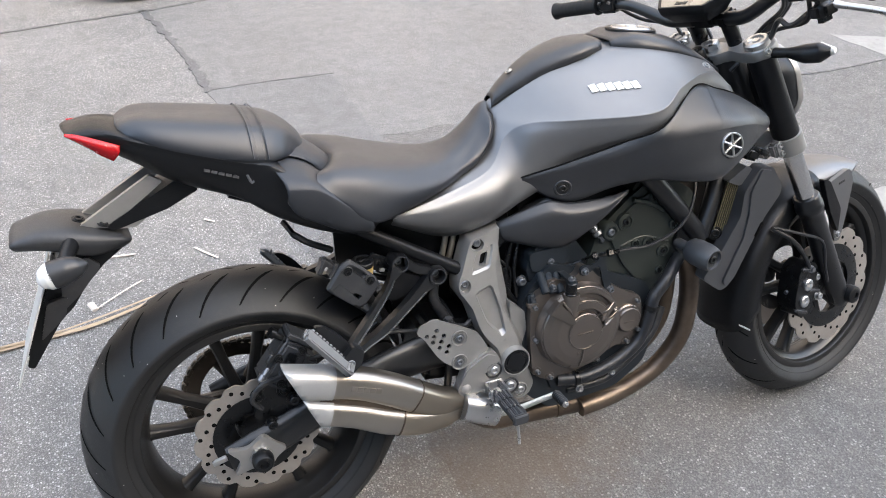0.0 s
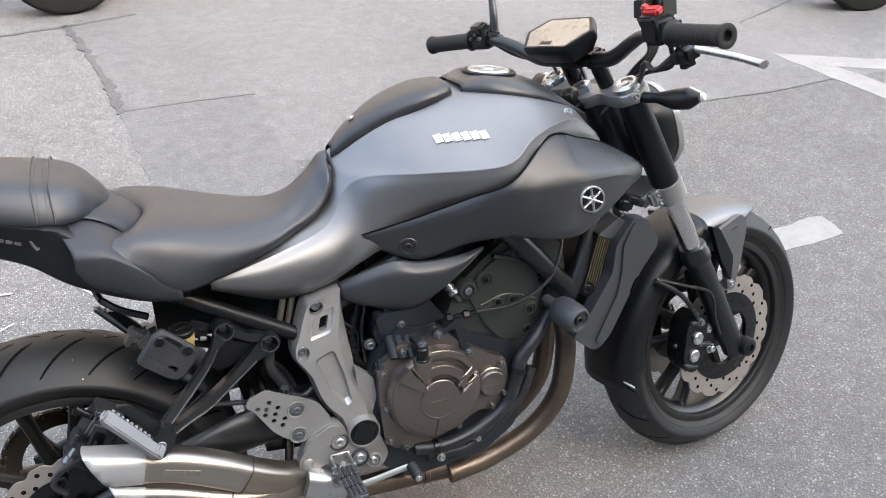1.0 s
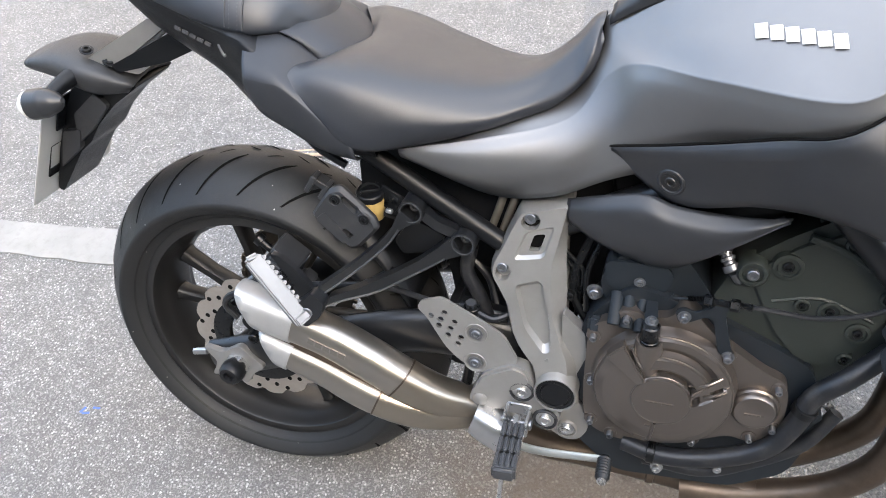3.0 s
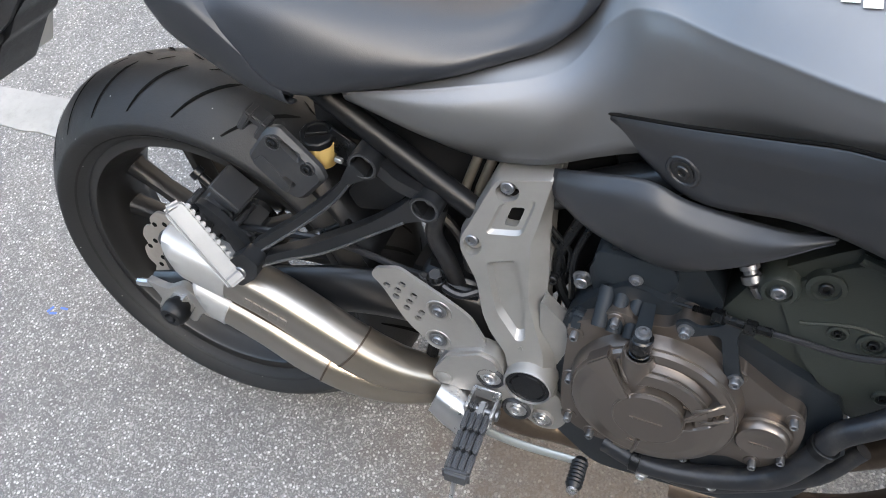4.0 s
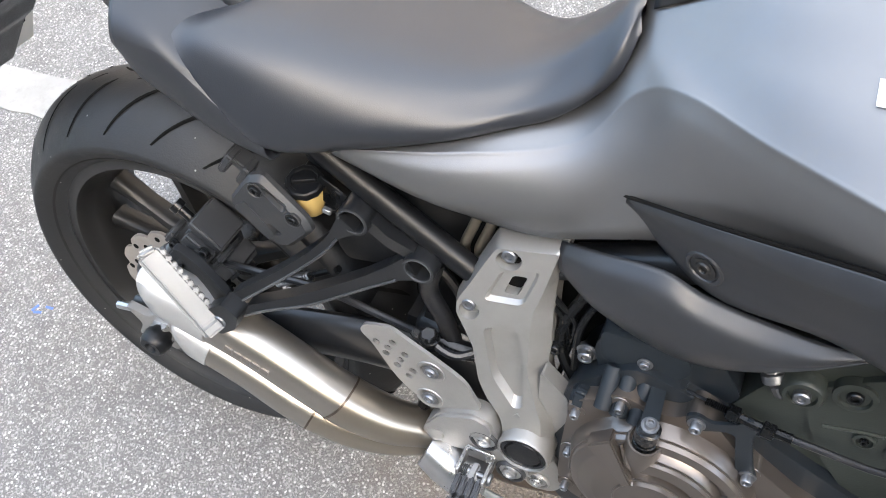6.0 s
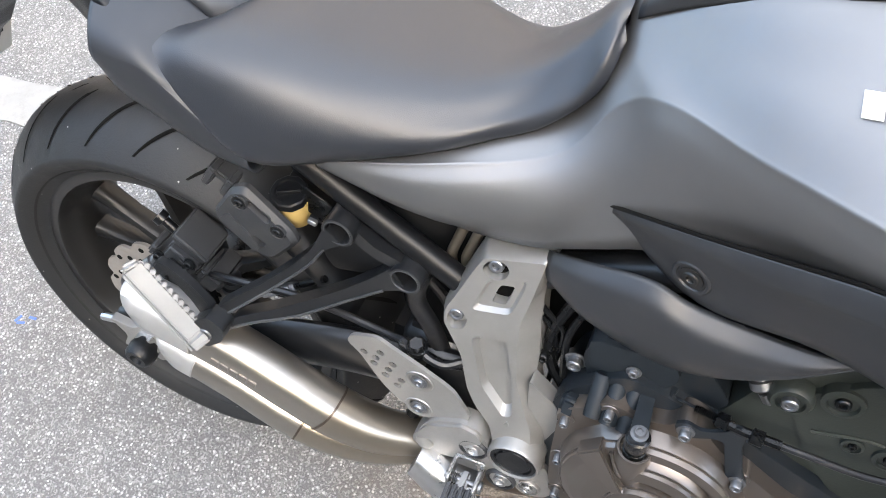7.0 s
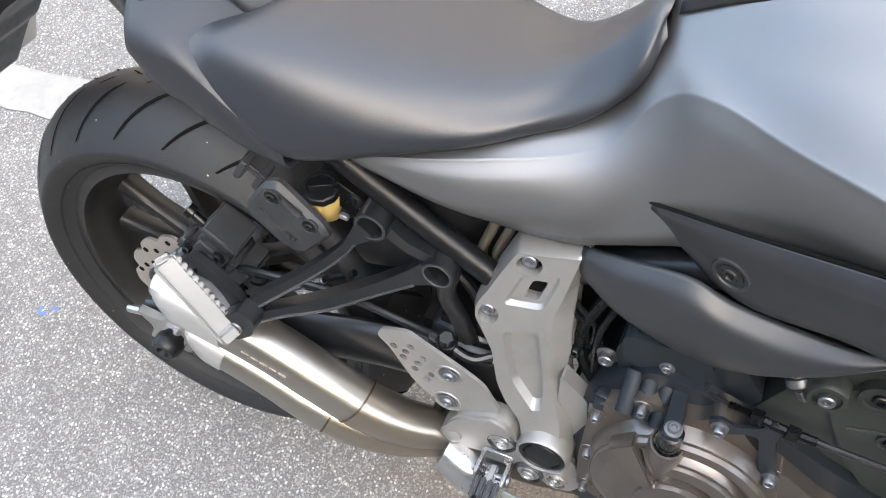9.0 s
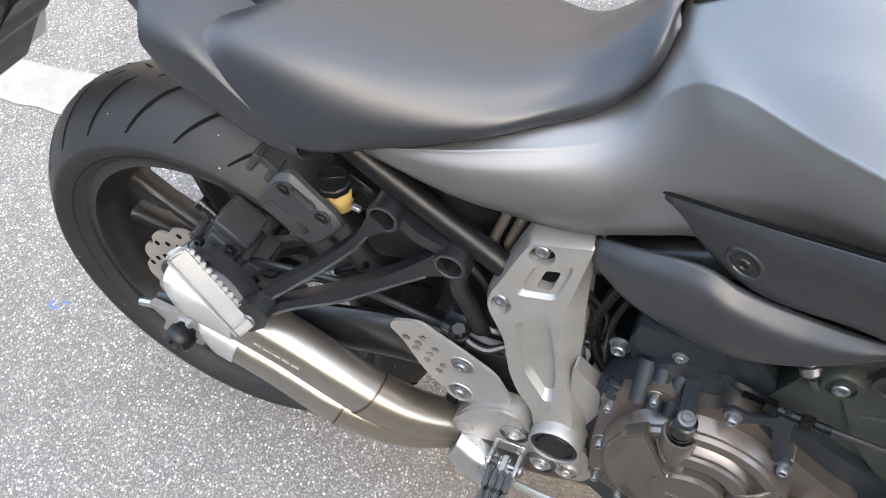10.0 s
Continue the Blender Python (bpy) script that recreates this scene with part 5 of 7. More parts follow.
for x, y, z in ((0.855, -0.12, 0.42), (0.865, -0.10, 0.395), (0.66, -0.145, 0.268), (0.74, -0.14, 0.285)):
    bolt(engine, (x, y, z), r=0.006, h=0.008, material=M_ALU2)

# -- exhaust
exhaust = new("exhaust")
exhaust.parent = bike
exhaust["label"] = "heat-tinted two-channel steel exhaust"
for yy, top in ((-0.075, 0.0), (0.01, 0.02)):
    part("header_pipe", tube([(0.900, yy, 0.540), (0.945, yy - 0.008, 0.500), (0.966, yy - 0.012, 0.44), (0.965, yy - 0.014, 0.36), (0.948, yy - 0.012, 0.285), (0.890, yy - 0.006, 0.218), (0.79, yy * 0.8 - 0.02, 0.180), (0.70, yy * 0.6 - 0.035, 0.169)], 0.0215, 18), M_PIPE, exhaust, "heat-tinted header pipe")
part("collector", tube([(0.81, -0.080, 0.187), (0.74, -0.066, 0.173), (0.68, -0.052, 0.168), (0.61, -0.052, 0.173), (0.54, -0.060, 0.184), (0.485, -0.080, 0.206), (0.43, -0.105, 0.256), (0.385, -0.124, 0.297)], [0.0205, 0.0245, 0.025, 0.024, 0.023, 0.023, 0.023, 0.021], 20), M_PIPE, exhaust, "brown heat-tinted collector pipe")
part("pipe_band", lathe([(0.0245, -0.006), (0.0262, -0.005), (0.0262, 0.005), (0.0245, 0.006)], (0.655, -0.052, 0.1695), (1, 0, -0.05), 24), M_PIPE, exhaust)


def channel(spine, sizes, seg=28):
    """A flattened duct along a spine; sizes: half height and half width."""
    pts = smooth_line(spine, 6)
    h = np.interp(np.linspace(0, 1, len(pts)), np.linspace(0, 1, len(sizes)), [s[0] for s in sizes])
    w = np.interp(np.linspace(0, 1, len(pts)), np.linspace(0, 1, len(sizes)), [s[1] for s in sizes])
    rings = []
    for i, p in enumerate(pts):
        d = (pts[min(i + 1, len(pts) - 1)] - pts[max(i - 1, 0)]).normalized()
        side = Vector((0, 1, 0))
        up = d.cross(side).normalized()
        ring = []
        for k in range(seg):
            a = 2 * math.pi * k / seg
            ca, sa = math.cos(a), math.sin(a)
            ring.append(p + side * w[i] * math.copysign(abs(ca) ** 0.74, ca) + up * h[i] * math.copysign(abs(sa) ** 0.74, sa))
        rings.append(ring)
    return skin(rings)


up_spine = [(0.130, -0.171, 0.4495), (0.19, -0.171, 0.430), (0.25, -0.170, 0.398), (0.305, -0.163, 0.360), (0.350, -0.148, 0.329), (0.395, -0.122, 0.303)]
lo_spine = [(0.118, -0.171, 0.393), (0.175, -0.171, 0.370), (0.235, -0.170, 0.339), (0.295, -0.163, 0.315), (0.345, -0.148, 0.302), (0.395, -0.122, 0.294)]
muffler_up = part("silencer_upper", channel(up_spine, [(0.0285, 0.027), (0.029, 0.027), (0.030, 0.027), (0.030, 0.028), (0.027, 0.028), (0.023, 0.026)]), M_MUFF, exhaust, "upper steel channel of the silencer", angle=50)
part("silencer_lower", channel(lo_spine, [(0.025, 0.026), (0.026, 0.026), (0.028, 0.027), (0.027, 0.028), (0.024, 0.027), (0.022, 0.025)]), M_MUFF, exhaust, "lower steel channel of the silencer", angle=50)
word_bars("lettering", 5, (0.165, -0.1985, 0.436), (1, 0, -0.38), (0.38, 0, 1), 0.06, 0.009, M_ETCH, muffler_up, "etched lettering drawn as plain bars")


def duct_end(spine, hh, ww, cut):
    """The bright outlet of a channel, cut off along a slanting plane."""
    b = channel(spine, [(hh, ww), (hh * 1.02, ww * 1.0)])
    geom = b.verts[:] + b.edges[:] + b.faces[:]
    bmesh.ops.bisect_plane(b, geom=geom, plane_co=cut, plane_no=(-0.927, 0, -0.375), clear_outer=True)
    return b


CUT = (0.081, -0.17, 0.435)
part("outlet_upper", duct_end([(-0.04, -0.171, 0.4965), (0.05, -0.171, 0.4715), (0.138, -0.171, 0.4470)], 0.0300, 0.0285, CUT), M_OUTLET, exhaust, "bright brushed outlet", thick=0.002)
part("outlet_lower", duct_end([(-0.02, -0.171, 0.440), (0.06, -0.171, 0.414), (0.126, -0.171, 0.3895)], 0.0265, 0.0275, CUT), M_OUTLET, exhaust, "bright brushed outlet", thick=0.002)
for spine, i, hh, ww in ((up_spine, 2.72, 0.0312, 0.0290), (lo_spine, 2.35, 0.0292, 0.0286)):
    pts = smooth_line(spine, 50)
    c0, c1 = pts[int(i * 50) - 1], pts[int(i * 50) + 1]
    part("weld_seam", channel([c0, c1], [(hh, ww), (hh, ww)]), M_PIPE, exhaust, "brown weld seam")
part("silencer_core", tube([(0.11, -0.166, 0.420), (0.22, -0.166, 0.380), (0.30, -0.158, 0.337), (0.38, -0.128, 0.300)], [0.020, 0.020, 0.020, 0.016], 14), M_PIPE, exhaust)
for spine, i, size in ((up_spine, 2.74, (0.0305, 0.0284)), (lo_spine, 2.37, (0.0285, 0.0280))):
    pts = smooth_line(spine, 20)[int(i * 20):]
    part("silencer_bend", channel(pts[::3] + [pts[-1]], [size, (size[0] * 0.95, size[1]), (0.0255, 0.0285)]), M_BEND, exhaust, "straw-brown tinted bend of the silencer", angle=50)
part("heat_shield", channel([(0.394, -0.148, 0.306), (0.415, -0.152, 0.299), (0.440, -0.154, 0.289), (0.462, -0.153, 0.279)], [(0.026, 0.024), (0.0285, 0.027), (0.030, 0.028), (0.030, 0.028)]), M_ALU2, exhaust, "bright clamp sleeve on the pipe")

# -- swingarm, rear brake
swing = new("swingarm")
swing.parent = bike
for side in (1, -1):
    sw = [(0.515, -0.085, 0.385), (0.42, -0.095, 0.412), (0.30, -0.108, 0.415), (0.18, -0.114, 0.385), (0.08, -0.114, 0.343), (0.0, -0.116, 0.315), (-0.055, -0.116, 0.303)]
    part("swingarm_leg", tube([(x, y * side, z) for x, y, z in sw], [0.020, 0.021, 0.019, 0.018, 0.017, 0.018, 0.014], 16, flat=2.0), M_FRAME, swing, "satin black curved swingarm leg")
part("swingarm_bridge", block((0.126, 0.20, 0.13), (0.395, 0, 0.400), (0, 8, 0), 0.02), M_FRAME, swing)
axle_plate = [(-0.060, 0.338), (-0.022, 0.331), (0.010, 0.352), (0.026, 0.334), (0.050, 0.314), (0.026, 0.298), (0.012, 0.272), (-0.015, 0.289), (-0.052, 0.279), (-0.036, 0.309)]
part("chain_adjuster", plate(axle_plate, -0.128, -0.140, 0.010, 0.003), M_ALU, swing, "silver axle adjuster plate")
part("axle_nut", lathe([(0.021, -0.002), (0.021, 0.010), (0.018, 0.012), (0.012, 0.012)], (0.0, -0.139, 0.311), AX, 6), M_ALU2, swing)
part("axle_slider", lathe([(0.014, 0.0), (0.0185, 0.004), (0.0205, 0.014), (0.019, 0.026), (0.015, 0.031), (0.009, 0.031), (0.007, 0.024), (0, 0.024)], (0.0, -0.140, 0.311), AX, 28), M_BLACK, swing, "black nylon axle slider")
part("adjuster_bolt", tube([(-0.06, -0.128, 0.318), (-0.085, -0.128, 0.312)], 0.006, 8), M_ALU2, swing)
caliper = new("rear_caliper")
caliper.parent = bike
DOWN = Matrix.Translation((-0.012, 0, -0.018))
part("caliper_body", block((0.052, 0.058, 0.100), (0.082, -0.088, 0.492), (0, 38, 0), 0.008, 0.93), M_BOX, caliper, "black rear brake caliper", DOWN)
part("caliper_cap", merged(block((0.042, 0.012, 0.066), (0.086, -0.118, 0.494), (0, 38, 0), 0.003), block((0.020, 0.008, 0.030), (0.094, -0.1245, 0.500), (0, 38, 0), 0.006), block((0.008, 0.010, 0.050), (0.073, -0.124, 0.484), (0, 38, 0), 0.002)), M_BOX, caliper, "raised black cover of the caliper", DOWN)
for s, w, hh in ((-0.046, 0.056, 0.010), (0.050, 0.050, 0.012)):
    part("caliper_rib", block((w, 0.050, hh), (0.082 + 0.616 * s, -0.094, 0.492 + 0.788 * s), (0, 38, 0), 0.003), M_BOX, caliper, "", DOWN)
for s, q in ((-0.030, 0.028), (0.022, 0.030), (-0.004, -0.030)):
    part("caliper_rib", block((0.010, 0.030, 0.022), (0.082 + 0.616 * s + 0.788 * q, -0.104, 0.492 + 0.788 * s - 0.616 * q), (0, 38, 0), 0.003), M_BOX, caliper, "", DOWN)
part("caliper_pin", lathe([(0.006, 0.0), (0.006, 0.014), (0.0085, 0.015), (0.0085, 0.026), (0.005, 0.030), (0, 0.030)], (0.052, -0.106, 0.484), (-0.60, -0.25, -0.55), 14), M_BOLT, caliper, "grey bleed screw", DOWN)
part("slide_pin", lathe([(0.0085, -0.004), (0.0085, 0.006), (0.006, 0.007), (0.006, 0.024), (0.0095, 0.025), (0.0095, 0.034), (0, 0.034)], (0.090, -0.100, 0.530), (-0.70, 0.0, 0.62), 14), M_DARK, caliper, "", DOWN)
for s, q in ((-0.036, 0.010), (0.036, 0.012), (0.006, -0.020)):
    bolt(caliper, (0.070 + 0.616 * s + 0.788 * q, -0.123, 0.474 + 0.788 * s - 0.616 * q), (0, -1, 0.2), 0.0055, 0.006, M_DARK)
part("caliper_spring", plate([(0.058, 0.470), (0.078, 0.500), (0.092, 0.492), (0.074, 0.460)], -0.1255, -0.1285, 0.004, 0.001), M_DARK, caliper)
part("caliper_ear", block((0.030, 0.05, 0.036), (0.122, -0.088, 0.470), (0, 38, 0), 0.006), M_BOX, caliper, "", DOWN)
part("caliper_bracket", plate([(0.0, 0.37), (0.03, 0.45), (0.10, 0.455), (0.10, 0.38), (0.04, 0.335)], -0.095, -0.108, 0.01), M_DARK, caliper)
for x, z in ((0.012, 0.425), (0.075, 0.400), (0.03, 0.36)):
    bolt(caliper, (x, -0.118, z), r=0.009, h=0.012, material=M_DARK)
part("slide_boot", lathe([(0.013, -0.02), (0.014, 0.0), (0.011, 0.004), (0.013, 0.010), (0.011, 0.018), (0.012, 0.024), (0.006, 0.030), (0, 0.031)], (0.104, -0.070, 0.405), (0.35, -0.25, 0.9), 20), M_HOSE, caliper, "black rubber slide boot")
bolt(caliper, (0.060, -0.112, 0.418), (0.1, -0.9, 0.3), 0.009, 0.008, M_DARK)
part("brake_line", tube([(0.06, -0.125, 0.455), (0.02, -0.14, 0.455), (0.0, -0.138, 0.43), (0.015, -0.135, 0.405)], 0.005, 8), M_HOSE, caliper)
part("brake_line", tube([(0.09, -0.105, 0.46), (0.16, -0.11, 0.475), (0.25, -0.112, 0.488), (0.34, -0.108, 0.47), (0.385, -0.118, 0.48)], 0.0045, 8), M_HOSE, caliper, "black braided rear brake line")
part("hugger", rails([[(0.20, 0, 0.60), (0.25, 0, 0.55), (0.30, 0, 0.47)], [(0.20, -0.07, 0.585), (0.25, -0.075, 0.535), (0.295, -0.075, 0.46)], [(0.205, -0.095, 0.555), (0.25, -0.1, 0.51), (0.29, -0.1, 0.44)]], 5, 4), M_BLACK, bike, "black inner rear mudguard", thick=0.003, keep_normals=True)

# -- main and rear frames
chassis = new("chassis")
chassis.parent = bike
for side in (1, -1):
    def s(pts):
        return [(x, y * side, z) for x, y, z in pts]
    part("frame_tube", tube(s([(0.760, -0.128, 0.760), (0.83, -0.130, 0.690), (0.90, -0.128, 0.612), (0.955, -0.125, 0.548)]), 0.0195, 14, curved=False), M_FRAME, chassis, "black main frame tube")
    part("frame_tube", tube(s([(0.955, -0.125, 0.548), (0.985, -0.115, 0.610), (1.03, -0.085, 0.715), (1.06, -0.05, 0.80)]), 0.0175, 14), M_FRAME, chassis, "black main frame tube")
    part("frame_tube", tube(s([(0.49, -0.070, 0.60), (0.60, -0.085, 0.665), (0.76, -0.115, 0.75), (1.02, -0.05, 0.85)]), 0.018, 12), M_FRAME, chassis)
    part("frame_plate", plate([(0.905, 0.575), (0.965, 0.570), (0.975, 0.530), (0.925, 0.500), (0.895, 0.535)], -0.105 * side, -0.122 * side, 0.012, 0.003), M_FRAME, chassis)
    part("rear_frame_tube", tube(s([(0.10, -0.075, 0.770), (0.20, -0.085, 0.713), (0.285, -0.088, 0.660), (0.319, -0.088, 0.638), (0.354, -0.088, 0.616), (0.421, -0.088, 0.574), (0.465, -0.086, 0.548)]), 0.0135, 12), M_BLACK, chassis, "black rear frame tube")
    part("rear_frame_tube", tube(s([(0.375, -0.080, 0.557), (0.370, -0.086, 0.518), (0.388, -0.088, 0.481), (0.403, -0.088, 0.433), (0.414, -0.080, 0.370)]), 0.0105, 12), M_HOSE, chassis)
    bob = part("crash_bobbin", lathe([(0.011, -0.01), (0.011, 0.020), (0.019, 0.022), (0.0245, 0.028), (0.0275, 0.042), (0.0275, 0.066), (0.0255, 0.080), (0.0225, 0.087), (0.0195, 0.087), (0.0175, 0.081), (0.010, 0.080), (0.009, 0.074), (0, 0.074)], (0.905, -0.130 * side, 0.541), (0.22, -side, -0.10), 32), M_SHROUD, chassis, "black nylon crash bobbin")
    bolt(bob, (0.922, -0.2065 * side, 0.5330), (0.22, -side, -0.10), 0.009, 0.006, M_DARK)
part("fuel_tank_underside", block((0.36, 0.15, 0.12), (0.78, 0, 0.80), (0, -8, 0), 0.03), M_BLACK, chassis)
part("air_box", block((0.28, 0.14, 0.16), (0.68, 0, 0.70), (0, -12, 0), 0.02), M_BLACK, chassis)
part("seat_pan", block((0.30, 0.16, 0.04), (0.32, 0, 0.73), (0, 10, 0), 0.015), M_BLACK, chassis)
part("inner_tray", block((0.26, 0.11, 0.05), (0.14, 0, 0.75), (0, 24, 0), 0.015), M_BLACK, chassis)
part("shock_absorber", tube([(0.24, 0.05, 0.47), (0.42, 0.05, 0.45)], 0.028, 14), M_DARK, chassis)
for k in range(7):
    a = 0.24 + 0.022 * k
    part("spring_coil", lathe([(0.036, -0.004), (0.040, 0), (0.036, 0.004)], (a + 0.02, 0.05, 0.472 - 0.12 * (a - 0.24)), (0.98, 0, -0.18), 20), M_DARK, chassis)
part("throttle_body", merged(tube([(0.60, -0.06, 0.63), (0.60, -0.095, 0.628)], 0.02, 12), tube([(0.54, -0.08, 0.60), (0.52, -0.09, 0.54), (0.525, -0.095, 0.50), (0.545, -0.10, 0.47)], 0.006, 8), tube([(0.555, -0.08, 0.60), (0.538, -0.095, 0.55), (0.54, -0.1, 0.49)], 0.004, 8)), M_DARK, chassis)
bolt(chassis, (0.550, -0.100, 0.524), r=0.0078, h=0.010, material=M_BOLT)
bolt(chassis, (0.517, -0.098, 0.511), r=0.0065, h=0.006, material=M_DARK)
for off in (0.0, 0.012):
    part("hard_line", tube([(0.480 + off, -0.075, 0.60), (0.493 + off, -0.088, 0.578), (0.517 + off, -0.090, 0.553), (0.525 + off * 0.6, -0.091, 0.535), (0.528, -0.091, 0.495), (0.522, -0.092, 0.445)], 0.0030, 8), M_DARK, chassis, "thin dark metal line")
for dx in (0.0, 0.0165):
    part("fuel_pipe", tube([(0.425 + dx, -0.045, 0.665), (0.412 + dx, -0.052, 0.620), (0.405 + dx, -0.054, 0.597), (0.397 + dx, -0.053, 0.570), (0.396 + dx, -0.048, 0.548)], 0.0058, 10), M_TAN, chassis, "tan metal pipe")
# added sheet, no frame part: keeps bright ground from showing through
part("pivot_gap_sheet", plate([(0.29, 0.60), (0.50, 0.61), (0.49, 0.37), (0.335, 0.345), (0.322, 0.43)], 0.012, 0.004, 0.02), M_BLACK, chassis, "black sheet added to close the gap behind the swingarm pivot")
part("switch_rod", tube([(0.165, -0.092, 0.436), (0.200, -0.092, 0.462), (0.262, -0.092, 0.508)], 0.0042, 10), M_DARK, chassis, "black brake switch rod")
part("return_spring", merged(*[lathe([(0.0042, -0.0012), (0.0062, 0), (0.0042, 0.0012)], (0.172 + 0.0036 * k, -0.092, 0.4413 + 0.00268 * k), (0.80, 0, 0.60), 12) for k in range(14)]), M_BOLT, chassis, "small steel return spring")
# added black sheet stands for the shaded gap and hides the spring
part("seat_gap_shade", plate([(0.20, 0.60), (0.20, 0.72), (0.50, 0.76), (0.47, 0.60), (0.36, 0.565)], -0.030, -0.036, 0.01), M_BLACK, chassis, "black sheet added for the shaded gap under the seat")
part("inner_panel", plate([(0.42, 0.50), (0.44, 0.70), (0.60, 0.72), (0.62, 0.60), (0.56, 0.50), (0.50, 0.42)], -0.040, -0.046, 0.01), M_BLACK, chassis, "black inner panel")

# -- footrest plates
def lean_out(x, z):
    """The bracket stands 50 mm further out at its foot."""
    return -0.19 * min(max(0.0, 0.625 - z), 0.265)


foot = new("footrest_bracket")
foot.parent = bike
foot["label"] = "bead-blasted aluminium footrest bracket"
def cast_body(rim, front, y0, y1, chamfer, slope, pockets, holes):
    """A cast bracket: rim and front outlines (x, z) with equally many corners, sunken pockets and cut-through holes in its face."""
    bm = bmesh.new()
    def ring(points, y, r=0.006):
        return [bm.verts.new((p[0], y + slope(p[0], p[1]), p[1])) for p in rounded(points, r)]
    def loop(vs):
        return [bm.edges.get((vs[i], vs[(i + 1) % len(vs)])) or bm.edges.new((vs[i], vs[(i + 1) % len(vs)])) for i in range(len(vs))]
    def wall(a, b):
        for i in range(len(a)):
            bm.faces.new((a[i], a[(i + 1) % len(a)], b[(i + 1) % len(a)], b[i]))
    f, r1, r0 = ring(front, y1), ring(rim, y1 + chamfer), ring(rim, y0)
    edges = loop(f)
    lows = []
    for pts, depth, shrink, opening in pockets:
        mid = sum((Vector(p) for p in pts), Vector((0, 0))) / len(pts)
        top = ring(pts, y1, 0.008)
        low = ring([tuple(mid + (Vector(p) - mid) * shrink) for p in pts], y1 + depth, 0.006)
        edges += loop(top)
        lows.append((top, low, ring(opening, y1 + depth, 0.004) if opening else None, ring(opening, y0, 0.004) if opening else None))
    cuts = []
    for pts in holes:
        top = ring(pts, y1, 0.004)
        edges += loop(top)
        cuts.append((top, ring(pts, y0, 0.004)))
    bmesh.ops.triangle_fill(bm, use_beauty=True, use_dissolve=False, edges=edges)
    wall(f, r1)
    wall(r1, r0)
    for top, low, gap, back in lows:
        wall(top, low)
        if gap:
            bmesh.ops.triangle_fill(bm, use_beauty=True, use_dissolve=False, edges=loop(low) + loop(gap))
            wall(gap, back)
        else:
            bm.faces.new(low)
    for top, low in cuts:
        wall(top, low)
    return bm


rim = [(0.444, 0.634), (0.477, 0.641), (0.513, 0.652), (0.512, 0.639), (0.508, 0.600), (0.509, 0.567), (0.514, 0.520), (0.515, 0.476), (0.528, 0.437), (0.534, 0.420), (0.543, 0.350), (0.486, 0.345), (0.480, 0.378), (0.472, 0.406), (0.452, 0.430), (0.442, 0.451), (0.437, 0.470), (0.431, 0.495), (0.420, 0.514), (0.408, 0.534), (0.409, 0.554), (0.418, 0.573), (0.433, 0.610)]
front = [(0.448, 0.629), (0.480, 0.637), (0.507, 0.645), (0.506, 0.636), (0.498, 0.590), (0.492, 0.564), (0.494, 0.526), (0.498, 0.487), (0.515, 0.441), (0.522, 0.425), (0.532, 0.355), (0.492, 0.350), (0.486, 0.380), (0.478, 0.410), (0.458, 0.434), (0.447, 0.455), (0.442, 0.474), (0.436, 0.498), (0.425, 0.517), (0.413, 0.536), (0.414, 0.553), (0.423, 0.572), (0.438, 0.608)]
pocket = [(0.444, 0.527), (0.476, 0.538), (0.482, 0.533), (0.494, 0.487), (0.500, 0.436), (0.490, 0.431), (0.462, 0.465)]
window = [(0.459, 0.576), (0.474, 0.577), (0.481, 0.602), (0.466, 0.599)]
recess = [(0.440, 0.562), (0.454, 0.602), (0.462, 0.6065), (0.492, 0.616), (0.491, 0.606), (0.481, 0.570)]
well = [(0.467, 0.631), (0.475, 0.6205), (0.469, 0.6085), (0.455, 0.606), (0.446, 0.6145), (0.452, 0.627)]
well_low = [(0.431, 0.557), (0.4395, 0.546), (0.434, 0.5325), (0.422, 0.530), (0.4150, 0.541), (0.420, 0.554)]
part("bracket_body", cast_body(rim, front, -0.058, -0.098, 0.013, lean_out, [(pocket, 0.0085, 0.84, None), (well, 0.010, 0.86, None), (well_low, 0.010, 0.86, None), (recess, 0.004, 0.84, window)], []), M_ALU, foot, angle=30)
# added dark block behind the window, in place of real shade
part("window_shade", block((0.040, 0.004, 0.046), (0.471, -0.0905, 0.594), (0, 0, 0), 0.001), M_RECESS_SHADE, foot, "near-black backing that stands for shade in the bracket window")
part("bracket_wedge", plate([(0.486, 0.412), (0.501, 0.417), (0.496, 0.428)], -0.125, -0.137, 0.003, 0.002), M_ALU, foot)
for x, z in ((0.460, 0.6195), (0.426, 0.5465)):
    bolt(foot, (x, -0.0925 + lean_out(x, z), z + 0.002), (0, -1, 0.10), r=0.0075, h=0.006, material=M_BOLT, washer=False)
part("bracket_ear", plate([(0.512, 0.500), (0.544, 0.470), (0.548, 0.430), (0.536, 0.395), (0.515, 0.400)], -0.108, -0.126, 0.006, 0.003), M_ALU, foot)
PIV = (0.5115, -0.1500, 0.3765)
part("pivot_cover", lathe([(0.031, -0.05), (0.0305, 0.001), (0.0290, 0.0045), (0.0275, 0.0045), (0.0268, 0.001), (0.0265, -0.02)], PIV, AX, 40), M_ALU, foot)
plug = part("pivot_plug", lathe([(0.0265, -0.010), (0.0265, 0.002), (0.0225, 0.0028), (0.0215, 0.0005), (0.0200, 0.0005), (0.0190, 0.0028), (0, 0.0034)], PIV, AX, 40), M_BLACK, foot, "black round plug")
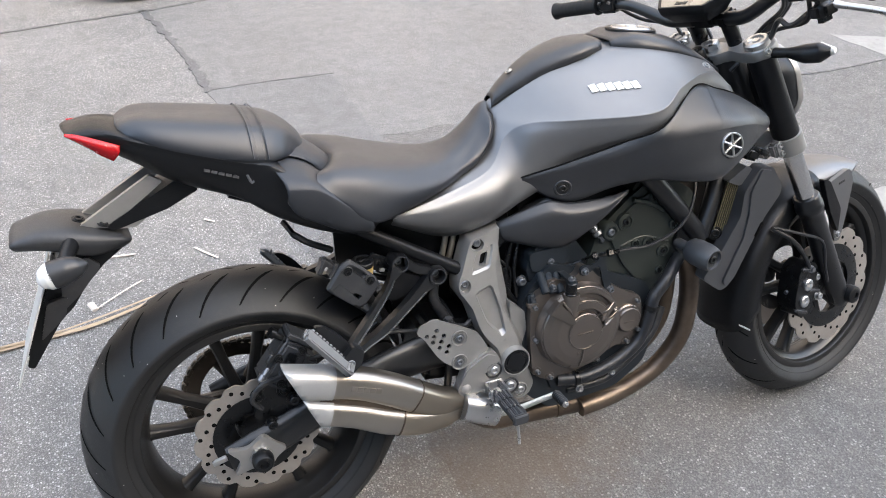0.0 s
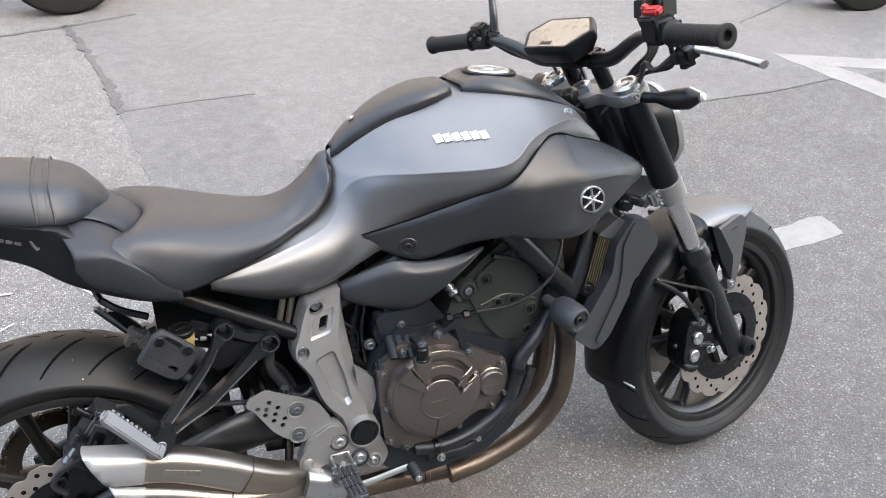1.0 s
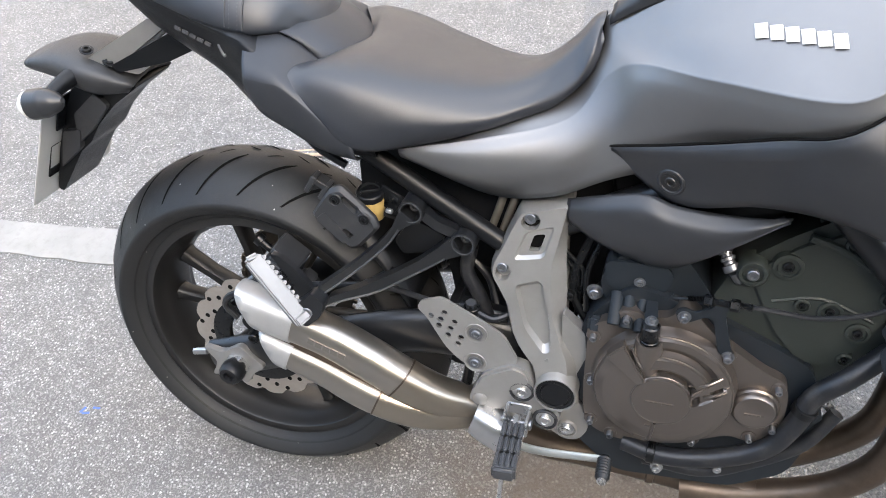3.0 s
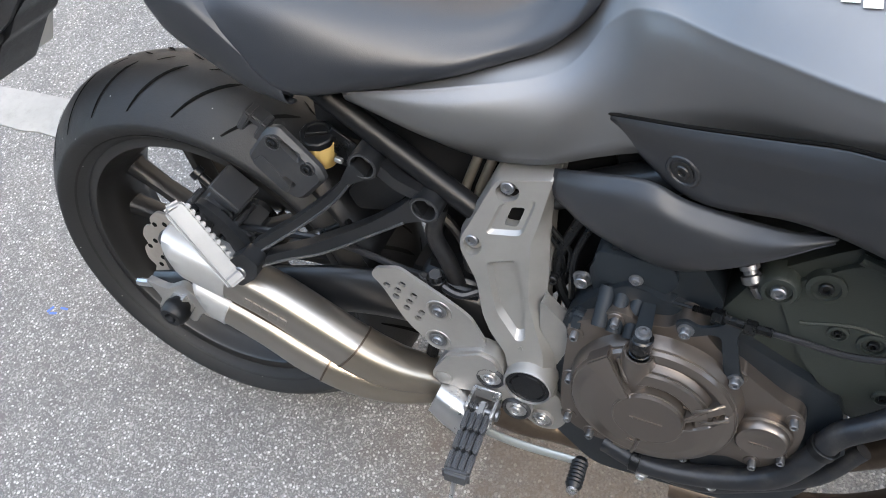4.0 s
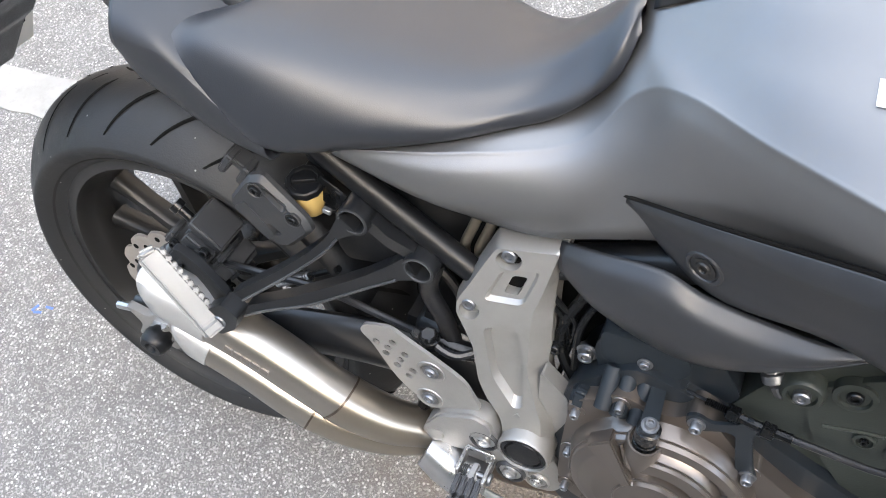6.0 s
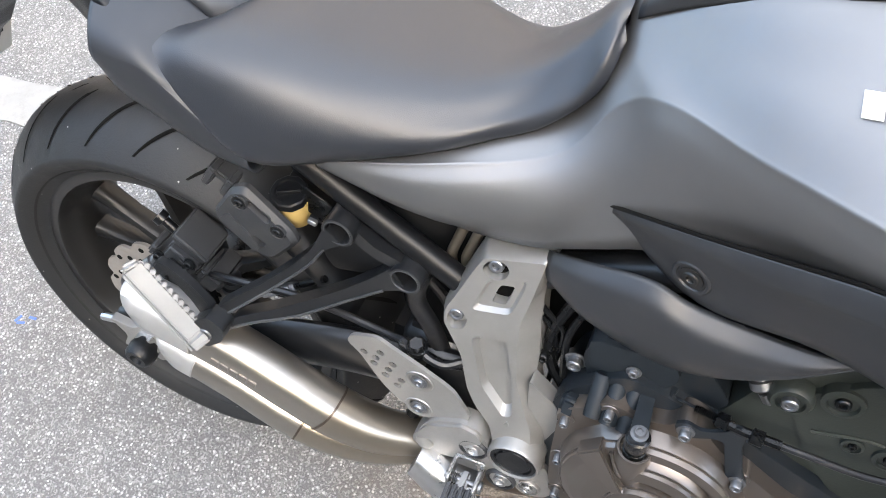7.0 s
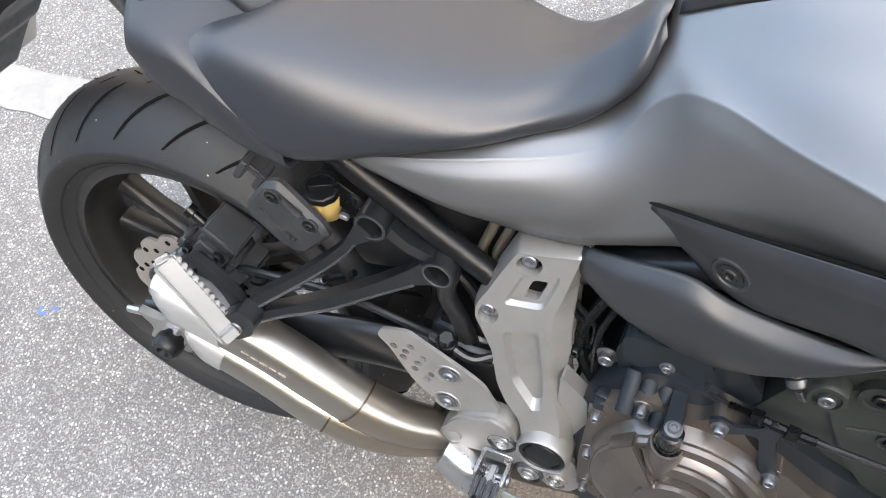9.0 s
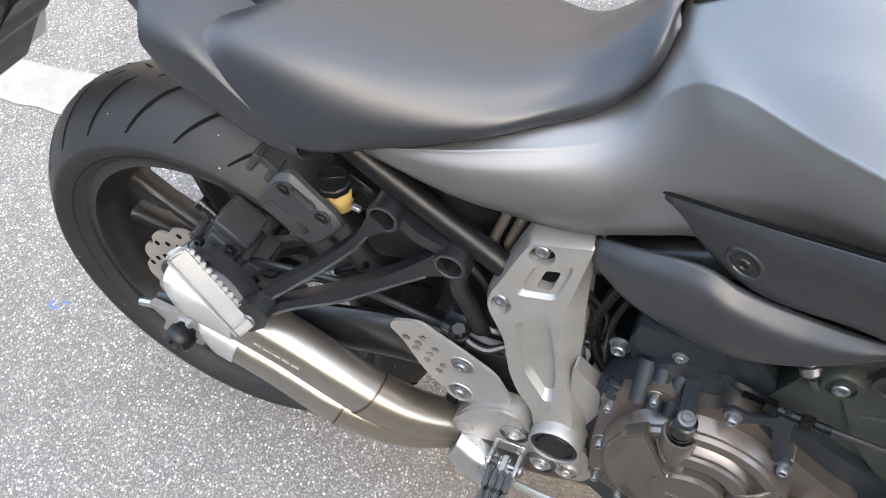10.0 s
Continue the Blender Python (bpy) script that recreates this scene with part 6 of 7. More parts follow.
for k in range(4):
    a = radians(20 + 90 * k)
    part("plug_slot", block((0.0030, 0.0016, 0.012), (PIV[0] + 0.0205 * math.cos(a), PIV[1] - 0.0022, PIV[2] + 0.0205 * math.sin(a)), (0, -math.degrees(a), 0), 0.0005), M_BLACK, plug)
base_line = [(0.470, 0.350), (0.500, 0.360), (0.545, 0.352), (0.560, 0.304), (0.548, 0.280), (0.526, 0.274), (0.500, 0.292), (0.480, 0.318)]
part("bracket_base", plate(base_line, -0.108, -0.132, 0.010, 0.004), M_ALU, foot)
lowpl = [(0.387, 0.343), (0.402, 0.378), (0.410, 0.392), (0.450, 0.413), (0.470, 0.408), (0.480, 0.386), (0.483, 0.365), (0.497, 0.349), (0.515, 0.345), (0.521, 0.330), (0.514, 0.308), (0.501, 0.300), (0.484, 0.316), (0.464, 0.334), (0.434, 0.328), (0.403, 0.321), (0.390, 0.328)]
part("peg_plate", plate(lowpl, -0.126, -0.148, 0.007, 0.004), M_ALU, foot)
part("plate_top", plate([(0.409, 0.386), (0.450, 0.408), (0.467, 0.403), (0.474, 0.388), (0.456, 0.372), (0.396, 0.352), (0.393, 0.358)], -0.14, -0.1515, 0.004, 0.003), M_ALU, foot)
part("plate_knob", lathe([(0.012, -0.004), (0.011, 0.003), (0.007, 0.006), (0, 0.007)], (0.4035, -0.147, 0.341), AX, 20), M_ALU, foot)
for x, y, z, r in ((0.464, -0.147, 0.369, 0.0105), (0.499, -0.148, 0.324, 0.0105), (0.528, -0.132, 0.298, 0.009)):
    boss = part("plate_boss", lathe([(r * 1.75, -0.008), (r * 1.75, 0.002), (r * 1.6, 0.0045), (r * 1.45, 0.0045), (r * 1.38, 0.001), (r * 1.15, 0.0005)], (x, y, z), AX, 28), M_ALU if r < 0.01 else M_BOX, foot, "" if r < 0.01 else "dark rubber washer ring")
    bolt(foot, (x, y - 0.001, z), r=r * 0.85, h=0.006, material=M_ALU2)
heel = [(0.312, 0.484), (0.318, 0.497), (0.349, 0.508), (0.364, 0.499), (0.400, 0.480), (0.425, 0.465), (0.437, 0.456), (0.456, 0.420), (0.452, 0.408), (0.426, 0.390), (0.404, 0.386), (0.384, 0.394), (0.364, 0.409), (0.350, 0.426), (0.326, 0.470)]
holes = [(x, z, 0.0046) for x, z in ((0.332, 0.474), (0.352, 0.482), (0.346, 0.470), (0.343, 0.459), (0.366, 0.468), (0.360, 0.456), (0.356, 0.444), (0.375, 0.443), (0.370, 0.431))]
part("heel_guard", plate(heel, -0.138, -0.1425, 0.010, 0.001, None, holes), M_ALU, foot, "drilled aluminium heel guard")
for x, z in ((0.397, 0.455), (0.395, 0.403)):
    part("guard_dish", lathe([(0.0165, 0.0), (0.0160, 0.0014), (0.0120, -0.0004), (0.009, -0.0004)], (x, -0.1425, z), AX, 28), M_ALU, foot)
    bolt(foot, (x, -0.1428, z), r=0.0066, h=0.004)
peg = new("footpeg")
peg.parent = bike
PEG = Matrix.Translation((0.463, -0.222, 0.329)) @ Matrix.Rotation(radians(2), 4, "Z") @ Matrix.Rotation(radians(4), 4, "X")
part("peg_core", block((0.026, 0.080, 0.018), (0, 0, -0.003), (0, 0, 0), 0.005), M_DARK, peg, "", PEG)
for k in range(4):
    for j in range(3):
        part("peg_rib", block((0.0068, 0.0255, 0.012), (-0.0120 + 0.0080 * k, 0.0275 - 0.0275 * j, 0.0065 - 0.0012 * abs(k - 1.5)), (0, 0, 0), 0.0022), M_SHROUD, peg, "", PEG)
part("peg_cap", block((0.033, 0.010, 0.024), (0, -0.042, 0.0), (0, 0, 0), 0.004), M_SHROUD, peg, "black rubber end of the footpeg", PEG)
part("peg_hinge", merged(block((0.004, 0.034, 0.022), (0.445, -0.166, 0.334), (0, 0, 0), 0.0015), block((0.004, 0.040, 0.026), (0.478, -0.168, 0.332), (0, 0, 0), 0.0015), block((0.036, 0.004, 0.020), (0.462, -0.151, 0.338), (0, 0, 0), 0.0015), block((0.012, 0.030, 0.014), (0.462, -0.176, 0.331), (0, 0, 0), 0.003)), M_ALU2, peg, "bright hinge of the footpeg")
part("hinge_pin", merged(tube([(0.440, -0.172, 0.334), (0.484, -0.172, 0.330)], 0.0042, 12), lathe([(0.0075, 0.0), (0.0075, 0.003), (0.006, 0.004), (0, 0.004)], (0.4805, -0.172, 0.330), (1, 0, -0.05), 16)), M_BOLT, peg)
part("hinge_spring", merged(*[lathe([(0.0052, -0.0008), (0.0064, 0), (0.0052, 0.0008)], (0.448 + 0.0022 * i, -0.172, 0.333), (1, 0, 0), 12) for i in range(4)]), M_BOLT, peg)
part("feeler_pin", tube([(0.461, -0.258, 0.316), (0.459, -0.268, 0.275)], 0.003, 8), M_ALU2, peg)
BANJO = Vector((0.385, -0.120, 0.480))
pedal = new("brake_pedal")
pedal.parent = bike
part("pedal_arm", tube([(0.440, -0.150, 0.272), (0.472, -0.160, 0.272), (0.51, -0.166, 0.277), (0.55, -0.170, 0.285), (0.589, -0.172, 0.291)], [0.0045, 0.0045, 0.0042, 0.004, 0.0038], 12, flat=1.7), M_PEDAL, pedal, "grey brake pedal arm")
part("pedal_tip", lathe([(0.007, -0.004)] + [(0.0088 + 0.0016 * (i % 2), 0.0025 * i) for i in range(15)] + [(0.007, 0.038)], (0.589, -0.172, 0.291), (0.02, -1, -0.05), 18), M_BLACK, pedal, "black ribbed pedal tip")
part("pedal_end", lathe([(0.0068, 0.037), (0.0065, 0.041), (0.003, 0.044), (0, 0.0445)], (0.589, -0.172, 0.291), (0.02, -1, -0.05), 16), M_ALU2, pedal, "steel end of the pedal tip")
banjo = part("banjo_union", lathe([(0.0095, -0.030), (0.0095, -0.004), (0.0115, -0.003), (0.0115, 0.004), (0.0105, 0.005)], BANJO, (0, -0.2, 0.98), 18), M_DARK, pedal, "black brake union with a hex bolt")
part("union_bolt", lathe([(0.0088, 0.005), (0.0088, 0.011), (0.0075, 0.0125), (0, 0.0125)], BANJO, (0, -0.2, 0.98), 6), M_BOX, banjo, "dark hex bolt")
part("union_hose", tube([BANJO, BANJO + Vector((0.016, -0.003, -0.008)), BANJO + Vector((0.032, 0.0, -0.014)), BANJO + Vector((0.050, 0.010, -0.010))], 0.0048, 8), M_HOSE, banjo)
part("union_stub", block((0.020, 0.010, 0.007), BANJO + Vector((-0.012, 0, -0.002)), (0, 25, 0), 0.002), M_BOX, banjo)
part("brake_switch", merged(tube([(0.385, -0.12, 0.49), (0.387, -0.122, 0.47)], 0.010, 6), tube([(0.386, -0.12, 0.478), (0.410, -0.118, 0.465), (0.435, -0.112, 0.463)], 0.005, 8), tube([(0.386, -0.115, 0.44), (0.380, -0.118, 0.37), (0.374, -0.12, 0.335)], 0.008, 8)), M_DARK, pedal)

# -- pillion hangers
for side in (1, -1):
    hang = new("pillion_hanger")
    hang.parent = bike
    hang["label"] = "black cast pillion footrest hanger"
    def s(pts):
        return [(x, y * side, z) for x, y, z in pts]
    for x, z in ((0.301, 0.619), (0.372, 0.579)):
        part("hanger_eye", lathe([(0.0178, -0.028), (0.0180, 0.006), (0.0174, 0.008), (0.0142, 0.008), (0.0135, 0.006), (0.0130, -0.014), (0, -0.014)], (x, -0.108 * side, z), (0, -side, 0), 28), M_FRAME, hang)
    for x, z in ((0.301, 0.619), (0.372, 0.579)):
        part("eye_rim", lathe([(0.0138, 0.0070), (0.0142, 0.0084), (0.0152, 0.0084), (0.0156, 0.0074)], (x, -0.108 * side, z), (0, -side, 0), 32, True), M_PALE_EDGE, hang, "paler rim of the eye")
        bolt(hang, (x, -0.0925 * side, z), (0, -side, 0), 0.0068, 0.007)
    def out(x, z, side=side):
        """How far out the casting stands: it bows away from the frame towards its foot."""
        u = min(1.0, max(0.0, ((x - 0.172) * 0.164 + (z - 0.49) * 0.11) / 0.039))
        return side * (-0.112 - 0.082 * (1 - u) ** 1.6)
    upper_arm = [(0.286, 0.622), (0.273, 0.592), (0.256, 0.573), (0.225, 0.547), (0.195, 0.528), (0.176, 0.516), (0.180, 0.503), (0.213, 0.524), (0.244, 0.547), (0.270, 0.571), (0.285, 0.592), (0.306, 0.603)]
    lower_arm = [(0.356, 0.588), (0.337, 0.568), (0.308, 0.546), (0.278, 0.530), (0.235, 0.513), (0.194, 0.504), (0.186, 0.490), (0.217, 0.497), (0.257, 0.504), (0.312, 0.530), (0.346, 0.550), (0.372, 0.560)]
    for line in (upper_arm, lower_arm):
        part("hanger_arm", plate(line, 0.018 * side, 0.0, 0.006, 0.0052, out), M_FRAME, hang, "", angle=60)
    # thin paler tubes along the lower edge of each arm
    for line in (upper_arm[6:11], lower_arm[6:11]):
        part("arm_ridge", tube([(x, out(x, z) - 0.0004 * side, z + 0.0016) for x, z in line], 0.0017, 6, 8), M_PALE_EDGE, hang, "paler edge of the casting")
    part("hanger_bridge", plate([(0.310, 0.628), (0.336, 0.606), (0.366, 0.596), (0.360, 0.582), (0.334, 0.590), (0.312, 0.606)], -0.092 * side, -0.108 * side, 0.005, 0.003), M_FRAME, hang)
    part("hanger_web", plate([(0.298, 0.600), (0.345, 0.578), (0.316, 0.548), (0.280, 0.540), (0.268, 0.562)], -0.092 * side, -0.098 * side, 0.008, 0.002), M_BLACK, hang)
    part("hanger_foot", plate([(0.152, 0.497), (0.180, 0.522), (0.198, 0.508), (0.190, 0.484), (0.166, 0.462), (0.154, 0.470)], -0.176 * side, -0.197 * side, 0.006, 0.003), M_FRAME, hang)
    part("pivot_pin", lathe([(0.0078, -0.003), (0.0078, 0.002), (0.0068, 0.003), (0, 0.0033)], (0.171, -0.1965 * side, 0.489), (0.0, -side, 0.1), 20), M_BOLT, hang, "flat-headed zinc pin")
    along = Vector((0.068, -0.006 * side, -0.090)).normalized()
    across = Vector((-0.30, -0.80 * side, -0.46))
    across = (across - along * across.dot(along)).normalized()
    face = along.cross(across)
    mid = Vector((0.135, -0.201 * side, 0.524))
    lay = Matrix((along, across, face)).transposed().to_4x4()
    lay.translation = mid
    if lay.determinant() < 0:
        lay = lay @ Matrix.Diagonal((1, 1, -1, 1))
    pp = part("pillion_peg", merged(block((0.112, 0.024, 0.006), (0, 0, 0), (0, 0, 0), 0.0025), block((0.112, 0.005, 0.014), (0, 0.0105, 0.0), (0, 0, 0), 0.0022), block((0.016, 0.026, 0.016), (0.050, 0, 0), (0, 0, 0), 0.004), block((0.010, 0.022, 0.011), (-0.056, 0.0, 0.001), (0, 0, 12), 0.004)), M_PEGALU, hang, "folded aluminium pillion peg with a toothed edge", lay)
    for k in range(11):
        part("peg_tooth", block((0.0058, 0.006, 0.010), (-0.047 + 0.0088 * k, -0.0125, 0.001), (0, 0, 0), 0.0012), M_PEGALU, pp, "", lay)
    part("peg_stop", plate([(0.116, 0.568), (0.132, 0.566), (0.154, 0.548), (0.174, 0.522), (0.180, 0.498), (0.160, 0.492), (0.150, 0.520), (0.132, 0.546)], -0.172 * side, -0.182 * side, 0.008, 0.0035), M_FRAME, hang, "black cast stop behind the peg")

# -- relay box and brake reservoir over the rear wheel
box = new("connector_box")
box.parent = bike
bx = [(0.158, 0.602), (0.188, 0.644), (0.206, 0.652), (0.251, 0.608), (0.257, 0.592), (0.226, 0.557), (0.212, 0.553), (0.170, 0.590)]
def no_slope(x, z):
    return 0.0
part("box_body", cast_body(bx, [(0.163, 0.603), (0.190, 0.640), (0.206, 0.646), (0.247, 0.606), (0.252, 0.593), (0.225, 0.563), (0.213, 0.559), (0.174, 0.592)], -0.114, -0.126, 0.006, no_slope, [([(0.203, 0.634), (0.210, 0.640), (0.235, 0.621), (0.227, 0.610)], 0.008, 0.75, None)], [[(0.202, 0.583), (0.207, 0.589), (0.221, 0.579), (0.214, 0.572)]]), M_BOX, box, "grey-black plastic connector housing", angle=30)
# dark backing block gives the slot its shade
part("box_slot_shade", block((0.02, 0.004, 0.03), (0.211, -0.112, 0.581), (0, 34, 0), 0.001), M_RECESS_SHADE, box)
part("box_edge", plate([(0.166, 0.598), (0.182, 0.612), (0.212, 0.575), (0.205, 0.562)], -0.115, -0.1275, 0.005, 0.003), M_BOX, box)
for x, z in ((0.1985, 0.632), (0.238, 0.606)):
    part("screw_well", lathe([(0.0095, -0.002), (0.0095, 0.001), (0.0085, 0.0016), (0.0075, 0.0005), (0, 0.0005)], (x, -0.126, z), AX, 18), M_BOX, box)
    bolt(box, (x, -0.1262, z), r=0.005, h=0.003, material=M_DARK)
part("box_clip", merged(block((0.026, 0.022, 0.010), (0.168, -0.102, 0.646), (0, 34, 0), 0.002), block((0.009, 0.022, 0.030), (0.158, -0.106, 0.644), (0, 34, 0), 0.002), block((0.009, 0.022, 0.028), (0.177, -0.106, 0.634), (0, 34, 0), 0.002)), M_BOX, box)
res = part("fluid_reservoir", lathe([(0.010, -0.040), (0.0155, -0.034), (0.0175, -0.012), (0.0175, 0.0)], (0.238, -0.092, 0.624), (0.05, -0.20, 0.97), 24), M_YELLOW, bike, "yellowed brake fluid reservoir with black lid")
part("reservoir_lid", merged(lathe([(0.0170, 0.0), (0.0200, 0.0005), (0.0200, 0.0090), (0.0185, 0.0105), (0.0150, 0.0105), (0.0140, 0.0085), (0, 0.0085)], (0.236, -0.092, 0.624), (0.05, -0.20, 0.97), 10), block((0.026, 0.006, 0.006), (0.2365, -0.094, 0.6335), (12, 0, 30), 0.0015)), M_BLACK, res, "black screw lid")
part("reservoir_bracket", merged(block((0.034, 0.004, 0.030), (0.262, -0.090, 0.622), (0, 30, 0), 0.001), block((0.030, 0.004, 0.012), (0.275, -0.088, 0.600), (0, 30, 0), 0.001)), M_DARK, bike)
part("cable_tie", block((0.010, 0.006, 0.006), (0.267, -0.105, 0.612), (0, 10, 0), 0.001), M_ALU2, bike)
part("reservoir_hose", tube([(0.246, -0.088, 0.60), (0.275, -0.070, 0.580), (0.33, -0.055, 0.550), (0.39, -0.058, 0.50), (0.41, -0.075, 0.46)], 0.006, 8), M_HOSE, bike)
part("seat_lock_bracket", merged(tube([(0.125, -0.05, 0.690), (0.15, -0.06, 0.672), (0.19, -0.06, 0.650)], 0.006, 6), tube([(0.115, -0.02, 0.705), (0.125, -0.05, 0.690)], 0.006, 6)), M_FRAME, bike)
part("side_stand", tube([(0.52, 0.14, 0.27), (0.53, 0.20, 0.15), (0.545, 0.245, 0.06)], [0.014, 0.012, 0.011], 10), M_FRAME, bike, "black side stand")

# -- front end; all of it turns with the bars
FORK = Vector((-math.sin(CASTER), 0, math.cos(CASTER)))
fork = new("front_fork")
fork.parent = bike
fork["label"] = "front fork with black lower legs and chromed tubes"


def leg_at(side, s):
    return Vector((1.381, -0.105 * side, 0.296)) + FORK * s


for side in (1, -1):
    part("fork_slider", lathe([(0.018, -0.035), (0.024, -0.02), (0.026, 0.03), (0.026, 0.24), (0.0275, 0.255), (0.031, 0.260), (0.0315, 0.274), (0.029, 0.278), (0.0295, 0.293), (0.026, 0.298), (0.0215, 0.299)], leg_at(side, 0), FORK, 28), M_FRAME, fork, "satin black fork slider", TURNED)
    part("fork_tube", lathe([(0.0205, 0.26), (0.0205, 0.49)], leg_at(side, 0), FORK, 32), M_CHROME, fork, "chromed fork tube", TURNED)
    part("fork_shroud", lathe([(0.0275, 0.470), (0.0285, 0.475), (0.0280, 0.66), (0.027, 0.68)], leg_at(side, 0), FORK, 28), M_BLACK, fork, "black upper fork cover", TURNED)
    part("lower_clamp", lathe([(0.0215, 0.427), (0.0325, 0.429), (0.0325, 0.470), (0.0215, 0.472)], leg_at(side, 0), FORK, 28), M_ALU, fork, "grey lower fork clamp", TURNED)
    c = leg_at(side, 0.451)
    part("clamp_lug", block((0.032, 0.022, 0.036), (c.x - 0.030, c.y + 0.004 * side, c.z - 0.012), (0, -24.8, 0), 0.006), M_ALU, fork, "", TURNED)
    for k in (-1, 1):
        p = c + Vector((-0.030, -0.007 * side, -0.012)) + FORK * 0.010 * k
        bolt(fork, p, (-0.2, -side, 0), 0.0065, 0.005, M_ALU2, TURNED)
    part("fork_cap", lathe([(0.026, 0.672), (0.026, 0.700), (0.022, 0.704), (0.016, 0.704), (0.014, 0.699), (0.008, 0.699), (0.007, 0.703), (0, 0.703)], leg_at(side, 0), FORK, 28), M_ALU2, fork, "bright fork cap", TURNED)
    # axle end with its slider bobbin
    part("axle_foot", block((0.055, 0.045, 0.060), (1.385, -0.105 * side, 0.294), (0, -26, 0), 0.014), M_FRAME, fork, "", TURNED)
    part("axle_bobbin", lathe([(0.014, -0.02), (0.020, 0.0), (0.0225, 0.008), (0.0205, 0.026), (0.013, 0.030), (0.008, 0.030), (0.007, 0.024), (0, 0.024)], (1.400, -0.116 * side, 0.290), (0, -side, 0), 24), M_BLACK, fork, "black nylon axle bobbin", TURNED)
    # caliper
    cal = part("front_caliper", plate([(1.235, 0.385), (1.268, 0.405), (1.300, 0.385), (1.290, 0.330), (1.280, 0.275), (1.245, 0.262), (1.222, 0.300)], -0.060 * side, -0.112 * side, 0.016, 0.005), M_DARK, bike, "black four-piston front brake caliper", TURNED)
    part("caliper_bridge", plate([(1.275, 0.375), (1.330, 0.362), (1.345, 0.320), (1.322, 0.285), (1.285, 0.29)], -0.082 * side, -0.100 * side, 0.012, 0.004), M_DARK, cal, "", TURNED)
    for x, z in ((1.264, 0.345), (1.254, 0.306)):
        part("piston_cap", lathe([(0.0145, -0.01), (0.0145, 0.004), (0.012, 0.006), (0.006, 0.006), (0.005, 0.003), (0, 0.003)], (x, -0.112 * side, z), (0, -side, 0), 24), M_ALU2, cal, "bright piston cap", TURNED)
    for x, z, turn_y in ((1.262, 0.383, 12), (1.243, 0.284, 20), (1.283, 0.326, 14)):
        part("caliper_rib", block((0.044, 0.012, 0.010), (x, -0.1125 * side, z), (0, turn_y, 0), 0.003), M_BOX, cal, "", TURNED)
    part("pad_pin", tube([(1.232, -0.085 * side, 0.330), (1.222, -0.085 * side, 0.328)], 0.005, 10), M_BOLT, cal, "", TURNED)
    part("hose_union", lathe([(0.009, -0.004), (0.009, 0.004), (0.006, 0.005), (0.006, 0.010), (0, 0.010)], (1.268, -0.114 * side, 0.384), (0, -side, 0), 14), M_BOLT, cal, "steel hose union", TURNED)
    bolt(cal, (1.305, -0.100 * side, 0.352), (0, -side, 0), 0.008, 0.010, M_ALU2, TURNED)
    bolt(cal, (1.318, -0.100 * side, 0.300), (0, -side, 0), 0.008, 0.010, M_ALU2, TURNED)
    part("brake_hose", tube([(1.165, -0.085 * side, 0.500), (1.205, -0.105 * side, 0.470), (1.240, -0.112 * side, 0.430), (1.265, -0.114 * side, 0.385)], 0.0055, 10), M_HOSE, bike, "", TURNED)
    part("sensor_wire", tube([(1.165, -0.088 * side, 0.503), (1.225, -0.118 * side, 0.480), (1.285, -0.128 * side, 0.450), (1.300, -0.128 * side, 0.39), (1.325, -0.12 * side, 0.34)], 0.0035, 8), M_HOSE, bike, "", TURNED)
part("front_axle", tube([(1.40, -0.13, 0.294), (1.40, 0.13, 0.294)], 0.010, 12), M_DARK, fork, "", TURNED)
# clamps
low = leg_at(1, 0.451)
part("lower_bridge", block((0.075, 0.19, 0.030), (low.x - 0.022, 0, low.z - 0.010), (0, -24.8, 0), 0.008), M_ALU, fork, "", TURNED)
top = leg_at(1, 0.678)
yoke = new("top_yoke")
yoke.parent = bike
bm = bmesh.new()
outline = [(0.004, -0.030), (0.024, -0.075), (0.038, -0.105), (0.028, -0.133), (-0.005, -0.140), (-0.028, -0.118), (-0.032, -0.088), (-0.024, -0.052), (-0.045, -0.030), (-0.052, 0.0)]
outline = outline + [(x, -y) for x, y in outline[-2::-1]]
ring = rounded(outline, 0.012)
up, fw = FORK, Vector((math.cos(CASTER), 0, math.sin(CASTER)))
rings = [[Vector((top.x, 0, top.z)) + fw * (p[0] * k) + Vector((0, p[1] * k, 0)) + up * h for p in ring] for k, h in ((0.97, -0.012), (1.0, -0.009), (1.0, 0.009), (0.97, 0.012))]
part("yoke_plate", skin(rings), M_ALU, yoke, "grey aluminium top yoke", TURNED, 50)
part("stem_nut", lathe([(0.020, 0.010), (0.020, 0.024), (0.016, 0.026), (0.010, 0.026), (0.009, 0.020), (0, 0.020)], Vector((top.x, 0, top.z)) - fw * 0.020, up, 6), M_ALU2, yoke, "bright stem nut", TURNED)
part("stem", lathe([(0.026, -0.24), (0.026, -0.01)], Vector((top.x, 0, top.z)) - fw * 0.020, up, 20), M_FRAME, yoke, "", TURNED)
part("head_tube", lathe([(0.040, -0.20), (0.040, -0.03)], STEM_AT - fw * 0.0, STEM, 20), M_FRAME, chassis)
part("key_barrel", merged(lathe([(0.017, 0.0), (0.017, 0.030), (0.014, 0.034), (0.005, 0.034), (0, 0.030)], Vector((top.x, 0.0, top.z)) - fw * 0.058, up, 20), block((0.03, 0.05, 0.03), Vector((top.x - 0.05, 0.0, top.z - 0.03)), (0, -24, 0), 0.006)), M_DARK, yoke, "", TURNED)
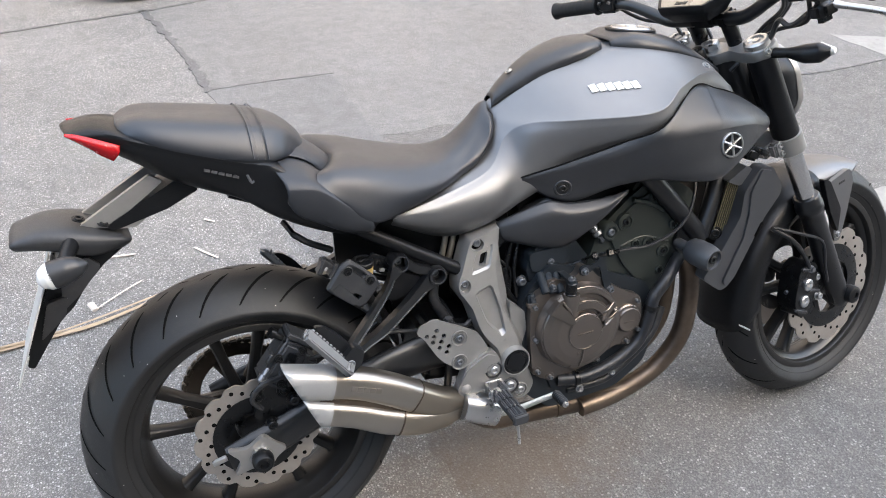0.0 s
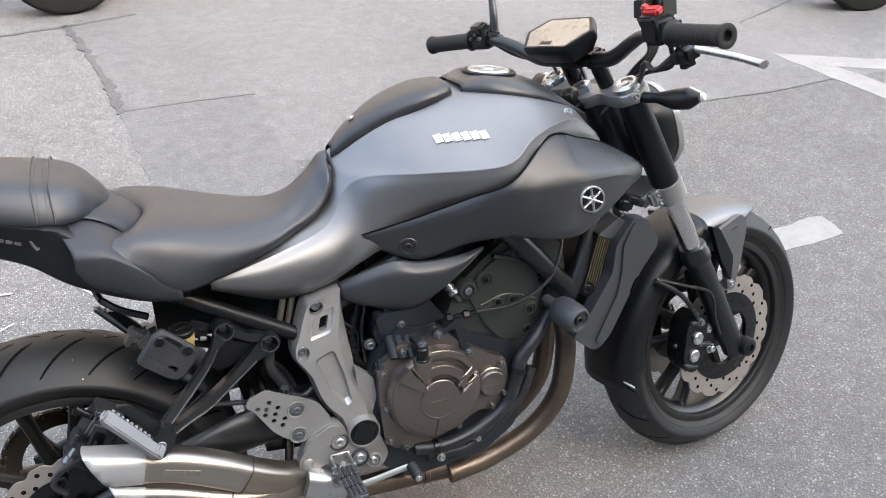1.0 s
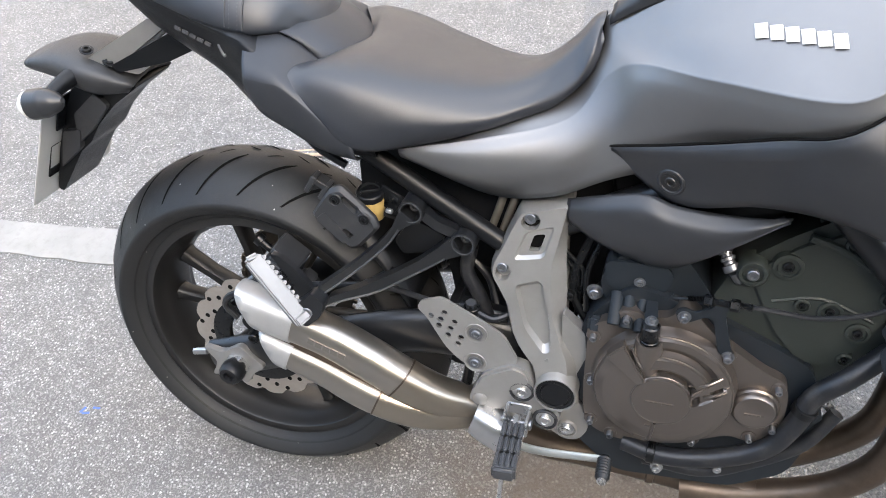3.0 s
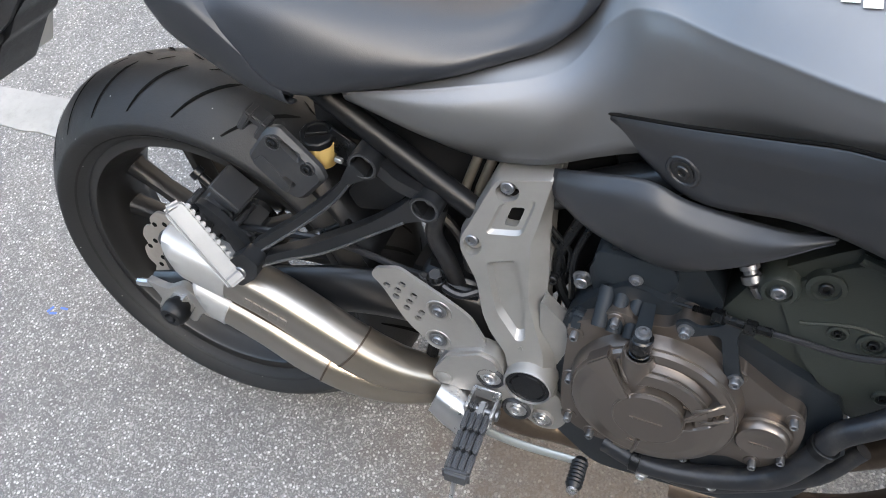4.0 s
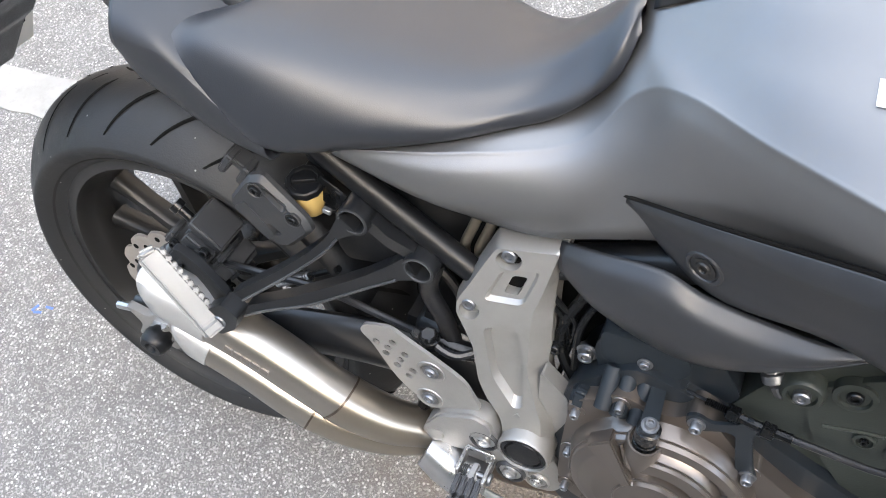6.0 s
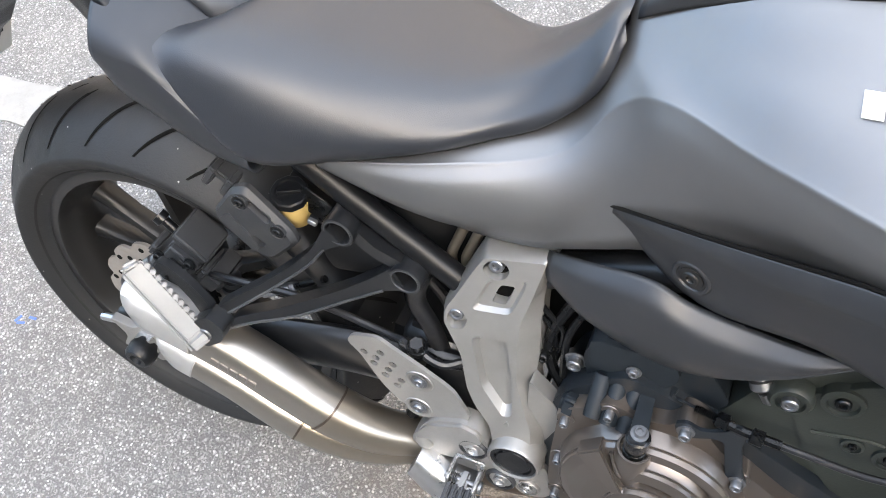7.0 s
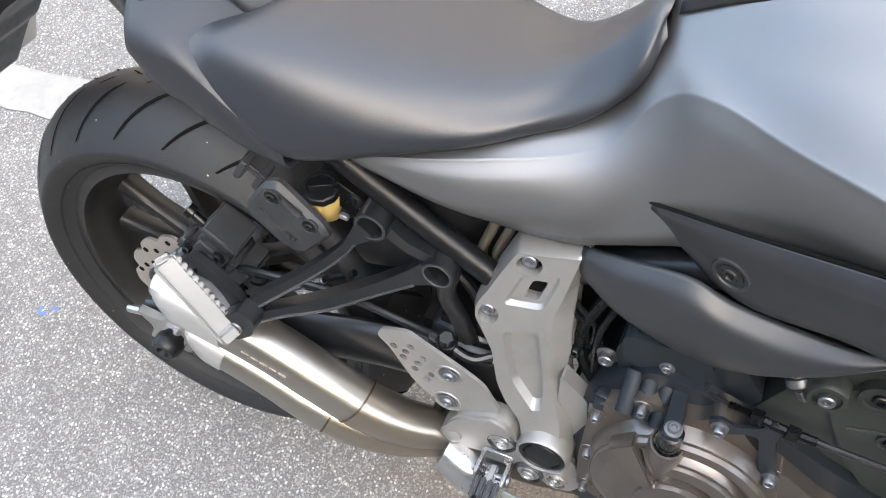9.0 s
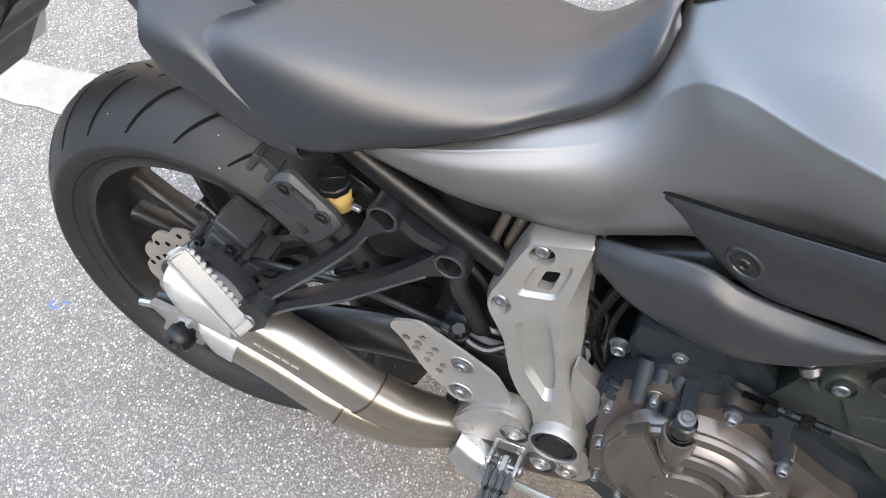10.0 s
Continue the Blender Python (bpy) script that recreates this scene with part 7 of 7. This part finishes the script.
for side in (1, -1):
    part("riser", lathe([(0.015, 0.0), (0.016, 0.02), (0.017, 0.055), (0.014, 0.06)], Vector((top.x, -0.045 * side, top.z + 0.010)), up, 18), M_DARK, yoke, "", TURNED)
    part("bar_clamp", block((0.042, 0.030, 0.034), Vector((1.050, -0.047 * side, 0.968)), (0, -24.8, 0), 0.008), M_DARK, yoke, "", TURNED)
    part("pinch_bolt", bolt_mesh(leg_at(side, 0.678) + Vector((-0.012, -0.030 * side, 0)), (-0.3, -side, 0.1), 0.006, 0.006), M_ALU2, yoke, "", TURNED)

bars = new("handlebar")
bars.parent = bike
bars["label"] = "black tapered handlebar turned to the left"
half = [(1.040, 0, 0.966), (1.040, 0.06, 0.966), (1.036, 0.10, 0.970), (1.020, 0.16, 0.997), (1.008, 0.20, 1.009), (0.995, 0.28, 1.011), (0.980, 0.37, 1.006)]
part("bar", tube([(x, -y, z) for x, y, z in half[::-1]] + half[1:], [0.0108, 0.0112, 0.0112, 0.0125, 0.0145, 0.0145, 0.0145, 0.0145, 0.0145, 0.0125, 0.0112, 0.0112, 0.0108], 16), M_FRAME, bars, "", BARS)
for side in (1, -1):
    g0, g1 = Vector((0.999, -0.262 * side, 1.012)), Vector((0.977, -0.386 * side, 1.0065))
    ax = (g1 - g0).normalized()
    ln = (g1 - g0).length
    prof = [(0.0135, 0), (0.021, 0.001), (0.022, 0.006), (0.0165, 0.010)]
    for k in range(9):
        h = 0.014 + (ln - 0.03) * k / 9
        prof += [(0.0168, h), (0.0162, h + 0.004), (0.0168, h + 0.008)]
    prof += [(0.0175, ln - 0.010), (0.0195, ln - 0.006), (0.0195, ln - 0.001), (0.017, ln), (0.011, ln), (0.009, ln - 0.001), (0.008, ln - 0.010), (0, ln - 0.010)]
    part("grip", lathe(prof, g0, ax, 24), M_RUBBER, bars, "black ribbed rubber grip", BARS)
    sw = part("switch_housing", merged(block((0.046, 0.050, 0.046), g0 + Vector((0.006, 0.030 * side, 0.006)), (0, -10, -10 * side), 0.009), block((0.030, 0.034, 0.02), g0 + Vector((-0.010, 0.034 * side, 0.024)), (0, -25, 0), 0.005)), M_BLACK, bars, "black switch housing", BARS)
    if side > 0:
        part("red_switch", merged(block((0.020, 0.034, 0.014), g0 + Vector((-0.008, 0.030, 0.037)), (0, -25, 0), 0.004), block((0.014, 0.012, 0.014), g0 + Vector((-0.008, 0.046, 0.042)), (0, -25, 0), 0.003)), M_REDSW, sw, "red engine stop switch", BARS)
        part("throttle_cable", tube([g0 + Vector((0.02, 0.02, -0.015)), g0 + Vector((0.06, 0.05, -0.06)), Vector((1.08, -0.12, 0.93)), Vector((1.05, -0.05, 0.86))], 0.0045, 8), M_HOSE, sw, "", BARS)
        part("brake_master", merged(block((0.06, 0.040, 0.030), g0 + Vector((0.032, 0.030, 0.000)), (0, -10, -15), 0.010), block((0.052, 0.040, 0.045), g0 + Vector((0.040, 0.004, -0.038)), (0, -15, -10), 0.014)), M_DARK, sw, "", BARS)
        part("brake_hose", tube([g0 + Vector((0.05, 0.02, -0.03)), g0 + Vector((0.045, 0.07, -0.065)), g0 + Vector((0.05, 0.10, -0.055)), g0 + Vector((0.07, 0.13, -0.085)), Vector((1.10, -0.09, 0.90))], 0.0055, 8), M_HOSE, sw, "", BARS)
        part("reservoir", block((0.050, 0.060, 0.040), g0 + Vector((0.045, 0.070, 0.040)), (0, 0, 5), 0.006), M_BLACK, sw, "black square brake reservoir", BARS)
    else:
        for k in range(3):
            part("switch_button", block((0.008, 0.009, 0.007), g0 + Vector((-0.022, -0.020 - 0.014 * k, 0.004 + 0.008 * (k % 2))), (0, -20, 0), 0.002), M_GREYPRINT, sw, "", BARS)
        part("clutch_perch", block((0.040, 0.030, 0.026), g0 + Vector((0.030, -0.030, 0.0)), (0, 0, 0), 0.008), M_DARK, sw, "", BARS)
    up_by = 0.0 if side > 0 else 0.050
    lever = [g0 + Vector((x, y * side, z + up_by)) for x, y, z in ((0.046, -0.012, -0.030), (0.053, -0.035, -0.036), (0.054, -0.085, -0.045), (0.053, -0.128, -0.055), (0.052, -0.136, -0.057))]
    part("lever", tube(lever, [0.0095, 0.0080, 0.0080, 0.0085, 0.0095], 12, flat=0.75), M_ALU2, bars, "polished aluminium lever", BARS)
    stem0 = g0 + Vector((0.010, 0.060 * side, 0.016))
    part("mirror_stem", tube([stem0, stem0 + Vector((0.004, -0.004 * side, 0.045)), stem0 + Vector((0.02, -0.03 * side, 0.12)), stem0 + Vector((0.03, -0.06 * side, 0.17))], [0.009, 0.008, 0.007, 0.007], 12), M_FRAME, bars, "", BARS)
    part("mirror", lathe([(0, 0.016), (0.030, 0.012), (0.046, 0.0), (0.044, -0.006), (0, -0.006)], stem0 + Vector((0.04, -0.09 * side, 0.20)), (1, 0, 0.1), 28), M_BLACK, bars, "black oval mirror", BARS)
# cables below the bar
for k, (a, b) in enumerate(((0.20, 0.02), (0.22, 0.05), (0.24, -0.02), (0.19, 0.0))):
    part("control_cable", tube([(1.02, a, 1.01), (1.06, a - 0.06, 0.985 - 0.008 * k), (1.09, 0.07 + b, 0.95), (1.07, 0.02 + b, 0.88)], 0.0042, 8), M_HOSE, bars, "", BARS)
for k in range(3):
    part("control_cable", tube([(1.02, -0.19 - 0.01 * k, 1.01), (1.075 + 0.008 * k, -0.15, 0.975), (1.10, -0.09, 0.94 - 0.01 * k), (1.08, -0.03, 0.87)], 0.0045, 8), M_HOSE, bars, "", BARS)

# -- instrument
clock = new("instrument_panel")
clock.parent = bike
clock["label"] = "hexagonal digital instrument with a dusty pale screen"
hexa = [(-0.090, 0.006), (-0.056, 0.046), (0.056, 0.046), (0.090, 0.006), (0.058, -0.044), (-0.058, -0.044)]
face_n = Vector((-0.52, 0, 0.854))
face_u = Vector((0.854, 0, 0.52))
mid = Vector((0.995, 0.0, 1.020))
hx = rounded(hexa, 0.005)
rings = [[mid + Vector((0, -p[0] * k, 0)) + face_u * (p[1] * k) + face_n * h for p in hx] for k, h in ((0.70, -0.045), (0.97, -0.020), (1.0, -0.014), (1.0, -0.002), (0.97, 0.001), (0.90, 0.001), (0.88, -0.001))]
part("instrument_case", skin(rings), M_BLACK, clock, "black instrument case", BARS, 40)
rings = [[mid + Vector((0, -p[0] * k, 0)) + face_u * (p[1] * k) + face_n * h for p in hx] for k, h in ((0.885, -0.003), (0.885, 0.0008))]
part("screen", skin(rings), M_SCREEN, clock, "pale dusty screen", BARS)
word_bars("screen_bar", 3, mid + Vector((0, 0.02, 0)) - face_u * 0.034 + face_n * 0.001, (0, -1, 0), face_u, 0.03, 0.008, M_BLACK, clock, "").data.transform(BARS)
part("instrument_bracket", block((0.03, 0.06, 0.07), (1.025, 0, 0.985), (0, -20, 0), 0.008), M_BLACK, clock, "", BARS)

# -- headlamp and front indicators
lamp = new("headlamp")
lamp.parent = bike
shield = [(0.0, 0.092), (0.052, 0.086), (0.092, 0.040), (0.092, -0.035), (0.060, -0.080), (0.0, -0.092)]
shield = rounded(shield + [(-x, z) for x, z in shield[-2:0:-1]], 0.02)
rings = [[Vector((x0 - 0.25 * p[1] * 1.0, p[0] * k, 0.812 + p[1] * k)) for p in shield] for k, x0 in ((0.55, 1.125), (0.92, 1.150), (1.0, 1.195), (1.0, 1.222), (0.96, 1.228))]
part("lamp_shell", skin(rings), M_BLACK, lamp, "black headlamp shell", TURNED, 50)
rings = [[Vector((x0 - 0.25 * p[1], p[0] * k, 0.812 + p[1] * k)) for p in shield] for k, x0 in ((1.01, 1.216), (1.03, 1.222), (1.01, 1.232), (0.93, 1.234))]
part("lamp_rim", skin(rings), M_ALU, lamp, "bright headlamp rim", TURNED, 50)
rings = [[Vector((x0 - 0.25 * p[1], p[0] * k, 0.812 + p[1] * k)) for p in shield] for k, x0 in ((0.94, 1.231), (0.6, 1.250), (0.2, 1.258))]
part("lamp_lens", skin(rings), M_CLEAR, lamp, "pale headlamp lens", TURNED)
for side in (1, -1):
    a = Vector((1.085, -0.135 * side, 0.898))
    part("indicator_stalk", tube([a + Vector((0, 0.02 * side, 0)), a, a + Vector((0.012, -0.030 * side, 0))], [0.013, 0.011, 0.0095], 12), M_BLACK, bike, "", TURNED)
    fi = part("front_indicator", tube([a + Vector((0.010, -0.025 * side, 0)), a + Vector((0.022, -0.055 * side, -0.002)), a + Vector((0.032, -0.080 * side, 0.0)), a + Vector((0.040, -0.098 * side, 0.002))], [0.010, 0.0190, 0.0200, 0.009], 16, flat=1.0), M_BLACK, bike, "black teardrop turn indicator", TURNED)
    part("indicator_lens", tube([a + Vector((0.034, -0.05 * side, 0.0)), a + Vector((0.043, -0.075 * side, 0.001)), a + Vector((0.049, -0.101 * side, 0.003))], [0.010, 0.0180, 0.006], 12), M_CLEAR, fi, "pale indicator lens", TURNED)

# -- front mudguard: grey crown and black rear flap
HUBF = Vector((1.400, 0, 0.294))


def guard_row(a0, a1, r, y, n=7):
    return [HUBF + Vector((r * math.cos(radians(a)), y, r * math.sin(radians(a)))) for a in np.linspace(a0, a1, n)]


fender = new("front_mudguard")
fender.parent = bike
crown = rails([guard_row(112, 64, 0.312, 0), guard_row(112, 68, 0.309, -0.042), guard_row(110, 74, 0.298, -0.066), guard_row(106, 80, 0.280, -0.076)], 4, 4)
part("mudguard_crown", crown, M_TANK, fender, "grey painted mudguard crown", TURNED, 50, 0.003)
flap = rails([guard_row(188, 104, 0.318, 0), guard_row(187, 104, 0.314, -0.050), guard_row(184, 104, 0.296, -0.076), guard_row(178, 104, 0.262, -0.082)], 4, 4)
flap_ob = part("mudguard_flap", flap, M_BLACK, fender, "black rear mudguard flap", TURNED, 50, 0.003)
word_bars("lettering", 5, HUBF + Vector((-0.307, -0.064, -0.018)), (0.35, -0.9, -0.3), (0.2, 0.1, 1), 0.028, 0.0035, M_PLATE, flap_ob, "").data.transform(TURNED)
for side in (1, -1):
    bm = plate([(1.335, 0.560), (1.425, 0.590), (1.442, 0.560), (1.425, 0.480), (1.405, 0.415), (1.385, 0.415), (1.375, 0.470)], -0.076 * side, -0.088 * side, 0.014, 0.003)
    part("mudguard_arm", bm, M_TANK, fender, "grey mudguard side arm", TURNED)
    bm = plate([(1.345, 0.575), (1.390, 0.500), (1.384, 0.440), (1.350, 0.500), (1.318, 0.585)], -0.083 * side, -0.097 * side, 0.010, 0.003)
    part("mudguard_arm", bm, M_BLACK, fender, "", TURNED)
    bolt(fender, (1.395, -0.088 * side, 0.432), (0, -side, 0), 0.006, 0.005, M_ALU2, TURNED)
    word_bars("lettering", 3, (1.388, -0.0885 * side, 0.556), (1, 0, 0.2), (0, 0, 1), 0.022, 0.005, M_GREYPRINT, fender, "").data.transform(TURNED)

# -- radiator with side shrouds
rad = new("radiator")
rad.parent = bike
part("radiator_core", block((0.030, 0.26, 0.235), (1.035, 0, 0.555), (0, 30, 0), 0.004), M_FIN, rad, "black radiator core")
for k in range(6):
    part("radiator_fin", tube([(0.980 + 0.0052 * k, -0.136, 0.556 - 0.002 * k), (1.010 + 0.0050 * k, -0.136, 0.662 - 0.001 * k)], 0.0011, 5), M_GOLD, rad)
part("radiator_tank", plate([(1.004, 0.662), (1.050, 0.690), (1.075, 0.672), (1.035, 0.648)], -0.10, -0.140, 0.006, 0.002), M_BOLT, rad, "grey radiator end tank")
for side in (1, -1):
    def bulge(x, z):
        return -0.10 * side * max(0.0, 1.06 - x)
    sh = [(1.071, 0.690), (1.101, 0.684), (1.130, 0.640), (1.128, 0.620), (1.093, 0.575), (1.026, 0.452), (1.003, 0.432), (0.985, 0.430), (0.935, 0.470), (0.976, 0.515), (1.026, 0.588), (1.031, 0.640)]
    part("radiator_shroud", plate(sh, -0.128 * side, -0.158 * side, 0.010, 0.004, bulge), M_SHROUD, rad, "dark grey radiator shroud with a stepped edge", angle=30)
    step = [(1.071, 0.684), (1.098, 0.678), (1.118, 0.640), (1.086, 0.582), (1.018, 0.458), (0.998, 0.440), (0.988, 0.452), (1.036, 0.540), (1.046, 0.592), (1.046, 0.640)]
    part("shroud_step", plate(step, -0.14 * side, -0.1635 * side, 0.006, 0.004, bulge), M_SHROUD, rad, angle=30)
    # slot is a dark plate on the surface, its shade painted in
    part("shroud_slot_shade", plate([(1.078, 0.560), (1.086, 0.566), (1.074, 0.540), (1.068, 0.536)], -0.15 * side, -0.1642 * side, 0.002, 0.0, bulge), M_RECESS_SHADE, rad)
    part("radiator_mount", block((0.035, 0.03, 0.025), (1.075, -0.115 * side, 0.705), (0, 20, 0), 0.006), M_DARK, rad)
    bolt(rad, (0.985, -0.135 * side, 0.552), (-0.4, -side, 0), 0.010, 0.006, M_DARK)
    part("horn_bracket", tube([(1.06, -0.09 * side, 0.72), (1.09, -0.12 * side, 0.712), (1.115, -0.118 * side, 0.70)], 0.008, 8), M_DARK, rad)

# -- a parked car's wheel at the road's far edge
def car_wheel(at, turn, label):
    w = new("car_wheel")
    w.matrix_world = pose(*at, 0, 0, turn)
    tagged(w, label, "car wheel")
    part("tyre", lathe([(0.20, -0.095), (0.26, -0.105), (0.30, -0.10), (0.318, -0.08), (0.32, 0.0), (0.318, 0.08), (0.30, 0.10), (0.26, 0.105), (0.20, 0.095)], (0, 0, 0.318), (0, -1, 0), 64, True), M_RUBBER, w, "black car tyre")
    part("rim", lathe([(0, 0.07), (0.06, 0.075), (0.19, 0.06), (0.205, 0.09), (0.205, -0.09), (0, -0.05)], (0, 0, 0.318), (0, -1, 0), 48), M_ALU, w, "grey car rim")
    return w


car_wheel((4.50, 2.53, 0), -12, "black car tyre of a parked car at the kerb")
car_wheel((0.10, 3.76, 0), 10, "black car tyre of a parked car on far asphalt")
